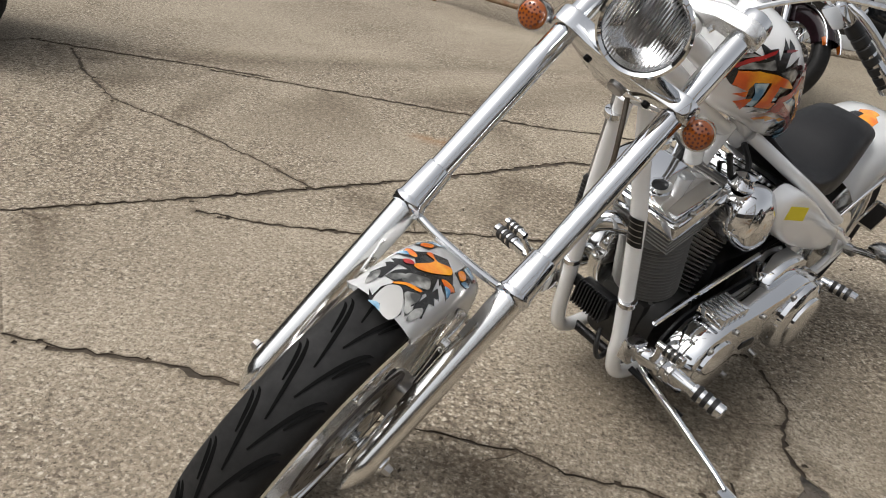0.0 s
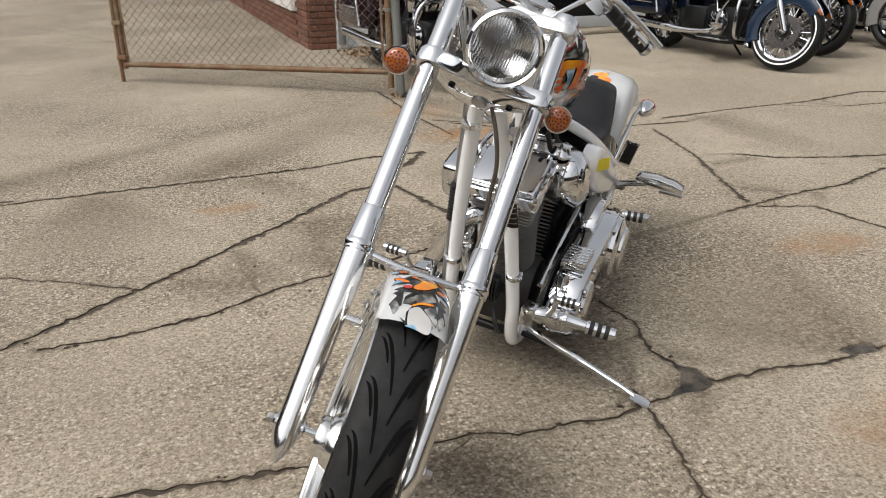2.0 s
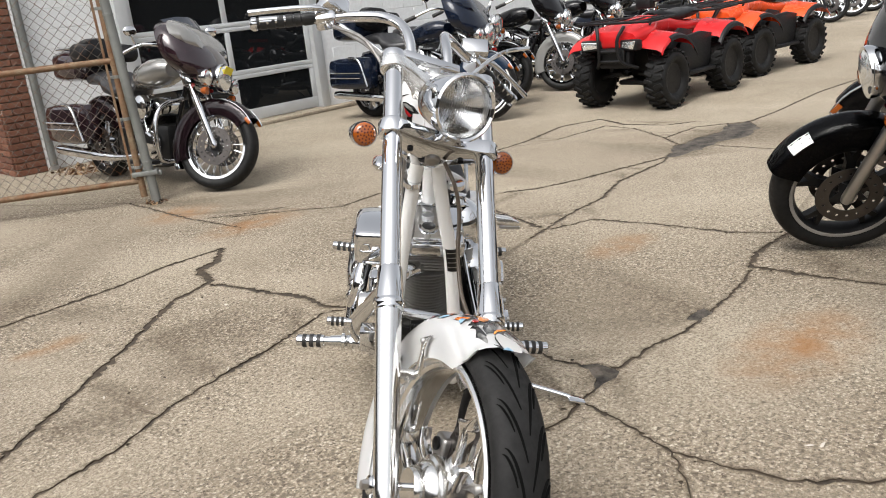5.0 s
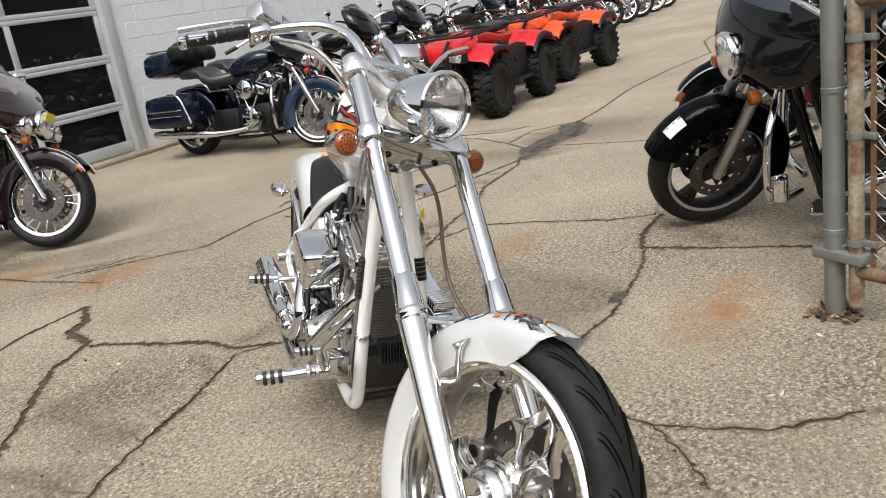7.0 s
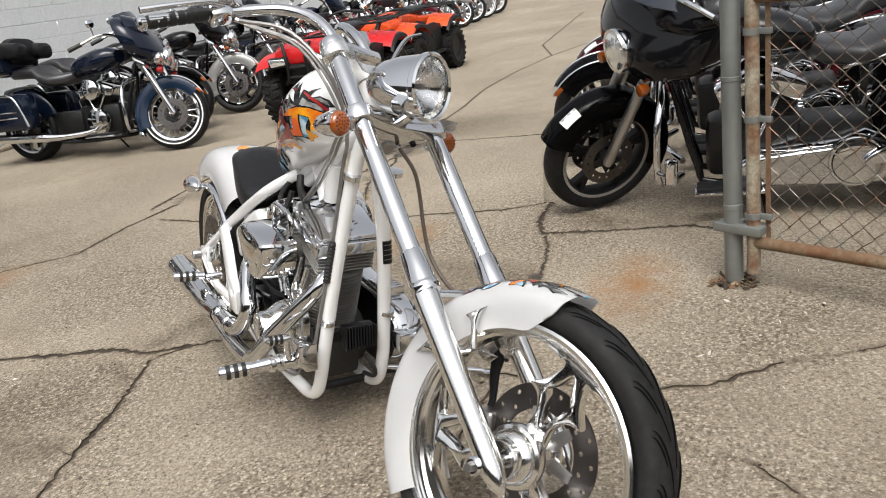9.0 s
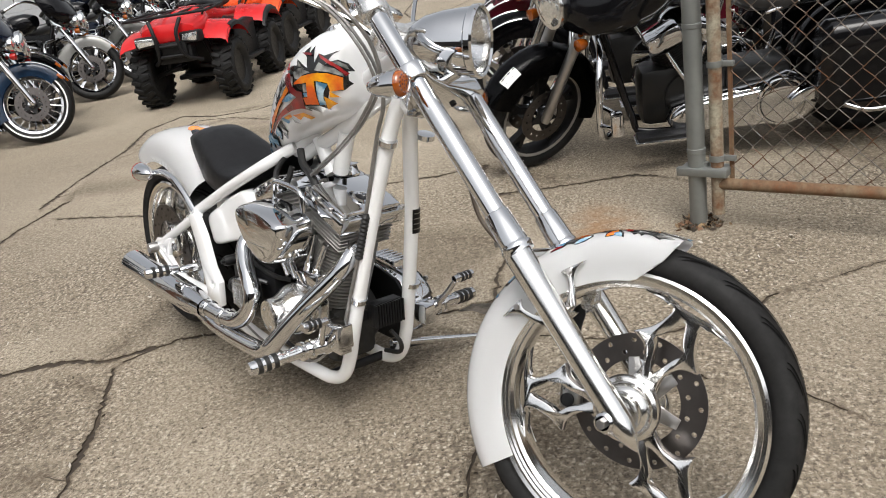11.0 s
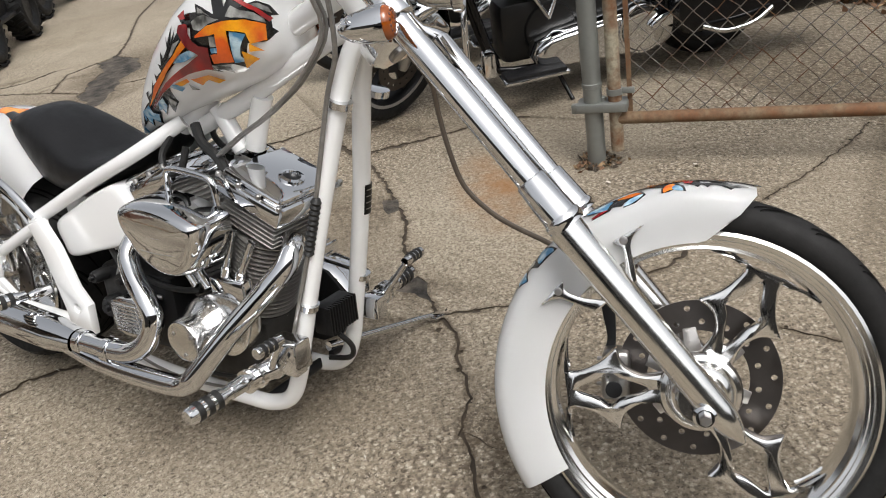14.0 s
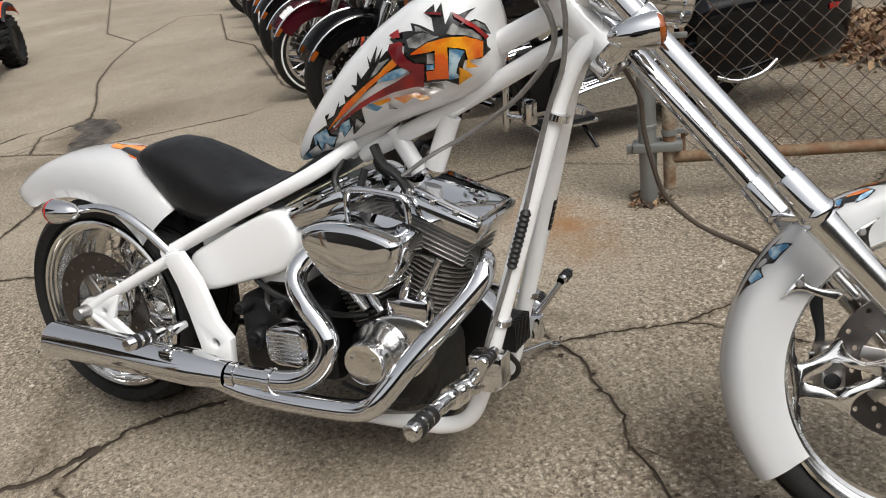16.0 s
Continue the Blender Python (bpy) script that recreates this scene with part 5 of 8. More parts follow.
def cables():
    c = cable("clutch_cable", [(0.05, -0.30, 1.27), (0.16, -0.20, 1.24), (0.24, -0.12, 1.12), (0.235, -0.085, 0.98), (0.20, -0.087, 0.88), (0.148, -0.10, 0.68), (0.105, -0.112, 0.53), (0.07, -0.122, 0.42), (0.03, -0.13, 0.30)], 0.0055, CABLE, label="braided steel cable")
    part("boot", lathe([(0.008, 0)] + [(r, 0.006 * i) for i in range(1, 22) for r in ((0.0125 if i % 2 else 0.0095),)] + [(0.007, 0.136)], 14), SOFTRUBBER, c, "black rubber cable boot", at(0.112, -0.111, 0.545) @ (Vector((0.148, -0.10, 0.68)) - Vector((0.105, -0.112, 0.53))).to_track_quat("Z", "Y").to_matrix().to_4x4())
    for dy in (0.0, 0.014):
        cable("throttle_cable", [(0.03, -0.28 + dy, 1.26), (0.14, -0.17 + dy, 1.20), (0.22, -0.10 + dy, 1.04), (0.16, -0.10 + dy, 0.93), (0.04, -0.09 + dy, 0.845), (-0.08, -0.07 + dy, 0.785), (-0.16, -0.07 + dy, 0.735)], 0.0045, CABLE, label="braided throttle cable")
    cable("brake_hose", [(0.33, 0.02, 0.95), (0.355, 0.05, 0.89), (0.36, 0.064, 0.82), (0.378, 0.064, 0.748), (0.404, 0.068, 0.676), (0.452, 0.076, 0.626), (0.50, 0.09, 0.592), (0.60, 0.115, 0.54), (0.70, 0.12, 0.47)], 0.0055, BROWNHOSE, label="hanging brown brake hose")
    cable("fuel_hose", [(-0.32, -0.06, 0.77), (-0.335, -0.085, 0.725), (-0.31, -0.095, 0.69), (-0.27, -0.09, 0.70), (-0.255, -0.075, 0.75)], 0.009, SOFTRUBBER, label="black fuel hose")
    cable("fuel_hose", [(-0.24, -0.05, 0.80), (-0.215, -0.06, 0.76), (-0.175, -0.06, 0.73), (-0.15, -0.06, 0.69)], 0.012, SOFTRUBBER, label="black fuel hose")
    cable("wire_loom", [(-0.28, 0.03, 0.78), (-0.30, 0.06, 0.73), (-0.26, 0.08, 0.69), (-0.20, 0.07, 0.72), (-0.16, 0.06, 0.78)], 0.008, SOFTRUBBER, label="black wiring loom")
    cable("oil_line", [(-0.60, -0.10, 0.46), (-0.52, -0.13, 0.435), (-0.42, -0.12, 0.40), (-0.33, -0.12, 0.395), (-0.26, -0.11, 0.40)], 0.008, SOFTRUBBER, label="black oil hose")
    cable("oil_line", [(-0.58, -0.09, 0.42), (-0.54, -0.135, 0.40), (-0.47, -0.14, 0.37), (-0.40, -0.12, 0.36)], 0.007, STEEL, label="steel oil line")
    cable("oil_line", [(-0.34, -0.14, 0.22), (-0.28, -0.15, 0.21), (-0.22, -0.15, 0.20), (-0.15, -0.14, 0.20)], 0.006, SOFTRUBBER)
    cable("oil_line", [(0.03, 0.04, 0.27), (0.05, 0.06, 0.23), (0.03, 0.07, 0.19), (-0.03, 0.06, 0.18)], 0.007, SOFTRUBBER, label="black oil hose")
    cable("brake_line", [(-0.62, -0.15, 0.22), (-0.40, -0.15, 0.16), (-0.15, -0.14, 0.17), (0.0, -0.15, 0.26)], 0.004, CABLE)
    cable("shift_rod", [(0.03, 0.165, 0.385), (-0.22, 0.155, 0.425), (-0.46, 0.15, 0.465)], 0.0075, CHROME, label="chrome shift rod", steps=1)
    for s in (-1, 1):
        c = cable("control_wire", [(-0.02, -0.01 + s * 0.28, 1.255 - s * 0.02), (0.06, s * 0.18, 1.22), (0.15, s * 0.09, 1.16), (0.20, s * 0.05, 1.10)], 0.006, CHROME, label="chrome clad control wire")


cables()


def calipers():
    m = WHEEL @ spin(-140) @ at(0.156, 0.062, 0)
    c = part("front_caliper", box(-0.030, 0.024, -0.022, 0.036, -0.050, 0.050, 0.012, seg=3), STEEL, chopper, "dull metal front brake caliper", m)
    for z in (-0.026, 0.026):
        part("piston_cap", lathe([(0.017, 0.028), (0.017, 0.038), (0.011, 0.040)], 18, axis="y"), ALU, c, m=m @ at(0, 0, z))
        part("piston_cap", lathe([(0.010, -0.030), (0.016, -0.028), (0.016, -0.020)], 18, axis="y"), DARKMETAL, c, m=m @ at(0, 0, z))
        part("bleed_screw", lathe([(0.003, 0.0), (0.0045, 0.004), (0.0045, 0.014), (0.003, 0.02)], 8), STEEL, c, m=m @ at(0.015, 0.01, z) @ spin(90))
    stay = [(88, 0.250), (96, 0.252), (106, 0.222), (118, 0.186), (128, 0.182), (138, 0.188), (139, 0.172), (126, 0.162), (112, 0.176), (100, 0.206), (92, 0.226)]
    part("caliper_bracket", plate(polar(stay), 0.010, [], 0.003), DARKMETAL, c, "dark brake stay", WHEEL @ at(0, 0.086, 0))
    part("bracket_tab", lathe([(0.014, -0.016), (0.016, -0.012), (0.016, 0.012), (0.014, 0.016)], 16, axis="y"), ALU, c, m=WHEEL @ at(0.004, 0.098, 0.240))
    m = at(-1.045, -0.135, 0.40)
    c = part("rear_caliper", box(-0.035, 0.035, -0.028, 0.028, -0.05, 0.05, 0.008), ALU, chopper, "polished rear brake caliper", m)
    for z in (-0.025, 0.025):
        part("piston_cap", lathe([(0.010, -0.036), (0.019, -0.034), (0.019, -0.026)], 18, axis="y"), CHROME, c, m=m @ at(0, 0, z))
    part("caliper_bracket", plate([(-0.10, -0.06), (0.03, -0.03), (0.05, 0.04), (0.0, 0.05), (-0.06, -0.01)], 0.012, [circle(0.02, 0.02, 0.008, 10)], 0.003), ALU, c, m=m @ at(0, 0.0, -0.02))
    part("pulley", lathe([(0.03, 0.09), (0.115, 0.09), (0.12, 0.095), (0.12, 0.118), (0.115, 0.122), (0.03, 0.122)], 40, axis="y"), ALU, chopper, "belt pulley", RW)
    belt = []
    for i in range(33):
        a = radians(90 + 180 * i / 32)
        belt.append((-1.15 + 0.123 * math.cos(a), 0.106, 0.336 + 0.123 * math.sin(a)))
    for i in range(17):
        a = radians(-90 + 180 * i / 16)
        belt.append((-0.53 + 0.06 * math.cos(a), 0.106, 0.32 + 0.06 * math.sin(a)))
    part("drive_belt", tube(belt + belt[:1], 0.011, 8, caps=False), SOFTRUBBER, chopper, "black drive belt")


calipers()


def airbrush(name, pale, deep, scale=16):
    """Sprayed colour that fades from a pale to a deep tone."""
    n = Nodes(name)
    c = n.mix(n.ramp(n.noise(scale, 2, 0.4), (0.36, 0.0), (0.60, 1.0)), pale, deep)
    c = n.mix(n.ramp(n.noise(scale * 9, 3), (0.35, 0.18), (0.6, 0.0)), c, tuple(q * 0.5 for q in deep))
    n.set(Base_Color=c, Roughness=0.25, Coat_Weight=0.5, Coat_Roughness=0.05)
    return n.mat


ORANGE = airbrush("orange_airbrush", (0.82, 0.36, 0.012), (0.66, 0.10, 0.008))
REDART = airbrush("red_airbrush", (0.40, 0.016, 0.014), (0.16, 0.006, 0.010))
BLACKART = plain("black_airbrush", (0.009, 0.0085, 0.008), 0.25, 0.0, 0.3, var=0.5, scale=30, bump=0.0)
GREYART = airbrush("grey_airbrush", (0.40, 0.40, 0.38), (0.055, 0.055, 0.052), 34)
PALEART = plain("pale_grey_airbrush", (0.52, 0.51, 0.49), 0.22, 0.0, 0.8, var=0.25, scale=14, bump=0.0)
BLUEART = airbrush("blue_airbrush", (0.50, 0.66, 0.74), (0.07, 0.22, 0.38), 40)
FLAMES = []
FLAMES.append((BLACKART, [(-0.121, 1.044), (-0.106, 1.053), (-0.087, 1.057), (-0.064, 1.058), (-0.069, 1.075), (-0.044, 1.067), (-0.016, 1.053), (-0.02, 1.081), (-0.037, 1.093), (-0.015, 1.112), (-0.013, 1.092), (0.001, 1.114), (0.007, 1.08), (0.009, 1.068), (0.017, 1.083), (0.021, 1.093), (0.038, 1.089), (0.073, 1.107), (0.06, 1.095), (0.041, 1.068), (0.07, 1.082), (0.09, 1.076), (0.101, 1.058), (0.091, 1.055), (0.092, 1.032), (0.099, 1.025), (0.083, 1.008), (0.077, 1.004), (0.045, 0.999), (0.026, 0.951), (0.001, 0.958), (-0.04, 0.954), (-0.049, 0.947), (-0.091, 0.984), (-0.085, 1.027), (-0.107, 1.031)]))
FLAMES.append((BLACKART, [(-0.112, 1.022), (-0.131, 1.019), (-0.149, 1.003), (-0.139, 1.029), (-0.161, 0.997), (-0.153, 1.035), (-0.173, 0.998), (-0.181, 1.013), (-0.176, 0.988), (-0.201, 0.966), (-0.21, 0.981), (-0.216, 0.952), (-0.231, 0.955), (-0.22, 0.94), (-0.244, 0.928), (-0.253, 0.934), (-0.253, 0.916), (-0.274, 0.907), (-0.269, 0.922), (-0.291, 0.89), (-0.314, 0.88), (-0.304, 0.895), (-0.32, 0.888), (-0.315, 0.862), (-0.297, 0.867), (-0.257, 0.896), (-0.198, 0.935), (-0.148, 0.961), (-0.095, 0.981)]))
FLAMES.append((BLACKART, [(-0.284, 0.867), (-0.237, 0.894), (-0.18, 0.917), (-0.119, 0.937), (-0.048, 0.951), (-0.042, 0.949), (-0.025, 0.949), (-0.001, 0.941), (-0.03, 0.94), (-0.05, 0.941), (-0.035, 0.927), (-0.062, 0.918), (-0.079, 0.924), (-0.105, 0.913), (-0.118, 0.92), (-0.12, 0.9), (-0.147, 0.9), (-0.154, 0.909), (-0.174, 0.897), (-0.195, 0.903), (-0.211, 0.908), (-0.212, 0.874), (-0.255, 0.847), (-0.246, 0.867), (-0.281, 0.84), (-0.279, 0.854), (-0.306, 0.846)]))
FLAMES.append((BLACKART, [(-0.388, 0.814), (-0.366, 0.844), (-0.326, 0.865), (-0.307, 0.871), (-0.29, 0.849), (-0.295, 0.841), (-0.319, 0.817), (-0.333, 0.828), (-0.353, 0.809), (-0.361, 0.822), (-0.418, 0.793)]))
FLAMES.append((GREYART, [(-0.059, 1.049), (-0.039, 1.052), (-0.017, 1.045), (-0.005, 1.043), (-0.031, 1.034), (-0.058, 1.021), (-0.075, 1.024), (-0.079, 1.039)]))
FLAMES.append((GREYART, [(0.024, 1.07), (0.041, 1.062), (0.064, 1.059), (0.08, 1.049), (0.083, 1.04), (0.048, 1.048), (0.022, 1.047), (0.01, 1.049)]))
FLAMES.append((GREYART, [(-0.058, 1.067), (-0.045, 1.062), (-0.024, 1.049), (-0.041, 1.055), (-0.057, 1.055)]))
FLAMES.append((GREYART, [(0.056, 1.074), (0.073, 1.078), (0.087, 1.071), (0.092, 1.06), (0.079, 1.065)]))
FLAMES.append((GREYART, [(-0.15, 0.996), (-0.123, 1.004), (-0.158, 0.975), (-0.178, 0.964)]))
FLAMES.append((GREYART, [(-0.06, 0.956), (-0.042, 0.947), (-0.026, 0.948), (-0.005, 0.942), (-0.029, 0.943)]))
FLAMES.append((GREYART, [(-0.141, 0.916), (-0.122, 0.904), (-0.143, 0.904)]))
FLAMES.append((GREYART, [(-0.23, 0.885), (-0.217, 0.874), (-0.249, 0.853), (-0.238, 0.87)]))
FLAMES.append((GREYART, [(-0.033, 1.009), (-0.018, 1.011), (-0.02, 0.991), (-0.036, 0.991)]))
FLAMES.append((BLUEART, [(-0.16, 0.956), (-0.147, 0.971), (-0.096, 0.984), (-0.073, 0.979), (-0.117, 0.962)]))
FLAMES.append((BLUEART, [(0.015, 1.021), (0.045, 1.017), (0.033, 0.999), (0.024, 0.975), (0.034, 0.967), (0.006, 0.962)]))
FLAMES.append((BLUEART, [(-0.037, 0.988), (-0.02, 0.99), (-0.021, 0.98), (-0.037, 0.979)]))
FLAMES.append((BLUEART, [(-0.209, 0.913), (-0.176, 0.915), (-0.155, 0.909), (-0.173, 0.9), (-0.194, 0.905)]))
FLAMES.append((BLUEART, [(-0.271, 0.874), (-0.248, 0.883), (-0.251, 0.865), (-0.279, 0.845), (-0.271, 0.857), (-0.287, 0.854)]))
FLAMES.append((BLUEART, [(-0.36, 0.844), (-0.318, 0.862), (-0.314, 0.846), (-0.297, 0.844), (-0.317, 0.823), (-0.331, 0.832), (-0.349, 0.814), (-0.351, 0.836), (-0.363, 0.822)]))
FLAMES.append((BLUEART, [(-0.419, 0.79), (-0.385, 0.811), (-0.389, 0.796), (-0.407, 0.79)]))
FLAMES.append((ORANGE, [(-0.124, 0.927), (-0.069, 0.938), (-0.038, 0.929), (-0.06, 0.922), (-0.077, 0.928), (-0.103, 0.917)]))
FLAMES.append((ORANGE, [(-0.18, 0.916), (-0.135, 0.928), (-0.131, 0.923), (-0.164, 0.912)]))
FLAMES.append((ORANGE, [(-0.109, 1.005), (-0.152, 0.974), (-0.201, 0.945), (-0.248, 0.915), (-0.314, 0.858), (-0.259, 0.893), (-0.197, 0.934), (-0.147, 0.966), (-0.102, 0.991)]))
FLAMES.append((REDART, [(-0.122, 1.02), (-0.117, 1.032), (-0.093, 1.035), (-0.086, 1.032), (-0.088, 1.016), (-0.08, 1.002), (-0.064, 0.992), (-0.04, 0.991), (-0.048, 0.95), (-0.07, 0.948), (-0.119, 0.939), (-0.179, 0.92), (-0.237, 0.894), (-0.288, 0.864), (-0.31, 0.854), (-0.282, 0.873), (-0.209, 0.917), (-0.145, 0.945), (-0.108, 0.959), (-0.072, 0.976), (-0.095, 0.985), (-0.11, 0.999)]))
FLAMES.append((REDART, [(-0.037, 1.09), (-0.015, 1.092), (0.002, 1.09), (0.001, 1.084), (-0.023, 1.086)]))
FLAMES.append((REDART, [(0.023, 1.091), (0.048, 1.079), (0.072, 1.066), (0.092, 1.05), (0.087, 1.043), (0.063, 1.062), (0.027, 1.081)]))
FLAMES.append((REDART, [(-0.118, 1.049), (-0.094, 1.061), (-0.091, 1.044), (-0.107, 1.043)]))
FLAMES.append((ORANGE, [(-0.067, 1.012), (-0.029, 1.031), (0.005, 1.04), (0.047, 1.045), (0.081, 1.038), (0.078, 1.008), (0.049, 1.0), (0.045, 1.02), (0.011, 1.023), (-0.029, 1.013), (-0.07, 1.009)]))
FLAMES.append((ORANGE, [(-0.016, 1.021), (0.011, 1.023), (0.007, 0.966), (-0.039, 0.961), (-0.038, 0.977), (-0.02, 0.98)]))
FLAMES.append((ORANGE, [(0.047, 1.001), (0.07, 0.99), (0.043, 0.986)]))
FLAMES.append((ORANGE, [(0.032, 0.987), (0.056, 0.974), (0.024, 0.955), (0.03, 0.974)]))


def painted(tree, loop, way, start, lift):
    """A flat outline in x-z, finely cut and laid on a surface along a direction."""
    from mathutils.geometry import delaunay_2d_cdt
    xs, zs = [p[0] for p in loop], [p[1] for p in loop]
    fine = []
    for (ax, az), (bx, bz) in zip(loop, loop[1:] + loop[:1]):
        k = max(1, int(math.hypot(bx - ax, bz - az) / 0.006))
        fine += [(ax + (bx - ax) * i / k, az + (bz - az) * i / k) for i in range(k)]
    if sum(a[0] * b[1] - b[0] * a[1] for a, b in zip(fine, fine[1:] + fine[:1])) < 0:
        fine.reverse()
    pts = [Vector(p) for p in fine]
    step = 0.008
    for i in range(int((max(xs) - min(xs)) / step) + 1):
        for j in range(int((max(zs) - min(zs)) / step) + 1):
            pts.append(Vector((min(xs) + step * (i + 0.37), min(zs) + step * (j + 0.41))))
    co, _, faces, _, _, src = delaunay_2d_cdt(pts, [], [list(range(len(fine)))], 0, 1e-6)
    bm = bmesh.new()
    vs = []
    for p in co:
        hit, normal, _, _ = tree.ray_cast(Vector((p.x, start, p.y)) - way * 0.3, way, 1.2)
        vs.append(bm.verts.new(hit + normal * lift) if hit else None)
    for f, s in zip(faces, src):
        if s and all(vs[i] for i in f):
            face = bm.faces.new([vs[i] for i in f])
            face.normal_update()
            if face.normal.dot(way) > 0:
                face.normal_flip()
    bmesh.ops.delete(bm, geom=[v for v in bm.verts if not v.link_faces], context="VERTS")
    return bm


EDGE_ART = [
    (BLACKART, 0, [(116.5, -0.008), (112, -0.032), (110.5, -0.048), (107.5, -0.058), (105, -0.040), (102.5, -0.058), (98.5, -0.059), (94.5, -0.060), (97.5, -0.026), (94, -0.020), (102, -0.014), (109, -0.014)]),
    (BLUEART, 1, [(99.5, -0.018), (97.8, -0.030), (95.4, -0.057), (98.5, -0.056), (101.6, -0.053)]),
    (BLUEART, 1, [(110.8, -0.041), (109.5, -0.018), (106.5, -0.032), (107.5, -0.055), (110, -0.047)]),
    (GREYART, 1, [(105.5, -0.036), (103.0, -0.044), (102.4, -0.030), (106, -0.020)]),
    (BLACKART, 0, [(84.5, -0.026), (79.5, -0.025), (74, -0.029), (67, -0.030), (66, -0.052), (69.2, -0.061), (73, -0.062), (71.6, -0.053), (73.0, -0.059), (75.6, -0.054), (76.5, -0.058), (82.5, -0.058), (79.5, -0.052), (81.5, -0.048)]),
    (BLUEART, 1, [(83, -0.029), (79.5, -0.030), (75, -0.033), (76.5, -0.052), (78.5, -0.053), (81, -0.045)]),
    (REDART, 2, [(82, -0.055), (79, -0.053), (77, -0.056), (81, -0.0575)]),
    (ORANGE, 2, [(73.5, -0.036), (69.5, -0.032), (67, -0.046), (70, -0.050), (72.5, -0.044)]),
    (BLUEART, 3, [(72.5, -0.061), (70.5, -0.053), (66.5, -0.051), (69.5, -0.060)]),
    (BLACKART, 0, [(62, -0.057), (61.5, -0.034), (58, -0.026), (56, -0.044), (55.5, -0.059), (58.2, -0.053), (60, -0.056)]),
    (ORANGE, 1, [(61.5, -0.055), (60.5, -0.035), (58.5, -0.029), (58.2, -0.050), (60, -0.054)]),
    (BLUEART, 2, [(59, -0.053), (58, -0.040), (56.2, -0.057)]),
    (BLACKART, 0, [(55, -0.036), (52.5, -0.053), (51.5, -0.044), (50, -0.054), (48.5, -0.046), (44, -0.056), (42, -0.046), (44, -0.034)]),
    (GREYART, 1, [(46, -0.046), (43.5, -0.053), (39.5, -0.044), (43, -0.038)]),
]


def paint_flames():
    from mathutils.bvhtree import BVHTree
    bm = bmesh.new()
    bm.from_mesh(tank.data)
    tree = BVHTree.FromBMesh(bm)
    bm.free()
    for s in (-1, 1):
        way = Vector((-0.30, -s * 0.90, -0.18)).normalized()
        for k, (mat, loop) in enumerate(FLAMES):
            art = painted(tree, loop, way, s * 0.15, 0.0016 + 0.00025 * k)
            part("painted_flame", art, mat, tank, sharp=180)
    # the front fender's flames, in the wheel's plane angles and across y

    def on_fender(loop, mat, k, R=0.380, m=WHEEL, host=fender, taper=True):
        from mathutils.geometry import delaunay_2d_cdt
        sc = 0.0066
        if mat is not BLACKART:
            p = loop[-1:] + loop + loop[:2]
            loop = [tuple(0.5 * (2 * b + (c - a) * u + (2 * a - 5 * b + 4 * c - d) * u * u + (3 * b - a - 3 * c + d) * u ** 3) for a, b, c, d in zip(*q)) for q in zip(p, p[1:], p[2:], p[3:]) for u in (0.0, 0.25, 0.5, 0.75)]
        fine = []
        for (a0, y0), (a1, y1) in zip(loop, loop[1:] + loop[:1]):
            n = max(1, int(math.hypot((a1 - a0) * sc, y1 - y0) / 0.006))
            fine += [(a0 + (a1 - a0) * i / n, y0 + (y1 - y0) * i / n) for i in range(n)]
        if sum(p[0] * q[1] - q[0] * p[1] for p, q in zip(fine, fine[1:] + fine[:1])) < 0:
            fine.reverse()
        pts = [Vector((a * sc, y)) for a, y in fine]
        lo, hi = min(p.x for p in pts), max(p.x for p in pts)
        for i in range(int((hi - lo) / 0.008) + 1):
            for j in range(-9, 10):
                pts.append(Vector((lo + 0.008 * (i + 0.37), 0.0083 * (j + 0.1))))
        co, _, faces, _, _, src = delaunay_2d_cdt(pts, [], [list(range(len(fine)))], 0, 1e-6)
        bm = bmesh.new()
        prof = [q for q in FEND if q[1] < 0.06]
        b = []
        for p in co:
            a, y = p.x / sc, p.y
            drop = float(np.interp(y, [q[0] for q in prof], [q[1] for q in prof]))
            r = R - (min(drop, front_taper(max(0.0, (a - 37.5) / 135.5))) if taper else drop) + 0.0012 + 0.0004 * k
            b.append(bm.verts.new((r * math.cos(radians(a)), y, r * math.sin(radians(a)))))
        for f, s in zip(faces, src):
            if s:
                bm.faces.new([b[i] for i in f])
        bmesh.ops.delete(bm, geom=[v for v in bm.verts if not v.link_faces], context="VERTS")
        bmesh.ops.recalc_face_normals(bm, faces=bm.faces)
        part("painted_flame", bm, mat, host, m=m, sharp=180)

    # a dark ragged splash with a grey heart, orange letter strokes behind it
    on_fender([(49.0, -0.031), (52.0, -0.019), (51.5, -0.041), (55.0, -0.039), (56.0, -0.019), (60.5, -0.043), (63.5, -0.033), (66.0, -0.023), (70.5, 0.003), (66.0, 0.029), (61.0, 0.049), (57.5, 0.049), (59.5, 0.031), (56.0, 0.035), (58.0, 0.023), (52.5, 0.035), (49.5, 0.039), (50.0, 0.031), (48.5, 0.029), (49.5, 0.021), (49.0, 0.015), (46.5, -0.001), (45.5, -0.013), (45.0, -0.033)], BLACKART, 0)
    on_fender([(39.0, -0.033), (38.0, -0.021), (41.5, -0.023), (45.0, -0.015), (49.5, 0.013), (48.5, 0.031), (46.0, 0.035), (43.5, 0.033), (44.0, 0.039), (40.0, 0.037), (43.5, 0.015), (39.5, 0.031), (36.0, 0.027), (36.0, -0.007), (36.0, -0.017)], BLACKART, 0)
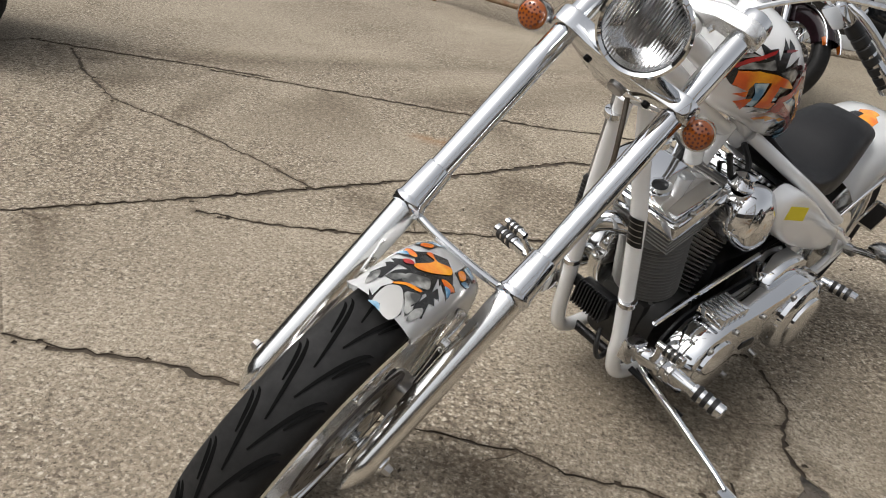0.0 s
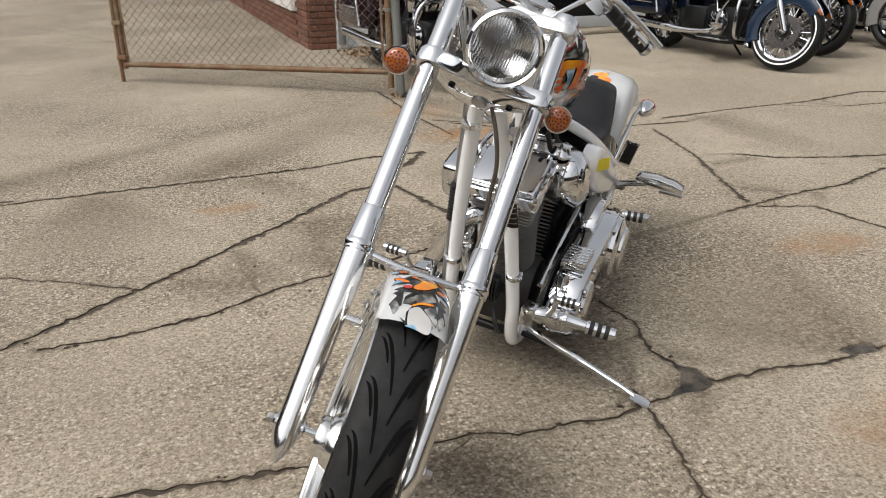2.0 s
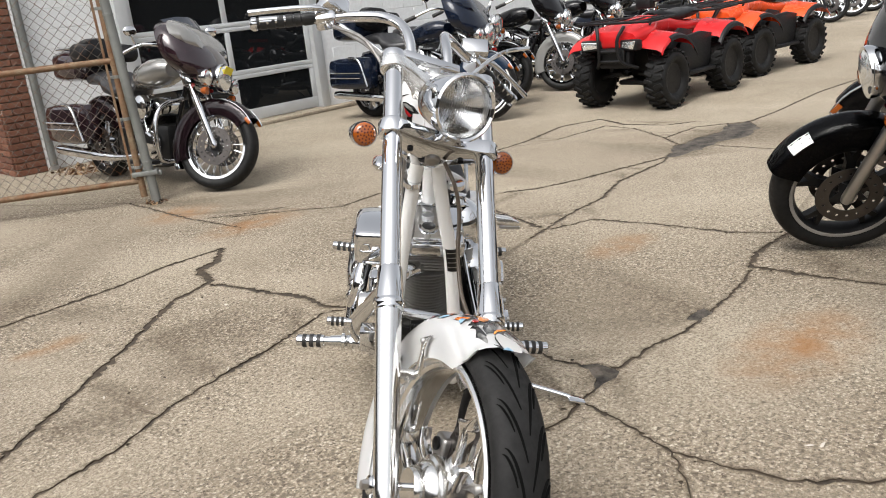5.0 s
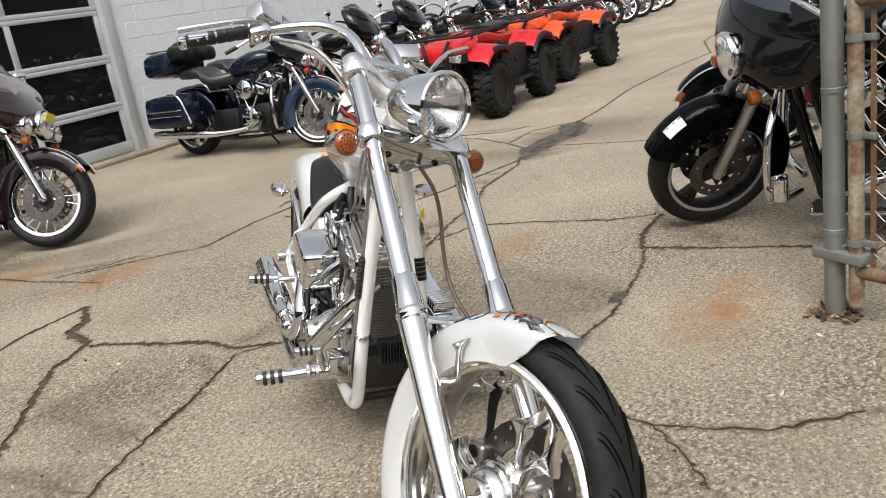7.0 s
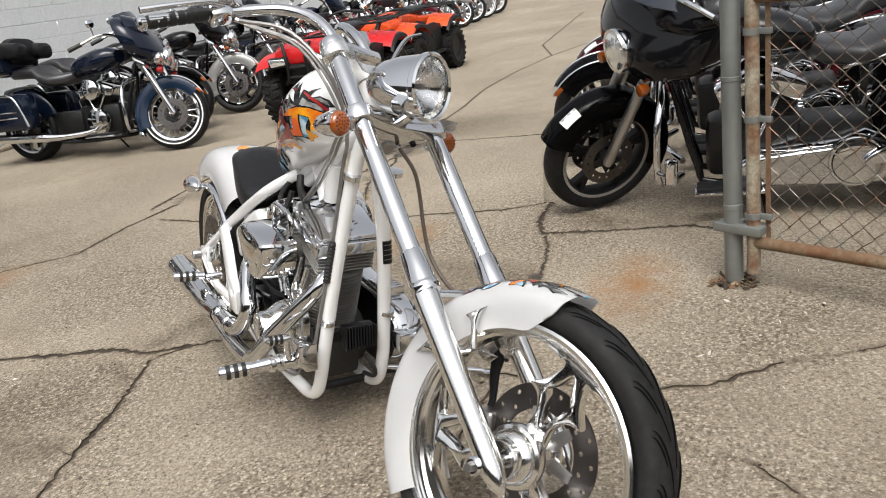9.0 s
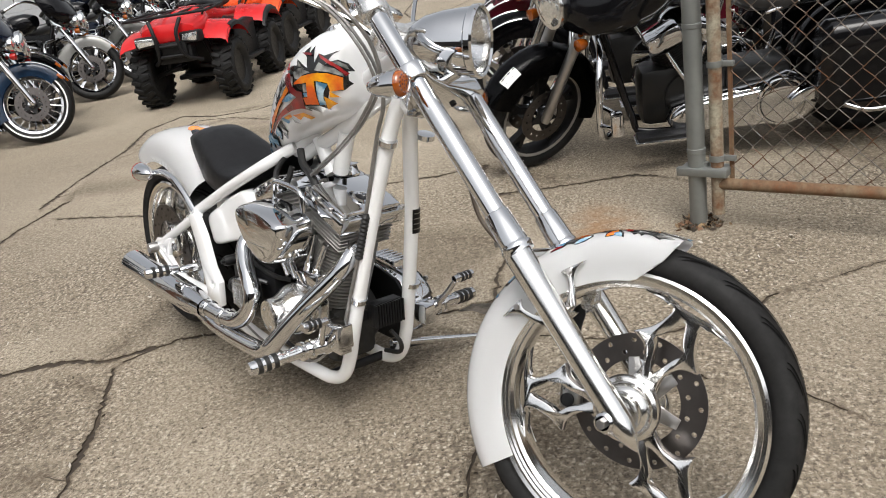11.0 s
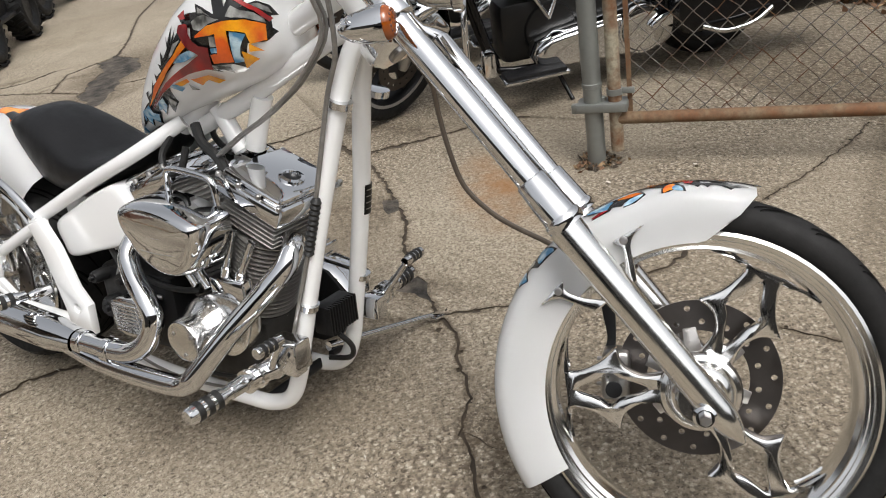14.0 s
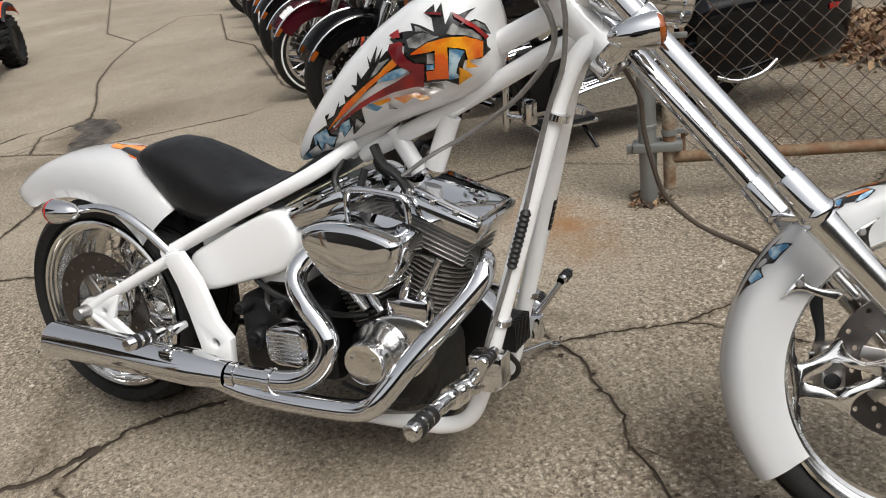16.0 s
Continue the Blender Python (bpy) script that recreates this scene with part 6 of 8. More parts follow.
    on_fender([(41.5, -0.019), (44.0, -0.015), (45.5, -0.001), (43.0, 0.017), (39.5, 0.029), (36.0, 0.025), (36.0, 0.005), (37.5, -0.003), (37.0, -0.015)], PALEART, 1)
    on_fender([(45.5, 0.009), (48.0, 0.025), (47.5, 0.031), (45.5, 0.033), (43.5, 0.031), (43.5, 0.037), (40.5, 0.035), (43.5, 0.017)], GREYART, 1)
    on_fender([(47.5, -0.009), (51.0, -0.013), (54.0, 0.007), (55.0, 0.017), (52.0, 0.029), (50.0, 0.019)], GREYART, 1)
    on_fender([(45.5, -0.033), (49.5, -0.019), (49.5, -0.011), (46.0, -0.017)], GREYART, 1)
    on_fender([(36.0, -0.019), (36.5, -0.017), (37.5, -0.005), (36.0, 0.005), (36.0, -0.003), (36.0, -0.017)], BLUEART, 2)
    on_fender([(56.0, -0.019), (60.5, -0.007), (63.5, -0.007), (63.5, -0.025), (66.0, -0.021), (64.0, -0.001), (67.0, 0.019), (64.0, 0.031), (58.5, 0.015), (55.5, -0.001), (54.5, -0.015)], ORANGE, 3)
    on_fender([(54.5, -0.039), (56.0, -0.031), (55.5, -0.019), (53.5, -0.029)], REDART, 3)
    on_fender([(45.0, -0.017), (48.0, -0.001), (49.5, 0.023), (48.5, 0.023), (47.0, 0.001), (45.0, -0.013)], ORANGE, 2)
    # ragged feathers along both upper edges
    for s in (-1, 1):
        for mat, k, loop in EDGE_ART:
            on_fender([(a, -s * y) for a, y in loop], mat, k)
    # rear fender, ahead of the seat back
    rows = []
    for i in range(7):
        a = 66 + 4.0 * i
        r = 0.428 + 0.046 * ((a - 44) / 96) ** 2 + 0.0035
        w = 0.07 * (1 - 0.12 * i)
        rows.append([(-1.15 + (r - 0.02 * v * v * w / 0.07) * math.cos(radians(a)), v * w + 0.026 + 0.008 * math.sin(2.1 * i), 0.346 + (r - 0.004 * v * v) * math.sin(radians(a))) for v in (-1, -0.5, 0, 0.5, 1)])
    part("painted_flame", sheet(rows, -0.001), ORANGE, rfender)
    part("painted_flame", sheet([[(x, y * 0.5 - 0.01, z + 0.001) for x, y, z in row] for row in rows[1:5]], -0.001), BLACKART, rfender)


paint_flames()


# ---- parked touring motorcycles ----
BAKED = plain("black_engine_paint", (0.010, 0.010, 0.010), 0.35, 0.3, var=0.2, scale=50, bump=0.1)
DARKGLASS = plain("smoked_windscreen", (0.015, 0.02, 0.03), 0.05, 0.0, 0.6, var=0.05, scale=10, bump=0.0)
WHITELINE = plain("white_wall_line", (0.7, 0.7, 0.68), 0.6, var=0.05, scale=30, bump=0.0)
LAMPGLASS = plain("lamp_glass", (0.80, 0.82, 0.82), 0.06, 0.75, 0.5, var=0.08, scale=60, bump=0.0)


def loft_x(rows, n=24, pw=2.4):
    """A rounded body along x from (x, centre height, half width, half height)."""
    bm = bmesh.new()
    skin(bm, [ring_yz(x, z, w, h, pw, n) for x, z, w, h in rows])
    return bm


def fairing_mesh(rows):
    """A batwing shell: rounded sections that lean back towards the top."""
    bm = bmesh.new()
    skin(bm, [ring_yz(x, z, w, h, 2.5, 36, 0.45) for x, z, w, h in rows])
    return bm


def spoked_wheel(parent, name, m, R, w, style, disc=True):
    r = R - 0.085
    prof = [(r + 0.006, -w * 0.36), (r + 0.008, -w * 0.40), (r - 0.012, -w * 0.38), (r - 0.022, -w * 0.2), (r - 0.026, 0)]
    prof = prof + [(a, -b) for a, b in prof[-2::-1]] + [(r, w * 0.3), (r, -w * 0.3)]
    hub = part(name, lathe(prof, 48, axis="y", closed=True), {"cast": DARKMETAL, "black": DARKMETAL}.get(style, CHROME), parent, m=m)
    part("tyre", tyre_mesh(R, r, w, 48), BLACKTYRE, hub, m=m)
    if style == "white":
        for s in (-1, 1):
            part("white_line", lathe([(R - 0.052, s * w * 0.497), (R - 0.048, s * w * 0.505), (R - 0.042, s * w * 0.505), (R - 0.038, s * w * 0.497)], 48, axis="y", caps=False), WHITELINE, hub, m=m)
    if style == "cast":
        for s in (-1, 1):
            part("rim_line", lathe([(r + 0.007, s * w * 0.40), (r + 0.006, s * w * 0.415), (r - 0.006, s * w * 0.412), (r - 0.010, s * w * 0.39)], 48, axis="y", caps=False), CASTING, hub, m=m)
    bm = bmesh.new()
    if style in ("cast", "black"):
        for k in range(5):
            plate([(0.03, -0.022), (r * 0.6, -0.02), (r - 0.01, -0.05), (r - 0.01, -0.03), (r * 0.72, 0.0), (r - 0.01, 0.03), (r - 0.01, 0.05), (r * 0.6, 0.02), (0.03, 0.022)], w * 0.3, bm=bm, m=spin(72 * k))
        part("spoke", bm, DARKMETAL, hub, m=m)
    elif style == "nine":
        for k in range(9):
            plate([(0.03, -0.010), (r - 0.01, -0.016), (r - 0.01, 0.016), (0.03, 0.010)], w * 0.3, bm=bm, m=spin(40 * k))
        part("spoke", bm, CHROME, hub, m=m)
    else:
        for k in range(20):
            a = 2 * math.pi * k / 20
            for s in (-1, 1):
                b = a + s * 0.34
                tube([(0.035 * math.cos(a), s * w * 0.28, 0.035 * math.sin(a)), ((r - 0.02) * math.cos(b), 0, (r - 0.02) * math.sin(b))], 0.0028, 5, bm)
        part("spoke", bm, CHROME, hub, m=m)
    part("hub", lathe([(0.02, -w * 0.7), (0.032, -w * 0.68), (0.034, -w * 0.4), (0.045, -w * 0.36), (0.045, w * 0.36), (0.034, w * 0.4), (0.032, w * 0.68), (0.02, w * 0.7)], 24, axis="y"), CHROME, hub, m=m)
    if disc:
        for s in (-1, 1):
            part("brake_disc", plate(circle(0, 0, 0.145, 40), 0.005, [circle(0, 0, 0.085, 28)] + [circle(0.115 * math.cos(a), 0.115 * math.sin(a), 0.007, 8) for a in (2 * math.pi * i / 16 for i in range(16))]), DISC, hub, m=m @ at(0, s * w * 0.52, 0))
            part("disc_carrier", plate([(0.09 * math.cos(a) * (1 if i % 2 else 0.55), 0.09 * math.sin(a) * (1 if i % 2 else 0.55)) for i, a in ((i, 2 * math.pi * i / 10) for i in range(10))], 0.006), DARKMETAL, hub, m=m @ at(0, s * w * 0.5, 0))
    return hub


def cruiser(name, label, m, body, fender, front="white", fairing=True, tour=False, bags=True, steer=0.0, fork=None, two_tone=None, guard=False, sticker=False, tag=False, lean=6.0, wind=False, pipes=True, seat_h=0.72):
    """A big touring V-twin: x ahead, y left, z up, on the ground."""
    b = thing(name, label, "motorcycle", m @ spin(-lean, "X"), "parked motorcycles")
    metal = BAKED if front == "cast" else CHROME
    fork = fork or CHROME
    rake = 27.0
    AX = 0.83
    spoked_wheel(b, "rear_wheel", at(-AX, 0, 0.325), 0.325, 0.15, "black" if front == "cast" else "nine", front != "cast")
    head = Vector((AX - math.tan(radians(rake)) * 0.55 + 0.0, 0, 0.88))
    F = at(*head) @ spin(-rake, "Y") @ spin(steer, "Z")
    wz = -(0.88 - 0.33) / math.cos(radians(rake)) 
    W = F @ at(0.0, 0, wz)
    spoked_wheel(b, "front_wheel", W, 0.33, 0.13, front)
    prof = [(y * 1.14, d * 1.3) for y, d in FEND]
    def tip(u):
        return 1.25 if u < 0.8 else 1.25 + 0.5 * (u - 0.8) / 0.2
    ff = part("front_fender", arc_sheet(0.376, prof, (30 if front == "cast" else 38) - rake, 205 - rake, 30, 0.004, W, tip), fender, b)
    if front != "cast":
        for s in (-1, 1):
            part("fender_trim", tube([W @ Vector((0.36 * math.cos(a), s * 0.088, 0.36 * math.sin(a))) for a in (radians(q) for q in range(int(30 - rake), int(95 - rake), 8))], 0.006, 8), CHROME, ff)
            part("fender_light", box(-0.03, 0.03, -0.005, 0.005, -0.014, 0.014, 0.003), AMBER, ff, m=W @ spin(-(36 - rake)) @ at(0.345, s * 0.09, 0.0) @ spin(80))
        part("fender_tip", box(-0.02, 0.02, -0.06, 0.06, -0.03, 0.03, 0.006), CHROME, ff, m=W @ spin(-(205 - rake)) @ at(0.362, 0, 0.02))
    if sticker:
        part("sticker", sheet([[(r * math.cos(a), y, r * math.sin(a)) for y, r in ((0.022, 0.3745), (0.045, 0.3705), (0.062, 0.3635), (0.074, 0.350))] for a in (radians(q - rake) for q in (50, 54, 58, 62, 66))], -0.001), PAPER, ff, "white paper sticker", W)
    for s in (-1, 1):
        leg = part("fork_leg", lathe([(0.02, wz - 0.02), (0.027, wz), (0.029, wz * 0.3), (0.029, wz * 0.28), (0.024, wz * 0.27), (0.024, 0.06)], 18), fork, b, m=F @ at(0.02, s * 0.105, 0))
        part("reflector", lathe([(0.016, 0), (0.016, 0.006), (0.0, 0.008)], 14, axis="y", caps=False), AMBER if front == "cast" else REDLENS, leg, m=F @ at(0.05, s * 0.135, wz * 0.22))
    part("fork_cover", box(-0.03, 0.05, -0.14, 0.14, -0.12, 0.02, 0.02), CHROME, b, m=F)
    # tank, seat, frame
    part("fuel_tank", loft_x([(-0.20, 0.84, 0.05, 0.04), (-0.17, 0.85, 0.10, 0.07), (-0.05, 0.875, 0.15, 0.105), (0.12, 0.90, 0.165, 0.12), (0.26, 0.92, 0.14, 0.10), (0.33, 0.93, 0.08, 0.06)]), two_tone or body, b)
    st = part("seat", loft_x([(-0.16, 0.80, 0.07, 0.04), (-0.24, 0.775, 0.14, 0.06), (-0.38, 0.765, 0.19, 0.06), (-0.50, 0.80, 0.19, 0.07), (-0.56, 0.86, 0.18, 0.07), (-0.68, 0.875, 0.17, 0.06), (-0.82, 0.865, 0.15, 0.05), (-0.90, 0.85, 0.08, 0.03)], pw=2.8), SEATVINYL, b)
    part("rear_fender", arc_sheet(0.40, [(y * 1.15, d * 1.6) for y, d in FEND], 20, 175, 24, 0.004, at(-AX, 0, 0.325)), body, b)
    part("frame", tube([(0.50, 0, 0.85), (0.42, 0.06, 0.55), (0.34, 0.09, 0.25), (0.25, 0.11, 0.17), (-0.40, 0.12, 0.17), (-0.55, 0.13, 0.30)], 0.019, 10, steps=3), BLACKPAINT, b)
    part("frame_tube", tube([(0.50, 0, 0.85), (0.42, -0.06, 0.55), (0.34, -0.09, 0.25), (0.25, -0.11, 0.17), (-0.40, -0.12, 0.17), (-0.55, -0.13, 0.30)], 0.019, 10, steps=3), BLACKPAINT, b)
    eng = part("engine", lathe([(0.06, -0.13), (0.125, -0.12), (0.14, -0.08), (0.14, 0.08), (0.125, 0.12), (0.06, 0.13)], 28, axis="y"), metal, b, m=at(0.05, 0, 0.34))
    for ang in (22, -24):
        mm = at(0.05, 0, 0.36) @ spin(ang)
        bm = lathe([(0.06, 0.05), (0.06, 0.24)], 20)
        pr = []
        for i in range(14):
            z = 0.08 + 0.0118 * i
            pr += [(0.06, z), (0.098, z + 0.002), (0.098, z + 0.005), (0.06, z + 0.0065)]
        lathe(pr, 24, bm)
        c = part("cylinder", bm, BAKED, b, m=mm)
        part("rocker_box", box(-0.09, 0.09, -0.105, 0.105, 0.25, 0.345, 0.022), CHROME, c, m=mm)
        for s in (-1, 1):
            part("pushrod_tube", tube([mm @ Vector((0.02, s * 0.105, 0.24)), Vector((0.06, s * 0.13, 0.40))], 0.011, 10), CHROME, c)
    part("air_cleaner", lathe([(0.095, 0.0), (0.10, -0.02), (0.095, -0.05), (0.07, -0.065), (0.0, -0.07)], 32, axis="y", caps=False), CHROME, eng, m=at(0.06, -0.135, 0.64))
    part("primary_cover", plate([(-0.55, 0.26), (-0.50, 0.40), (-0.40, 0.43), (-0.30, 0.39), (0.05, 0.36), (0.16, 0.33), (0.19, 0.26), (0.15, 0.19), (-0.02, 0.18), (-0.42, 0.17), (-0.52, 0.20)], 0.11, bevel=0.034), CHROME, eng, m=at(0, 0.175, 0))
    part("primary_face", dome([(-0.53, 0.27), (-0.49, 0.385), (-0.40, 0.415), (-0.30, 0.38), (0.04, 0.345), (0.14, 0.315), (0.17, 0.26), (0.13, 0.205), (-0.02, 0.195), (-0.42, 0.185), (-0.50, 0.21)], 0.22, 0.262, 0.12), CHROME, eng, "crowned chrome primary cover")
    part("derby_ring", lathe([(0.128, 0.0), (0.126, 0.020), (0.118, 0.032), (0.110, 0.034), (0.106, 0.028)], 36, axis="y", caps=False), CHROME, eng, "bright ring round the clutch cover", at(-0.36, 0.238, 0.30))
    part("derby_cover", lathe([(0.106, 0.024), (0.102, 0.036), (0.085, 0.042), (0.05, 0.046), (0.0, 0.048)], 36, axis="y", caps=False), CHROME, eng, m=at(-0.36, 0.238, 0.30))
    if front == "cast":
        part("chrome_arm", plate(round_loop([(-0.38, 0.315), (-0.45, 0.365), (-0.56, 0.380), (-0.66, 0.375), (-0.67, 0.355), (-0.58, 0.335), (-0.46, 0.305)], 3), 0.03, bevel=0.008), CHROME, eng, "chrome swept arm cover", at(0, 0.305, 0))
        for s in (-1, 1):
            hp = part("highway_peg", tube([(0.53, s * 0.34, 0.33), (0.50, s * 0.40, 0.335), (0.48, s * 0.43, 0.34)], 0.012, 10), CHROME, b, "chrome highway peg")
            part("peg_pad", box(-0.03, 0.03, -0.035, 0.035, -0.06, 0.06, 0.016), CHROME, hp, m=at(0.46, s * 0.45, 0.37))
    part("cam_cover", lathe([(0.10, 0.0), (0.09, -0.04), (0.06, -0.05), (0.0, -0.052)], 28, axis="y", caps=False), CHROME, eng, m=at(0.10, -0.13, 0.35))
    part("gearbox", box(-0.45, -0.12, -0.13, 0.12, 0.22, 0.46, 0.03), BAKED, eng)
    part("crankcase", box(-0.16, 0.30, -0.105, 0.105, 0.19, 0.50, 0.05), BAKED, eng, "black crankcase")
    for s in (-1, 1):
        fb = part("footboard", box(-0.15, 0.15, -0.055, 0.055, -0.014, 0.014, 0.01), BLACKPLASTIC, b, m=at(0.20, s * 0.28, 0.215))
        part("board_trim", box(-0.162, 0.162, -0.064, 0.064, -0.024, -0.006, 0.007), CHROME, fb, m=at(0.20, s * 0.28, 0.215))
        part("crash_bar", tube([(0.50, s * 0.06, 0.70), (0.50, s * 0.24, 0.66), (0.52, s * 0.33, 0.55), (0.53, s * 0.34, 0.34), (0.51, s * 0.29, 0.24), (0.42, s * 0.10, 0.22)], 0.017, 12, steps=4), CHROME, b)
        if pipes and (s < 0 or front == "white"):
            ex = part("exhaust", tube([(0.12, -0.13 if s < 0 else 0.0, 0.40), (0.05, s * 0.17, 0.26), (-0.25, s * 0.25, 0.225), (-0.50, s * 0.29, 0.235), (-0.60, s * 0.29, 0.24), (-1.10, s * 0.30, 0.26)], [0.025, 0.025, 0.027, 0.045, 0.047, 0.047], 16, steps=3), CHROME, b)
            part("slash_tip", tube([(-1.10, s * 0.30, 0.26), (-1.155, s * 0.30, 0.262)], [0.047, 0.042], 16), CHROME, ex)
        if bags:
            long_bag = [(-0.50, 0.47, 0.06, 0.17), (-0.54, 0.47, 0.10, 0.21), (-0.75, 0.47, 0.115, 0.22), (-1.15, 0.465, 0.115, 0.215), (-1.36, 0.46, 0.11, 0.20), (-1.42, 0.455, 0.08, 0.16)]
            bag = part("saddlebag", loft_x(long_bag if front == "cast" else [(-0.52, 0.50, 0.06, 0.13), (-0.55, 0.50, 0.095, 0.165), (-0.70, 0.50, 0.105, 0.175), (-1.00, 0.495, 0.105, 0.17), (-1.14, 0.49, 0.10, 0.155), (-1.18, 0.485, 0.07, 0.13)], 20, 4.5), body, b, m=at(0, s * 0.30, 0))
            if front != "cast":
                part("bag_rail", tube([(-0.52, s * 0.40, 0.36), (-0.60, s * 0.42, 0.60), (-0.68, s * 0.42, 0.66), (-0.78, s * 0.42, 0.665)], 0.013, 10, steps=3), CHROME, bag)
            for z in (0.45, 0.505) if front != "cast" else ():
                part("bag_trim", tube([(-0.62, s * 0.408, z), (-1.14, s * 0.403, z)], 0.008, 8), CHROME, bag)
            if front == "cast":
                part("bag_guard", tube([(-0.60, s * 0.40, 0.30), (-0.70, s * 0.435, 0.27), (-0.84, s * 0.44, 0.285), (-0.94, s * 0.42, 0.33)], 0.012, 10, steps=3), CHROME, bag, "curved chrome bag guard")
                part("side_marker", box(-1.30, -1.24, s * 0.414 - 0.004, s * 0.414 + 0.004, 0.53, 0.56, 0.003), REDLENS, bag, "small red side marker")
            part("bag_lamp", box(-0.03, 0.03, -0.004, 0.004, -0.02, 0.02, 0.003), REDLENS, bag, m=at(-1.42 if front == "cast" else -1.18, s * 0.30, 0.50) @ spin(90, "Z"))
        # bars and mirrors
        bar = part("handlebar", tube([(0.40, s * 0.04, 0.97), (0.36, s * 0.12, 1.08), (0.28, s * 0.28, 1.12), (0.14, s * 0.40, 1.05), (0.10, s * 0.43, 1.03)], 0.014, 12, steps=4), CHROME, b, m=at(head.x - 0.44, 0, 0))
        part("grip", tube([(0.14, s * 0.40, 1.05), (0.04, s * 0.47, 1.00)], 0.02, 12), SOFTRUBBER, bar, m=at(head.x - 0.44, 0, 0))
        mir = part("mirror", blob(0.022, 0.055, 0.04), CHROME, bar, m=at(head.x - 0.20, s * 0.36, 1.22))
        part("stem", tube([(head.x - 0.20, s * 0.36, 1.20), (head.x - 0.22, s * 0.31, 1.10)], 0.006, 8), CHROME, mir)
    part("seat_rail", tube([(-0.30, 0.16, 0.72), (-0.55, 0.19, 0.79), (-0.75, 0.18, 0.80)], 0.01, 8), CHROME, st)
    part("stand", tube([(0.05, 0.12, 0.17), (0.02, 0.30, 0.035)], 0.011, 10), BLACKPAINT, b)
    if fairing:
        rows = [(-0.03, 0.05, 0.10, 0.06), (0.0, 0.05, 0.22, 0.14), (0.05, 0.065, 0.32, 0.20), (0.12, 0.085, 0.385, 0.225), (0.20, 0.10, 0.40, 0.225), (0.26, 0.105, 0.385, 0.21)]
        big = Matrix.Diagonal((1.3, 1.16, 1.06, 1)) if sticker and front == "cast" else Matrix()
        fairing_m = F @ spin(rake, "Y") @ at(0.10 if sticker and front == "cast" else 0.20, 0, 0.0) @ spin(180, "Z") @ at(0, 0, 0.06) @ big
        fr = part("fairing", fairing_mesh(rows), body, b, m=fairing_m)
        part("fairing_band", fairing_mesh([(0.045, 0.175, 0.24, 0.075), (0.10, 0.19, 0.34, 0.112), (0.18, 0.205, 0.38, 0.12)]), two_tone or body, fr, m=fairing_m)
        H = F @ spin(rake, "Y") @ at(0.185 if big[0][0] > 1 else 0.285, 0, 0.02 if big[0][0] > 1 else -0.02)
        part("windscreen", sheet([[(-0.03 - 0.14 * u - 0.10 * abs(v) ** 2, v * 0.27, 0.24 + 0.16 * u * (1 - 0.5 * v * v)) for v in (-1, -0.6, -0.2, 0.2, 0.6, 1)] for u in (0, 0.33, 0.66, 1)], 0.004), DARKGLASS, fr, m=F @ spin(rake, "Y") @ at(0.15, 0, 0.04))
    else:
        H = F @ spin(rake, "Y") @ at(0.14, 0, 0.02)
        part("nacelle", lathe([(0.03, -0.14), (0.085, -0.10), (0.105, -0.03), (0.105, 0.0)], 28, axis="x"), CHROME, b, m=H)
        if wind:
            part("windscreen", sheet([[(-0.20 * u - 0.14 * abs(v) ** 2, v * 0.30, 0.10 + 0.48 * u * (1 - 0.35 * v * v)) for v in (-1, -0.6, -0.2, 0.2, 0.6, 1)] for u in (0, 0.33, 0.66, 1)], 0.004), DARKGLASS, b, m=H)
    hl = part("headlight", lathe([(0.105, -0.03), (0.112, 0.0), (0.108, 0.016), (0.095, 0.014)], 32, axis="x"), CHROME, b, m=H)
    part("lens", lathe([(0.095, 0.012), (0.08, 0.024), (0.045, 0.032), (0.0, 0.034)], 32, axis="x", caps=False), LAMPGLASS, hl, m=H)
    if tag:
        part("tag", box(-0.002, 0.002, -0.055, 0.055, -0.03, 0.03), YELLOW, hl, "yellow sticker", H @ at(0.040, 0.0, 0.055) @ spin(20))
    if fairing:
        for s in (-1, 1) if front != "cast" else ():
            sp = part("spot_lamp", lathe([(0.02, -0.07), (0.055, -0.04), (0.063, 0.0), (0.06, 0.012), (0.05, 0.014)], 24, axis="x"), CHROME, b, m=H @ at(-0.02, s * 0.205, -0.030))
            part("lens", lathe([(0.052, 0.012), (0.03, 0.022), (0.0, 0.025)], 24, axis="x", caps=False), LAMPGLASS, sp, m=H @ at(-0.02, s * 0.205, -0.030))
        for s in (-1, 1):
            part("signal", lathe([(0.02, -0.03), (0.03, -0.01), (0.03, 0.02), (0.0, 0.026)], 18, axis="x", caps=False), REDLENS if front == "white" else AMBER, b, m=H @ at(-0.03, s * 0.20, -0.13))
    else:
        for s in (-1, 1):
            part("signal", lathe([(0.01, -0.04), (0.03, -0.01), (0.032, 0.015), (0.0, 0.022)], 18, axis="x", caps=False), AMBER, b, m=H @ at(-0.04, s * 0.21, -0.06))
    if tour:
        tp = part("tour_pack", loft_x([(-0.80, 0.99, 0.16, 0.10), (-0.83, 0.99, 0.25, 0.13), (-0.95, 0.99, 0.28, 0.14), (-1.16, 0.985, 0.27, 0.135), (-1.24, 0.98, 0.23, 0.12), (-1.26, 0.98, 0.16, 0.09)], 24, 4.0), body, b)
        for s in (-1, 1):
            part("backrest", loft_x([(-0.62, 1.08, 0.06, 0.04), (-0.65, 1.08, 0.10, 0.075), (-0.82, 1.09, 0.10, 0.085), (-0.88, 1.09, 0.06, 0.05)], 18, 2.6), VINYL, tp, m=at(0, s * 0.17, 0))
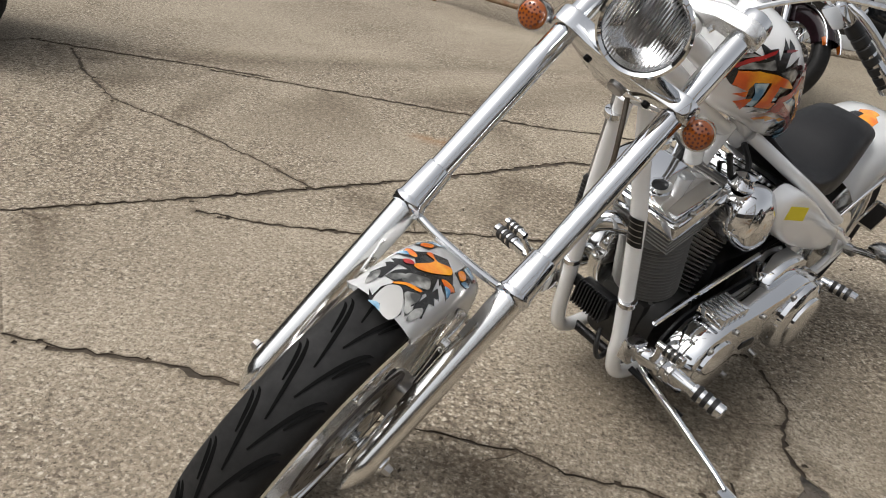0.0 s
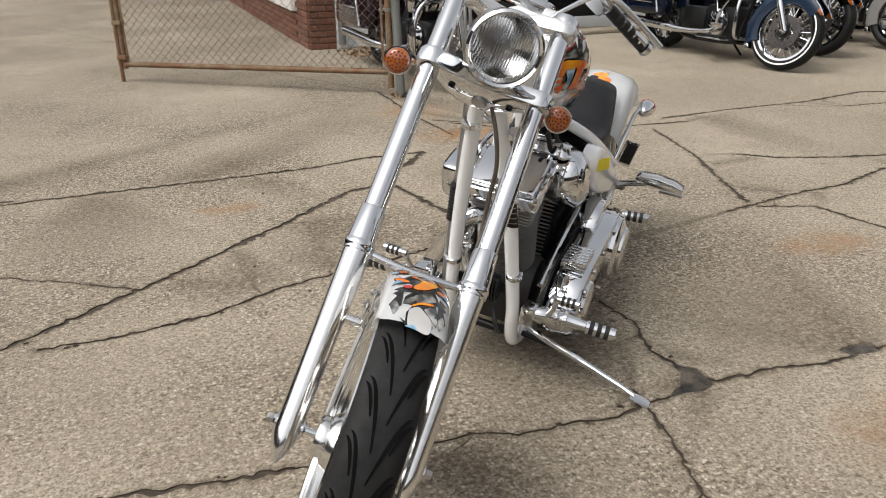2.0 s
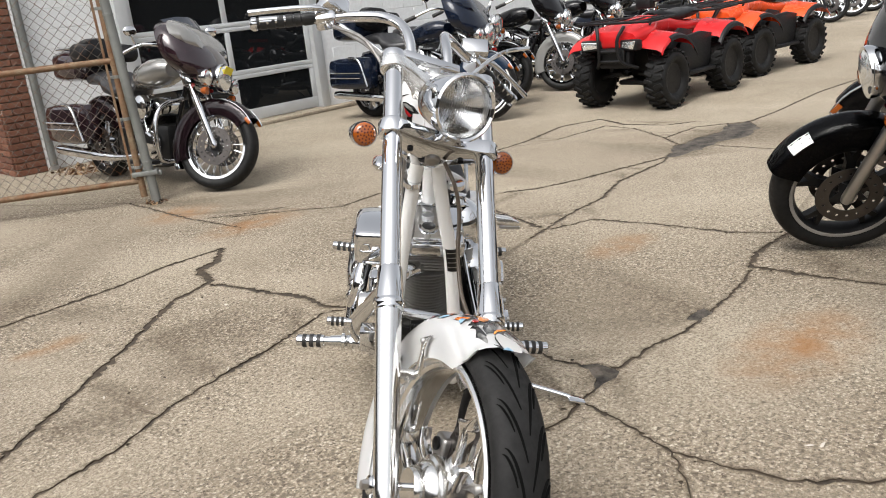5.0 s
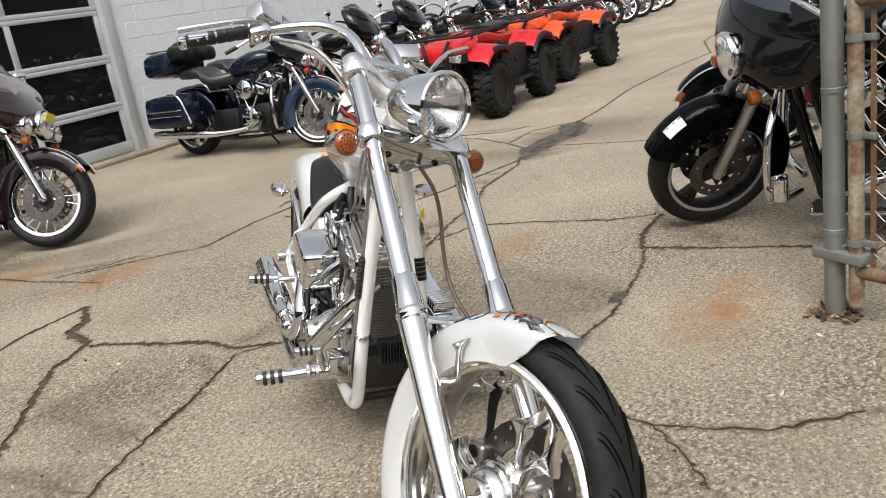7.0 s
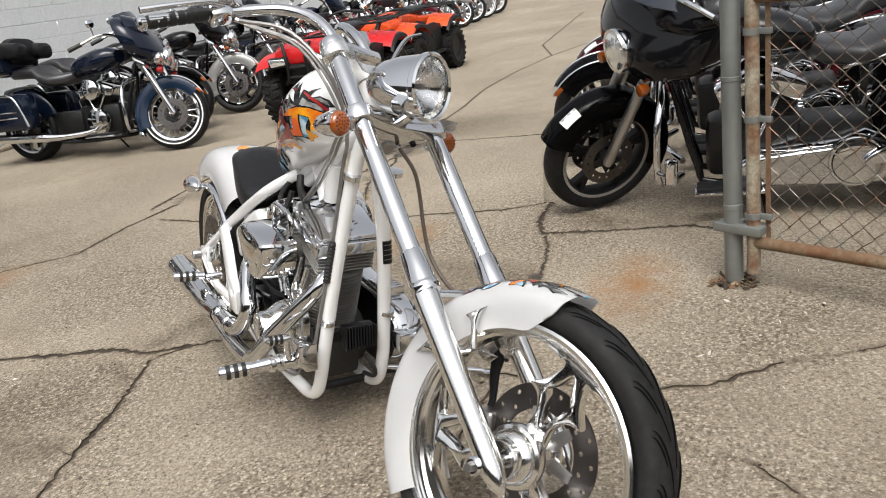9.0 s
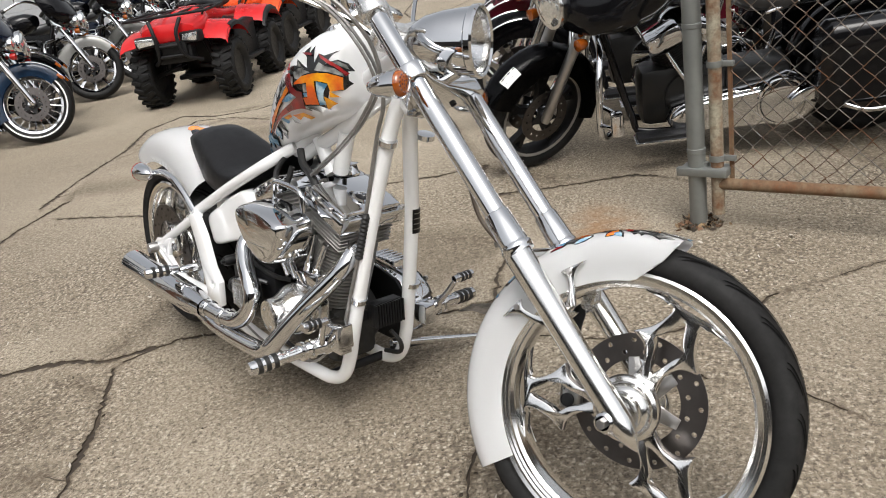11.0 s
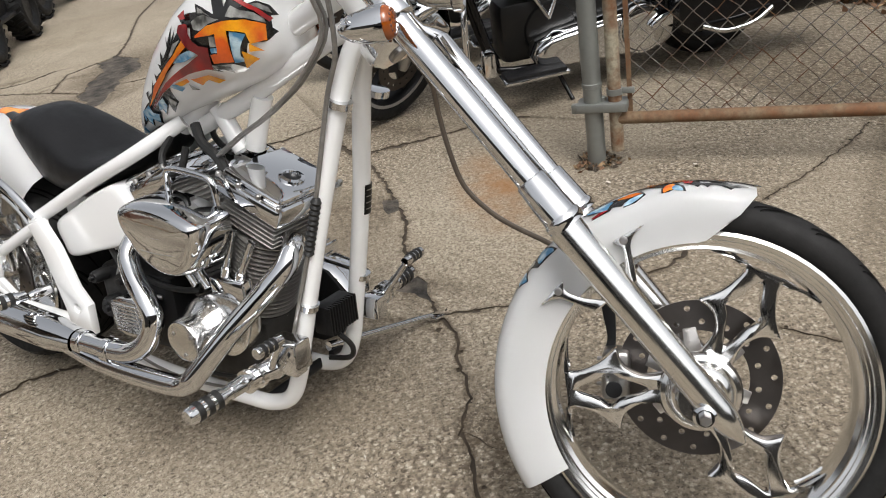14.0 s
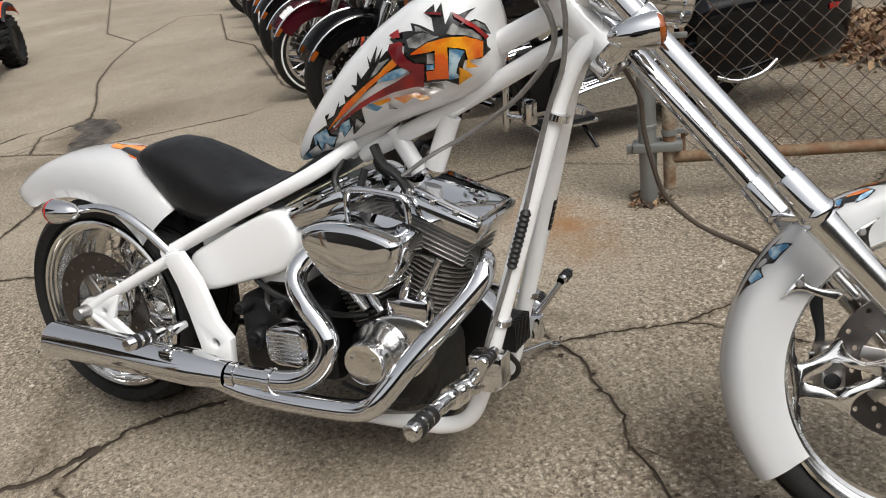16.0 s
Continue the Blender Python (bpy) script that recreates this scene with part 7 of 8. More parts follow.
        part("back_pad", loft_x([(-0.72, 1.06, 0.14, 0.06), (-0.76, 1.08, 0.20, 0.13), (-0.84, 1.09, 0.20, 0.13), (-0.88, 1.08, 0.14, 0.08)], 20, 2.8), VINYL, tp)
        part("tail_strip", box(-0.004, 0.004, -0.15, 0.15, -0.02, 0.02), REDLENS, tp, m=at(-1.262, 0, 0.93))
        part("rack", tube([(-0.90, 0.20, 1.135), (-1.20, 0.20, 1.13), (-1.20, -0.20, 1.13), (-0.90, -0.20, 1.135)], 0.008, 8), CHROME, tp)
    if guard:
        part("frame_guard", tube([(-0.50, 0.22, 0.40), (-0.55, 0.42, 0.38), (-0.62, 0.44, 0.36)], 0.012, 8), CHROME, b)
    return b


def stand(fx, fy, az, s=1.05):
    """The pose of a parked cruiser from where its front wheel touches the ground."""
    d = Vector((math.cos(radians(az)), math.sin(radians(az)), 0))
    p = Vector((fx, fy, 0)) - d * (0.83 * s)
    return at(p.x, p.y, 0) @ spin(az, "Z") @ Matrix.Diagonal((s, s, s, 1))


PLUM = plain("dark_plum_paint", (0.022, 0.010, 0.014), 0.14, 0.2, 0.9, var=0.08, scale=8, bump=0.0)
cruiser("touring_motorcycle", "silver and dark plum touring motorcycle with batwing fairing", stand(1.90, 6.42, -82), PLUM, PLUM, "laced", True, True, True, 28, two_tone=SILVERPAINT, tag=True)
blue_bike = cruiser("touring_motorcycle", "dark blue touring motorcycle with black tour pack", stand(5.10, 6.50, -84.5), NAVY, BLUEPAINT, "white", True, True, True, 18)
silver_bike = cruiser("cruiser_motorcycle", "black cruiser motorcycle with silver front fender", stand(7.15, 7.12, -84), BLACKPAINT, SILVERPAINT, "nine", True, False, True, 16)
black_bike = cruiser("touring_motorcycle", "black touring motorcycle with fairing and paper sticker", stand(2.72, 1.785, 94, 1.0), BLACKPAINT, BLACKPAINT, "cast", True, False, True, 36, fork=STEEL, sticker=True)
maroon_bike = cruiser("touring_motorcycle", "maroon touring motorcycle with paper sticker on fender", stand(4.95, 2.02, 92), MAROON, MAROON, "white", True, False, True, 10, sticker=True)
dark_bike = cruiser("cruiser_motorcycle", "black cruiser motorcycle with chrome fork", stand(3.75, 1.92, 92), BLACKPAINT, BLACKPAINT, "nine", False, False, True, 10)
for k, (src, x, y, az) in enumerate(((dark_bike, 6.05, 7.15, -84), (silver_bike, 8.3, 7.2, -84), (dark_bike, 9.5, 7.25, -84), (blue_bike, 10.8, 7.35, -83), (dark_bike, 12.1, 7.4, -84), (silver_bike, 13.4, 7.5, -84), (maroon_bike, 14.7, 7.5, -83), (dark_bike, 16.0, 7.6, -84), (silver_bike, 17.3, 7.7, -84), (dark_bike, 18.6, 7.8, -84), (blue_bike, 19.9, 7.9, -84), (dark_bike, 21.2, 8.0, -84),
                                     (dark_bike, 6.1, 2.0, 92), (maroon_bike, 7.25, 2.0, 92), (dark_bike, 8.4, 2.0, 92), (black_bike, 9.6, 2.1, 92), (dark_bike, 10.8, 2.15, 92), (maroon_bike, 12.0, 2.2, 92))):
    copy_thing(src, stand(x, y, az, 1.0) @ spin(-6, "X"))


# ---- quad bikes ----
def quad(name, label, m, paint):
    q = thing(name, label, "quad bike", m, "parked quad bikes")
    blocks = {s: finish("tread_block", box(-0.022, 0.022, min(s * 0.012, s * 0.105), max(s * 0.012, s * 0.105), -0.012, 0.014, 0.004, None, 1), BLACKTYRE) for s in (-1, 1)}
    for x in (0.62, -0.62):
        for s in (-1, 1):
            W = at(x, s * 0.43, 0.30)
            R, r, w = 0.30, 0.155, 0.22
            t = part("wheel", lathe([(r, -w * 0.3), (r + 0.004, -w * 0.32), (r - 0.02, -w * 0.28), (0.06, -0.02), (0.05, 0.02), (r - 0.02, w * 0.28), (r + 0.004, w * 0.32), (r, w * 0.3)], 32, axis="y"), DARKMETAL, q, m=W)
            part("tyre", tyre_mesh(R - 0.012, r, w, 40), BLACKTYRE, t, "knobbly black tyre", W)
            for side in (-1, 1):
                for k in range(22):
                    o = new("tread_block", blocks[side])
                    o.parent, o.matrix_local = t, W @ spin(360 * k / 22 + side * 4) @ at(0, 0, R - 0.016) @ spin(side * 22, "Z")
            for k in range(4):
                a = 2 * math.pi * k / 4
                part("wheel_nut", lathe([(0.008, 0), (0.008, s * 0.012), (0.0, s * 0.013)], 6, axis="y", caps=False), STEEL, t, m=W @ at(0.045 * math.cos(a), s * 0.03, 0.045 * math.sin(a)))
            part("axle", tube([(x, s * 0.40, 0.30), (x, s * 0.10, 0.36)], 0.024, 10), BLACKPLASTIC, q)
            part("shock", tube([(x - 0.04, s * 0.26, 0.34), (x - 0.06, s * 0.17, 0.66)], 0.03, 12), DARKMETAL, q)
            # fender over the wheel
            rows = []
            for i in range(13):
                a = radians(34 + 112 * i / 12)
                rows.append([(0.37 * math.cos(a) * 1.02, s * yy, 0.31 * math.sin(a) + dz) for yy, dz in ((-0.22, 0.13), (-0.08, 0.105), (0.06, 0.085), (0.115, 0.06), (0.125, 0.03))])
            fl = part("fender", sheet(rows, 0.006), paint, q, m=at(x, s * 0.43, 0.36))
            part("fender_flare", sheet([[(0.41 * math.cos(a), s * yy, 0.35 * math.sin(a) + dz) for yy, dz in ((0.100, 0.040), (0.128, 0.022), (0.133, -0.012))] for a in (radians((70 if x > 0 else 30) + 86 * i / 12) for i in range(13))], 0.006), BLACKPLASTIC, fl, m=at(x, s * 0.43, 0.355))
    part("body", loft_x([(0.97, 0.715, 0.12, 0.05), (0.95, 0.725, 0.27, 0.085), (0.84, 0.745, 0.33, 0.105), (0.60, 0.775, 0.30, 0.11), (0.36, 0.80, 0.18, 0.12), (0.10, 0.80, 0.15, 0.10), (-0.30, 0.74, 0.15, 0.08), (-0.80, 0.70, 0.22, 0.08), (-0.90, 0.69, 0.16, 0.05)], 24, 3.0), paint, q)
    part("seat", loft_x([(0.22, 0.90, 0.06, 0.03), (0.15, 0.90, 0.12, 0.05), (-0.10, 0.86, 0.15, 0.06), (-0.45, 0.88, 0.16, 0.06), (-0.62, 0.88, 0.12, 0.04)], 20, 2.8), VINYL, q)
    part("engine", box(-0.35, 0.35, -0.18, 0.18, 0.26, 0.66, 0.05), BLACKPLASTIC, q)
    part("skid_plate", box(-0.55, 0.55, -0.20, 0.20, 0.22, 0.27, 0.02), BLACKPLASTIC, q)
    for s in (-1, 1):
        part("footwell", box(-0.30, 0.30, -0.13, 0.13, -0.02, 0.02, 0.012), BLACKPLASTIC, q, m=at(0.0, s * 0.36, 0.30))
        part("side_panel", plate([(-0.30, -0.20), (0.28, -0.22), (0.22, 0.12), (0.05, 0.20), (-0.20, 0.16)], 0.03, bevel=0.008), BLACKPLASTIC, q, m=at(0, s * 0.24, 0.55))
        hl = part("headlight", box(-0.05, 0.05, -0.115, 0.115, -0.075, 0.03, 0.02), BLACKPLASTIC, q, "black headlight surround", at(0.955, s * 0.225, 0.70) @ spin(s * -16, "Z"))
        part("lens", plate([(-0.09, -0.03), (0.075, -0.045), (0.10, 0.035), (-0.07, 0.028)], 0.02, bevel=0.006), LAMPGLASS, hl, "clear headlight lens", at(1.006, s * 0.222, 0.683) @ spin(s * -16, "Z") @ spin(90, "Z") @ Matrix.Diagonal((s, 1, 1, 1)))
        part("mudguard", plate([(0.36, 0.60), (0.30, 0.36), (0.22, 0.27), (-0.22, 0.27), (-0.30, 0.40), (-0.34, 0.66), (-0.10, 0.70), (0.20, 0.68)], 0.05, bevel=0.015), BLACKPLASTIC, q, "black plastic footwell guard", at(0.0, s * 0.40, 0.0))
        part("handlebar", tube([(0.30, 0, 1.02), (0.27, s * 0.14, 1.06), (0.22, s * 0.26, 1.08), (0.12, s * 0.40, 1.05)], 0.013, 10, steps=3), DARKMETAL, q)
        part("grip", tube([(0.17, s * 0.33, 1.067), (0.10, s * 0.42, 1.045)], 0.02, 10), SOFTRUBBER, q)
    part("dash", box(-0.06, 0.06, -0.09, 0.09, -0.05, 0.06, 0.02), BLACKPLASTIC, q, m=at(0.30, 0, 1.03))
    bp = part("bumper", tube([(0.86, -0.24, 0.44), (0.99, -0.13, 0.52), (1.03, -0.11, 0.72), (0.97, -0.16, 0.86)], 0.018, 10, steps=3), BLACKPLASTIC, q)
    part("bumper_bar", tube([(0.86, 0.24, 0.44), (0.99, 0.13, 0.52), (1.03, 0.11, 0.72), (0.97, 0.16, 0.86)], 0.018, 10, steps=3), BLACKPLASTIC, bp)
    for z, x in ((0.52, 0.99), (0.62, 1.01)):
        part("bumper_bar", tube([(x, -0.12, z), (x + 0.01, 0, z), (x, 0.12, z)], 0.016, 10), BLACKPLASTIC, bp)
    part("front_panel", box(-0.06, 0.06, -0.19, 0.19, -0.12, 0.06, 0.03), BLACKPLASTIC, q, m=at(0.88, 0, 0.56))
    part("grille", box(-0.02, 0.02, -0.16, 0.16, -0.07, 0.07, 0.015), DARKMETAL, q, m=at(0.965, 0, 0.58))
    for x0, x1 in ((0.42, 0.94), (-0.98, -0.42)):
        rk = part("rack", tube([(x0, -0.40, 0.90), (x1, -0.42, 0.89), (x1, 0.42, 0.89), (x0, 0.40, 0.90), (x0, -0.40, 0.90)], 0.013, 8), BLACKPLASTIC, q, "black tube rack")
        for k in range(4):
            y = -0.27 + 0.18 * k
            part("rack_bar", tube([(x0, y, 0.90), (x1, y, 0.89)], 0.010, 8), BLACKPLASTIC, rk)
        for s in (-1, 1):
            part("rack_leg", tube([((x0 + x1) / 2, s * 0.30, 0.89), ((x0 + x1) / 2, s * 0.24, 0.78)], 0.011, 8), BLACKPLASTIC, rk)
    return q


quad("quad_bike", "red four-wheel quad bike with black racks", at(6.80, 5.44, 0) @ spin(183, "Z"), REDPLASTIC)
quad("quad_bike", "orange-red four-wheel quad bike with black racks", at(9.15, 5.62, 0) @ spin(177, "Z"), ORANGEPLASTIC)


# ---- gates ----
def rusty(name, base, amount, metal=0.15, rough=0.75):
    n = Nodes(name)
    f = n.noise(9, 6)
    c = n.mix(n.ramp(f, (0.5 - amount * 0.4, 0.0), (0.62, 1.0)), base, (0.165, 0.075, 0.033))
    c = n.mix(n.ramp(n.noise(60, 3), (0.35, 0.5), (0.6, 0.0)), c, (0.10, 0.06, 0.035))
    n.set(Base_Color=c, Roughness=rough, Metallic=metal, Normal=n.bump(n.noise(90, 4), 0.3, 0.001))
    return n.mat


RUSTPIPE = rusty("rusted_pipe", (0.21, 0.155, 0.095), 0.35)
OLDZINC = rusty("stained_zinc_pipe", (0.36, 0.33, 0.25), 0.22)
WIRE = rusty("weathered_wire", (0.215, 0.205, 0.185), 0.08, 0.85, 0.38)


def chain_link(length, z0, z1, pitch=0.076):
    """Zigzag wires, woven: each bends to and fro past its neighbour."""
    bm = bmesh.new()
    n = int(length / (pitch * 0.5))
    steps = int((z1 - z0) / (pitch * 0.5))
    half = length / n * 0.53
    rng = random.Random(8)
    for k in range(n):
        x = (k + 0.5) * length / n
        pts = []
        for i in range(steps + 1):
            side = 1 if (i + k) % 2 else -1
            pts.append((x + side * half * rng.uniform(0.9, 1.08), 0.0035 * side + rng.uniform(-0.002, 0.002), z0 + (z1 - z0) * (i + rng.uniform(-0.10, 0.10)) / steps))
        tube(pts, 0.0027, 5, bm, caps=False)
    return bm


def tilted(x, y, deg):
    """A lean about the foot of a post."""
    return at(x, y, 0) @ Matrix.Rotation(radians(deg), 4, Vector((0.385, 0.92, 0))) @ at(-x, -y, 0)


def gate(label, post, far, leg, right=False, lean=0.0):
    p, f = Vector((*post, 0)), Vector((*far, 0))
    d = (f - p)
    length = d.length
    m = tilted(*post, lean) @ at(*p) @ spin(math.degrees(math.atan2(d.y, d.x)), "Z")
    g = thing("chain_link_gate", label, "gate", m)
    start = 0.085
    up = part("end_pipe", tube([(start, 0, 0.06), (start, 0, 2.15)], 0.026, 16), OLDZINC if right else RUSTPIPE, g, "stained upright gate pipe")
    end = part("far_pipe", tube([(length, 0, 0.15), (length, 0, 2.15)], 0.024, 14), RUSTPIPE, g)
    for z, r in ((0.19, 0.024), (1.12, 0.024), (2.13, 0.024)):
        part("rail", tube([(start, 0, z), (length, 0, z)], r, 14), RUSTPIPE, g, "rusted gate rail")
    part("mesh", chain_link(length - start - 0.10, 0.19, 2.12), WIRE, g, "chain-link wire mesh", at(start + 0.06, 0.012, 0))
    tagged(g.children[-1], kind="stuff")
    part("tension_bar", box(-0.009, 0.009, -0.003, 0.003, 0.20, 2.12), RUSTPIPE, g, m=at(start + 0.055, 0.012, 0))
    part("tension_bar", box(-0.009, 0.009, -0.003, 0.003, 0.20, 2.12), RUSTPIPE, g, m=at(length - 0.045, 0.012, 0))
    for z in (0.30, 0.68, 1.0, 1.5, 1.9):
        part("band", lathe([(0.027, -0.012), (0.031, -0.012), (0.031, 0.012), (0.027, 0.012)], 16), GALV, up, m=at(start, 0, z))
        part("band_bolt", box(0.02, 0.075, -0.006, 0.012, -0.011, 0.011, 0.003), GALV, up, m=at(start, 0, z))
    for z in (0.245, 1.75):
        part("hinge", box(-0.06, 0.135, -0.045, 0.045, -0.018, 0.018, 0.006), GALV, g, "galvanised hinge clamp", at(0.0, 0, z))
        part("hinge_bolt", lathe([(0.013, 0), (0.013, 0.016), (0.008, 0.018)], 6), GALV, g, m=at(0.04, 0.0, z + 0.018))
        part("hinge_bolt", box(-0.085, -0.055, -0.012, 0.012, -0.03, 0.008, 0.004), GALV, g, m=at(0.0, 0, z))
    if leg:
        part("drop_rod", tube([(length + 0.03, 0.02, 0.0), (length + 0.03, 0.02, 1.3)], 0.018, 12), RUSTPIPE, g)
        for z in (0.25, 0.55):
            part("drop_guide", box(-0.04, 0.05, -0.025, 0.04, -0.02, 0.02, 0.005), RUSTPIPE, g, m=at(length, 0, z))
    return g


def gate_post(x, y, label, lean=0.0):
    bm = lathe([(0.036, -0.02), (0.036, 2.3)], 24)
    g = solid("gate_post", bm, GALV, label, "post", tilted(x, y, lean) @ at(x, y, 0))
    for z in (0.33, 0.83, 1.45):
        part("seam", lathe([(0.036, -0.01), (0.0385, -0.008), (0.0385, 0.008), (0.036, 0.01)], 24), GALV, g, m=at(0, 0, z))
    part("cap", blob(0.04, 0.04, 0.03), GALV, g, m=at(0, 0, 2.3))
    return g


gate_post(1.690, 1.092, "grey galvanised gate post set in cracked concrete")
gate_post(1.385, 6.540, "leaning grey galvanised gate post beside the touring motorcycle", -2.6)
gate("open chain-link gate with rusted rails and stained pipe", (1.690, 1.092), (0.50, -1.18), False, True)
gate("open rusty chain-link gate with a drop rod", (1.385, 6.540), (-0.77, 7.95), True, False, -0.8)


def litter(name, label, x, y, rx, ry, count, size, mats, rng, h=0.03, category="leaves"):
    bm = bmesh.new()
    for _ in range(count):
        a = rng.uniform(0, 6.283)
        q = math.sqrt(rng.random()) * (0.82 + 0.16 * math.sin(3 * a + x) + 0.10 * math.sin(7 * a + y)) * (1.0 if rng.random() < 0.85 else rng.uniform(1.0, 1.35))
        px, py = x + rx * q * math.cos(a), y + ry * q * math.sin(a)
        s = size * rng.uniform(0.5, 1.4)
        m = at(px, py, rng.random() ** 2 * h * max(0, 1 - q * 0.7) + 0.004) @ Euler((rng.uniform(-1, 1), rng.uniform(-1, 1), rng.uniform(0, 6.28))).to_matrix().to_4x4()
        vs = [bm.verts.new(m @ Vector(p)) for p in ((-s, 0, 0), (-0.2 * s, -0.45 * s, 0.1 * s), (s, 0, 0.05 * s), (0.1 * s, 0.5 * s, -0.08 * s))]
        f = bm.faces.new(vs)
        f.material_index = rng.randrange(len(mats))
    return solid(name, bm, mats, label, category, kind="stuff", sharp=180)


LEAFA = plain("dead_leaf_brown", (0.16, 0.085, 0.045), 0.8, var=0.3, scale=40, bump=0.2)
LEAFB = plain("dead_leaf_tan", (0.30, 0.20, 0.11), 0.8, var=0.3, scale=40, bump=0.2)
GRASS = plain("dry_grass", (0.12, 0.13, 0.05), 0.8, var=0.3, scale=40, bump=0.2)
SILLSTONE = plain("pale_stone_chip", (0.52, 0.48, 0.42), 0.8, var=0.2, scale=60, bump=0.2)
RL = random.Random(3)
litter("dead_leaves", "heap of dry brown leaves beyond the gate", 3.1, -1.6, 1.1, 0.75, 5200, 0.035, [LEAFA, LEAFB, LEAFA], RL, 0.16)
litter("rubble", "loose broken concrete and leaves round the post foot", 1.70, 1.085, 0.11, 0.10, 260, 0.017, [LEAFA, DIRT, LEAFB, CONCRETE], RL, 0.02, "rubble")
litter("rubble", "loose broken concrete round the gate post foot", 1.385, 6.54, 0.10, 0.10, 160, 0.018, [LEAFA, DIRT, LEAFB], RL, 0.02, "rubble")
litter("loose_chips", "loose chips of concrete on the yard", 1.2, 0.45, 1.1, 0.9, 70, 0.012, [CONCRETE, SILLSTONE, CONCRETE], RL, 0.006, "rubble")
litter("loose_chips", "loose chips of concrete along the cracks", 0.6, 3.2, 1.6, 1.6, 110, 0.008, [CONCRETE, DIRT, SILLSTONE], RL, 0.005, "rubble")
litter("dead_leaves", "dry leaves drifted along the wall foot", 1.75, 8.9, 0.5, 0.35, 300, 0.03, [LEAFA, LEAFB], RL, 0.03)
litter("dry_grass", "patch of dry grass behind the yard", 4.2, -3.6, 1.8, 1.2, 3000, 0.05, [GRASS, GRASS, LEAFB], RL, 0.12, "grass")


# ---- the shop building ----
def wall_paint():
    n = Nodes("white_painted_block")
    a = n.noise(1.3, 4)
    c = n.mix(n.ramp(a, (0.35, 0.0), (0.7, 1.0)), (0.74, 0.755, 0.76), (0.82, 0.835, 0.84))
    c = n.mix(n.ramp(n.noise(24, 4), (0.42, 0.3), (0.6, 0.0)), c, (0.62, 0.62, 0.61))
    n.set(Base_Color=c, Roughness=0.6, Normal=n.bump(n.noise(120, 3), 0.4, 0.002))
    return n.mat


def brick_mat():
    n = Nodes("red_brick")
    r = n.add("ShaderNodeObjectInfo").outputs["Random"]
    c = n.ramp(r, (0.0, (0.125, 0.046, 0.026)), (0.5, (0.175, 0.068, 0.037)), (1.0, (0.225, 0.095, 0.054)))
    c = n.mix(n.ramp(n.noise(40, 4), (0.4, 0.5), (0.65, 0.0)), c, (0.085, 0.038, 0.026))
    n.set(Base_Color=c, Roughness=0.85, Normal=n.bump(n.noise(80, 4), 0.4, 0.002))
    return n.mat


BLOCKPAINT, BRICK = wall_paint(), brick_mat()
MORTAR = plain("grey_mortar", (0.20, 0.175, 0.145), 0.9, var=0.15, scale=40, bump=0.3)
FRAMEALU = plain("aluminium_door_frame", (0.56, 0.58, 0.59), 0.35, 0.25, var=0.08, scale=10, bump=0.03)
# near-black: the darkness of unlit rooms put into colour; also used on the roof
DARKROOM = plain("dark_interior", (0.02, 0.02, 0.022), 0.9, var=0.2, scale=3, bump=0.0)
SILL = plain("white_stone_sill", (0.66, 0.65, 0.62), 0.7, var=0.1, scale=12, bump=0.2)
# opaque pane; the unlit inside is put into its near-black colour
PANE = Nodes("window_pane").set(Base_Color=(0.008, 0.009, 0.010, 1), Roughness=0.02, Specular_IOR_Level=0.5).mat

# the front wall runs from (1.2, 9.3) along WALL's x axis
WALL = at(1.20, 9.30, 0) @ spin(math.degrees(math.atan2(0.30, 4.05)), "Z")


def front_wall():
    w = thing("wall_front", "white painted concrete block wall of the shop", "wall", WALL, kind="structure")
    # backing, butted round the door opening (door from 1.28 to 4.0 m along the wall)
    for x0, x1, z0, z1 in ((0.0, 1.28, 0, 4.2), (4.02, 24.0, 0, 4.2), (1.28, 4.02, 3.05, 4.2)):
        part("wall_core", box(x0, x1, 0.012, 0.25, z0, z1), BLOCKPAINT, w, "painted block wall core")
    me = finish("block", box(-0.1965, 0.1965, 0.0, 0.02, -0.0965, 0.0965, 0.004, seg=1), BLOCKPAINT)
    for row in range(12):
        z = 0.10 + 0.2 * row
        x = 0.2 + (0.2 if row % 2 else 0.0)
        while x < 13.0:
            if not (1.28 - 0.19 < x < 4.02 + 0.19):
                b = new("block", me)
                b.parent = w
                b.location = (x, 0.007, z)
            x += 0.4
    part("wall_face", box(12.9, 24.0, -0.002, 0.012, 0, 2.4), BLOCKPAINT, w)
    part("wall_face", box(0.0, 1.28, -0.002, 0.012, 2.4, 4.2), BLOCKPAINT, w)
    part("wall_face", box(1.28, 24.0, -0.002, 0.012, 3.05, 4.2), BLOCKPAINT, w)
    part("kerb", box(0.9, 24.0, -0.16, 0.0, 0.0, 0.05, 0.012), CONCRETE, w, "low concrete kerb")


front_wall()


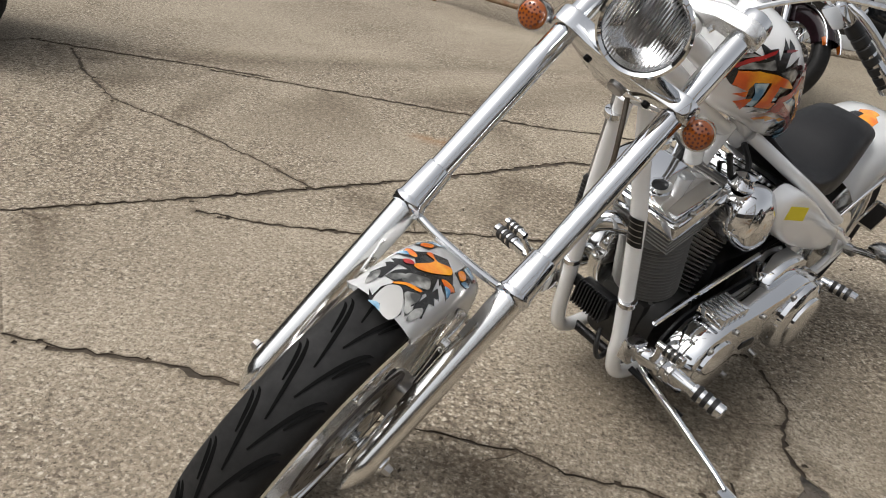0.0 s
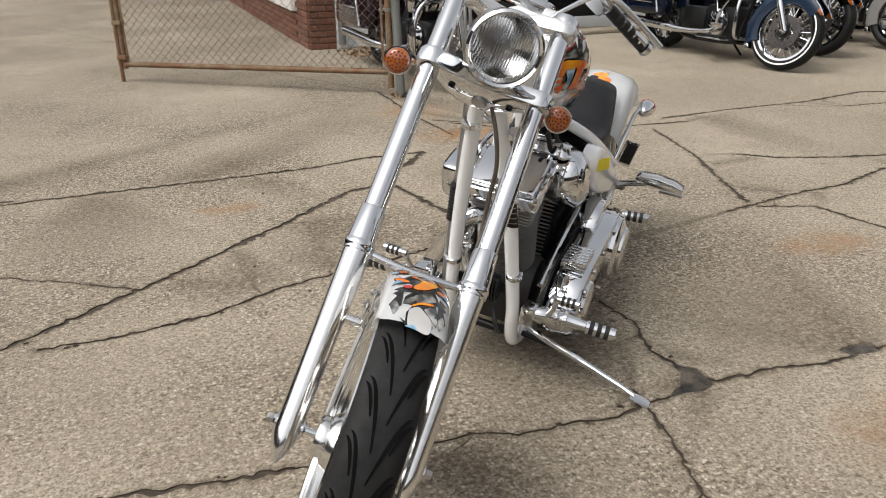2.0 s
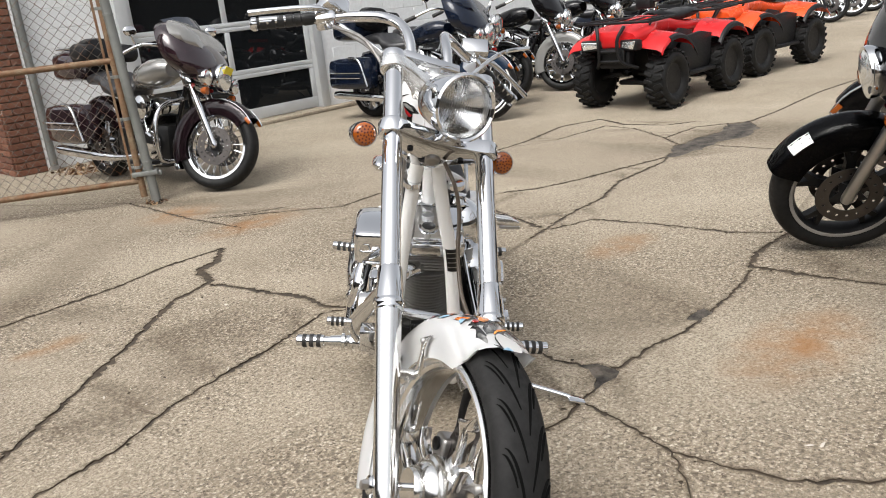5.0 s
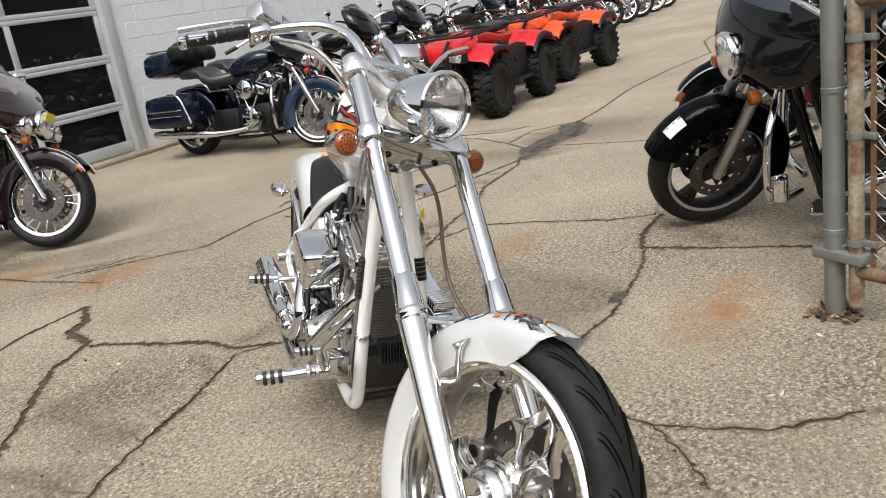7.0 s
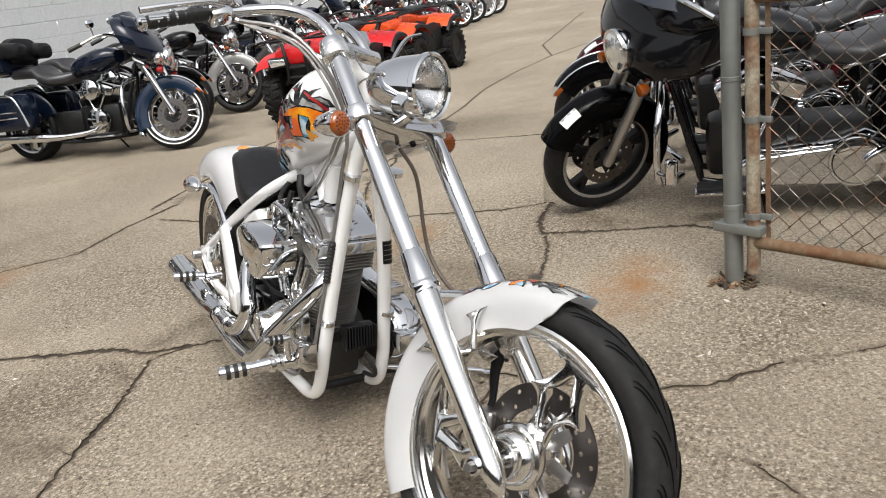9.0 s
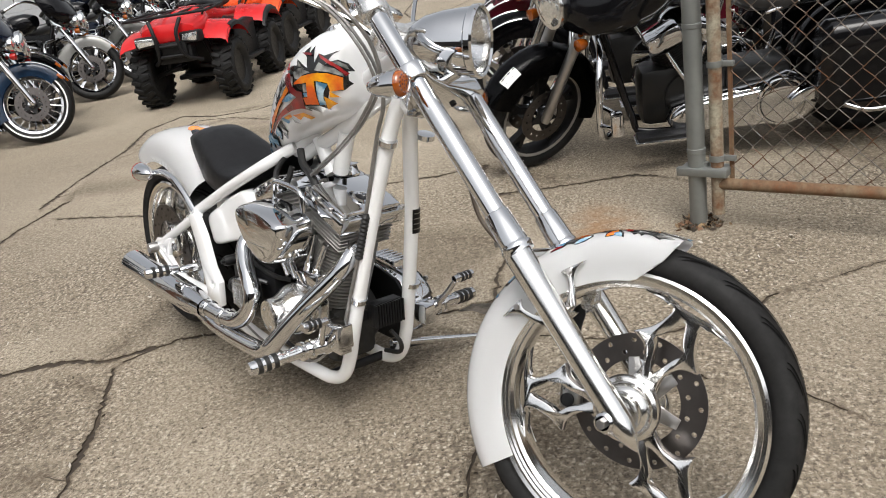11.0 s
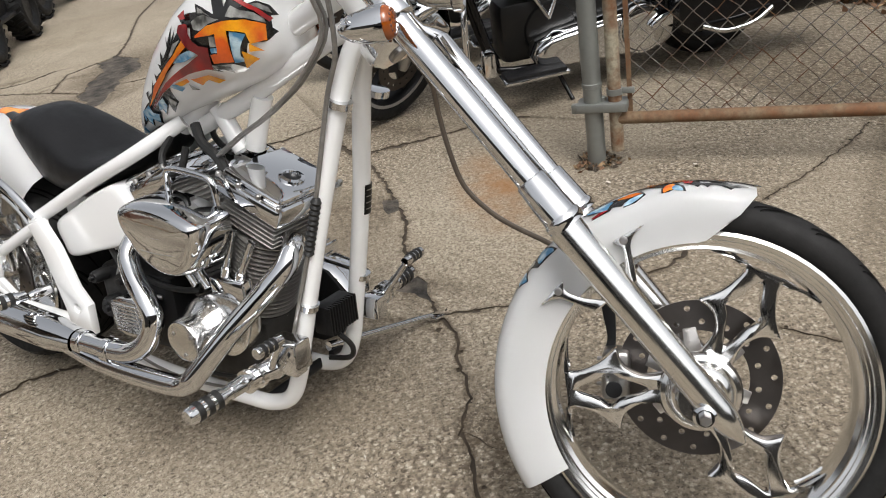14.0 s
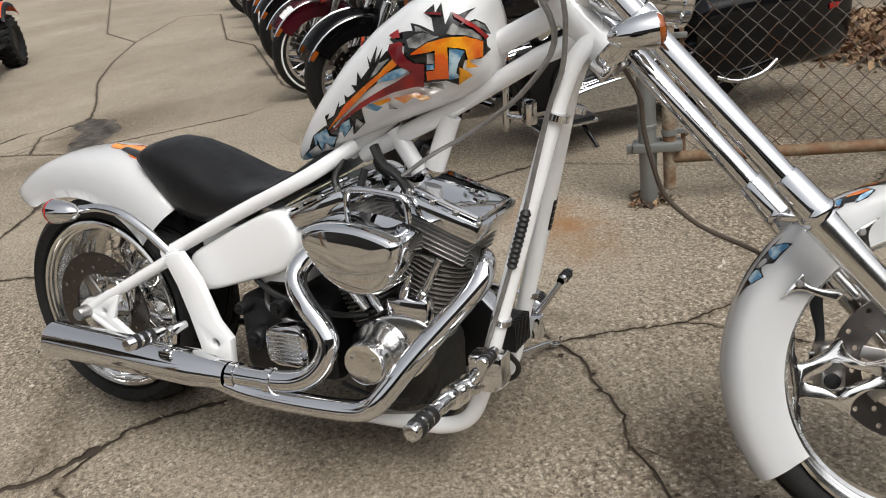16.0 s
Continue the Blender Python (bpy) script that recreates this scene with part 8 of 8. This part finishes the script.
def garage_door():
    d = thing("door_1", "glazed aluminium sectional garage door, closed", "door", WALL, kind="structure")
    x0, x1 = 1.28, 4.02
    for a, b in ((x0, x0 + 0.14), (x1 - 0.14, x1)):
        part("jamb", box(a, b, -0.03, 0.16, 0.0, 3.05, 0.008), FRAMEALU, d, "grey steel door jamb")
    part("head", box(x0 + 0.14, x1 - 0.14, -0.03, 0.16, 2.93, 3.05, 0.008), FRAMEALU, d)
    n_sec, h0, h = 5, 0.06, 0.575
    xa, xb = x0 + 0.145, x1 - 0.145
    for k in range(n_sec):
        z = h0 + h * k
        for za, zb in ((z, z + (0.14 if k == 0 else 0.055)), (z + h - 0.055, z + h - 0.002)):
            part("rail", box(xa, xb, 0.05, 0.10, za, zb, 0.006), FRAMEALU, d)
        for i in range(3):
            x = xa + (xb - xa - 0.07) * i / 2
            part("stile", box(x, x + 0.07, 0.052, 0.098, z + (0.14 if k == 0 else 0.055), z + h - 0.055, 0.004), FRAMEALU, d)
        for i in range(2):
            a = xa + 0.07 + (xb - xa - 0.07) * i / 2
            b = xa + (xb - xa - 0.07) * (i + 1) / 2
            part("pane", box(a, b, 0.072, 0.078, z + (0.14 if k == 0 else 0.055), z + h - 0.055), PANE, d, "glass pane coloured dark for the unlit inside")
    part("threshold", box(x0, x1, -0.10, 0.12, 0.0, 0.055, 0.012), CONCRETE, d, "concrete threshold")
    # dark sheet in place of the unlit room
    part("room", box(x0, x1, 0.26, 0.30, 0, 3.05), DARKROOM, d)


garage_door()


def brick_side():
    """Brick side wall with a long shop window, running back from the corner pier."""
    ang = math.degrees(math.atan2(14.5, -0.8))
    S = at(1.10, 9.28, 0) @ spin(ang, "Z")
    w = thing("wall_side", "red brick shop front with white sill and large window", "wall", S, kind="structure")
    me = finish("brick", box(-0.0975, 0.0975, 0.0, 0.03, -0.029, 0.029, 0.004, seg=1), BRICK)
    he = finish("brick", box(-0.0475, 0.0475, 0.0, 0.03, -0.029, 0.029, 0.004, seg=1), BRICK)

    def bricks(x0, x1, z0, z1, y, lim=999):
        rows = int((z1 - z0) / 0.068)
        for r in range(rows):
            z = z0 + 0.034 + 0.068 * r
            x = x0 + 0.0975 + 0.003
            if r % 2:
                b = new("brick", he)
                b.parent, b.location = w, (x0 + 0.0505, y, z)
                x += 0.1035
            while x + 0.0975 < x1 + 0.004:
                b = new("brick", me)
                b.parent, b.location = w, (x, y, z)
                x += 0.205

    # local x runs back along the wall; the outer face looks to +y
    part("pier_core", box(0.0, 0.62, -0.30, -0.012, 0, 4.2), MORTAR, w)
    part("low_wall", box(0.62, 12.6, -0.25, -0.012, 0, 0.36), MORTAR, w)
    part("upper_wall", box(0.62, 24.0, -0.25, -0.012, 2.6, 4.2), MORTAR, w)
    bricks(0.0, 0.62, 0.0, 1.9, -0.014)
    bricks(0.62, 4.7, 0.0, 0.34, -0.014)
    part("brick_face", box(4.7, 12.6, -0.012, 0.012, 0, 0.36), BRICK, w)
    part("pier_core", box(12.6, 13.2, -0.30, 0.05, 0, 4.2), BRICK, w, "brick pier")
    part("low_wall", box(13.2, 24.0, -0.25, 0.0, 0, 0.36), BRICK, w)
    for a, b in ((0.62, 12.6), (13.2, 24.0)):
        part("sill", box(a, b, -0.20, 0.06, 0.36, 0.50, 0.012), SILL, w, "white stone window sill")
        part("window_frame", box(a, b, -0.14, -0.08, 0.50, 0.56, 0.004), FRAMEALU, w)
        n = 4
        for i in range(n + 1):
            x = a + (b - a - 0.06) * i / n
            part("mullion", box(x, x + 0.06, -0.14, -0.08, 0.56, 2.6, 0.004), FRAMEALU, w)
            if i < n:
                part("pane", box(x + 0.06, a + (b - a - 0.06) * (i + 1) / n, -0.113, -0.107, 0.56, 2.6), PANE, w, "shop window pane coloured dark for the unlit inside")
    # dark sheet stands for the unlit shop
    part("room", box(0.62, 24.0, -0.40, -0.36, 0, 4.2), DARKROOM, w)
    # the pier's end face, towards the yard
    part("pier_end", box(-0.004, 0.0, -0.30, -0.012, 0, 4.2), MORTAR, w)
    for r in range(40):
        for mesh, y in ((me, -0.199), (he, -0.0485)) if r % 2 else ((he, -0.249), (me, -0.0985)):
            b = new("brick", mesh)
            b.parent, b.location, b.rotation_euler = w, (-0.003, y, 0.034 + 0.068 * r), (0, 0, radians(90))
    part("downpipe", tube([(-0.05, -0.36, 0.05), (-0.05, -0.36, 4.0)], 0.04, 16), GALV, w, "grey downpipe")
    part("corner_board", box(-0.03, 0.0, -0.42, -0.30, 0.0, 4.2, 0.006), BLOCKPAINT, w)


brick_side()
roof = solid("roof", box(-2, 25, 0.3, 16, 4.2, 4.5, 0.02), DARKROOM, "flat dark shop roof", "roof", WALL, kind="structure")


# ---- the corner of a parked utility vehicle beside the yard ----
def utility_corner():
    v = thing("utility_vehicle", "black utility vehicle with mesh grille and plastic bumper", "vehicle", at(-2.50, 4.62, 0) @ spin(180 + 4, "Z"))
    part("bumper", box(-0.02, 1.3, -0.10, 0.35, 0.42, 0.56, 0.05), BLACKPLASTIC, v, "black plastic bumper")
    part("body", box(0.03, 1.5, 0.0, 0.9, 0.56, 1.1, 0.06), BLACKPAINT, v)
    part("bed", box(0.0, 1.6, -0.02, 0.9, 0.30, 0.42, 0.03), BLACKPLASTIC, v)
    gr = part("grille", box(0.08, 0.82, -0.006, 0.004, 0.585, 0.83, 0.002), DARKMETAL, v, "black mesh grille")
    for i in range(14):
        part("grille_bar", box(0.10 + 0.05 * i, 0.115 + 0.05 * i, -0.016, -0.004, 0.60, 0.82), BLACKPLASTIC, gr)
    for i in range(5):
        part("grille_bar", box(0.10, 0.80, -0.019, -0.006, 0.60 + 0.05 * i, 0.612 + 0.05 * i), BLACKPLASTIC, gr)
    part("lamp", box(0.06, 0.24, -0.015, 0.02, 0.84, 0.96, 0.012), REDLENS, v)
    for x in (0.35, 1.25):
        part("wheel", lathe([(0.12, -0.1), (0.28, -0.1), (0.30, -0.06), (0.30, 0.06), (0.28, 0.1), (0.12, 0.1)], 32, axis="y"), RUBBER, v, m=at(x, 0.45, 0.30))


utility_corner()


# ---- plain far walls added out of view: they close the yard and darken chrome reflections ----
FARWALL = plain("far_wall", (0.07, 0.065, 0.06), 0.9, var=0.3, scale=0.4, bump=0.0)
for k, (x, y, w, h, az) in enumerate(((-20, -2, 44, 8.5, 90), (4, -22, 60, 5.0, 0), (-18, 24, 30, 7.0, 50), (45, 4, 60, 5.0, 90))):
    solid("backdrop_wall", box(-w / 2, w / 2, -0.4, 0.4, 0, h, 0.05), FARWALL, "plain dark far wall, added out of view for chrome reflections", "wall", at(x, y, 0) @ spin(az, "Z"), kind="structure")
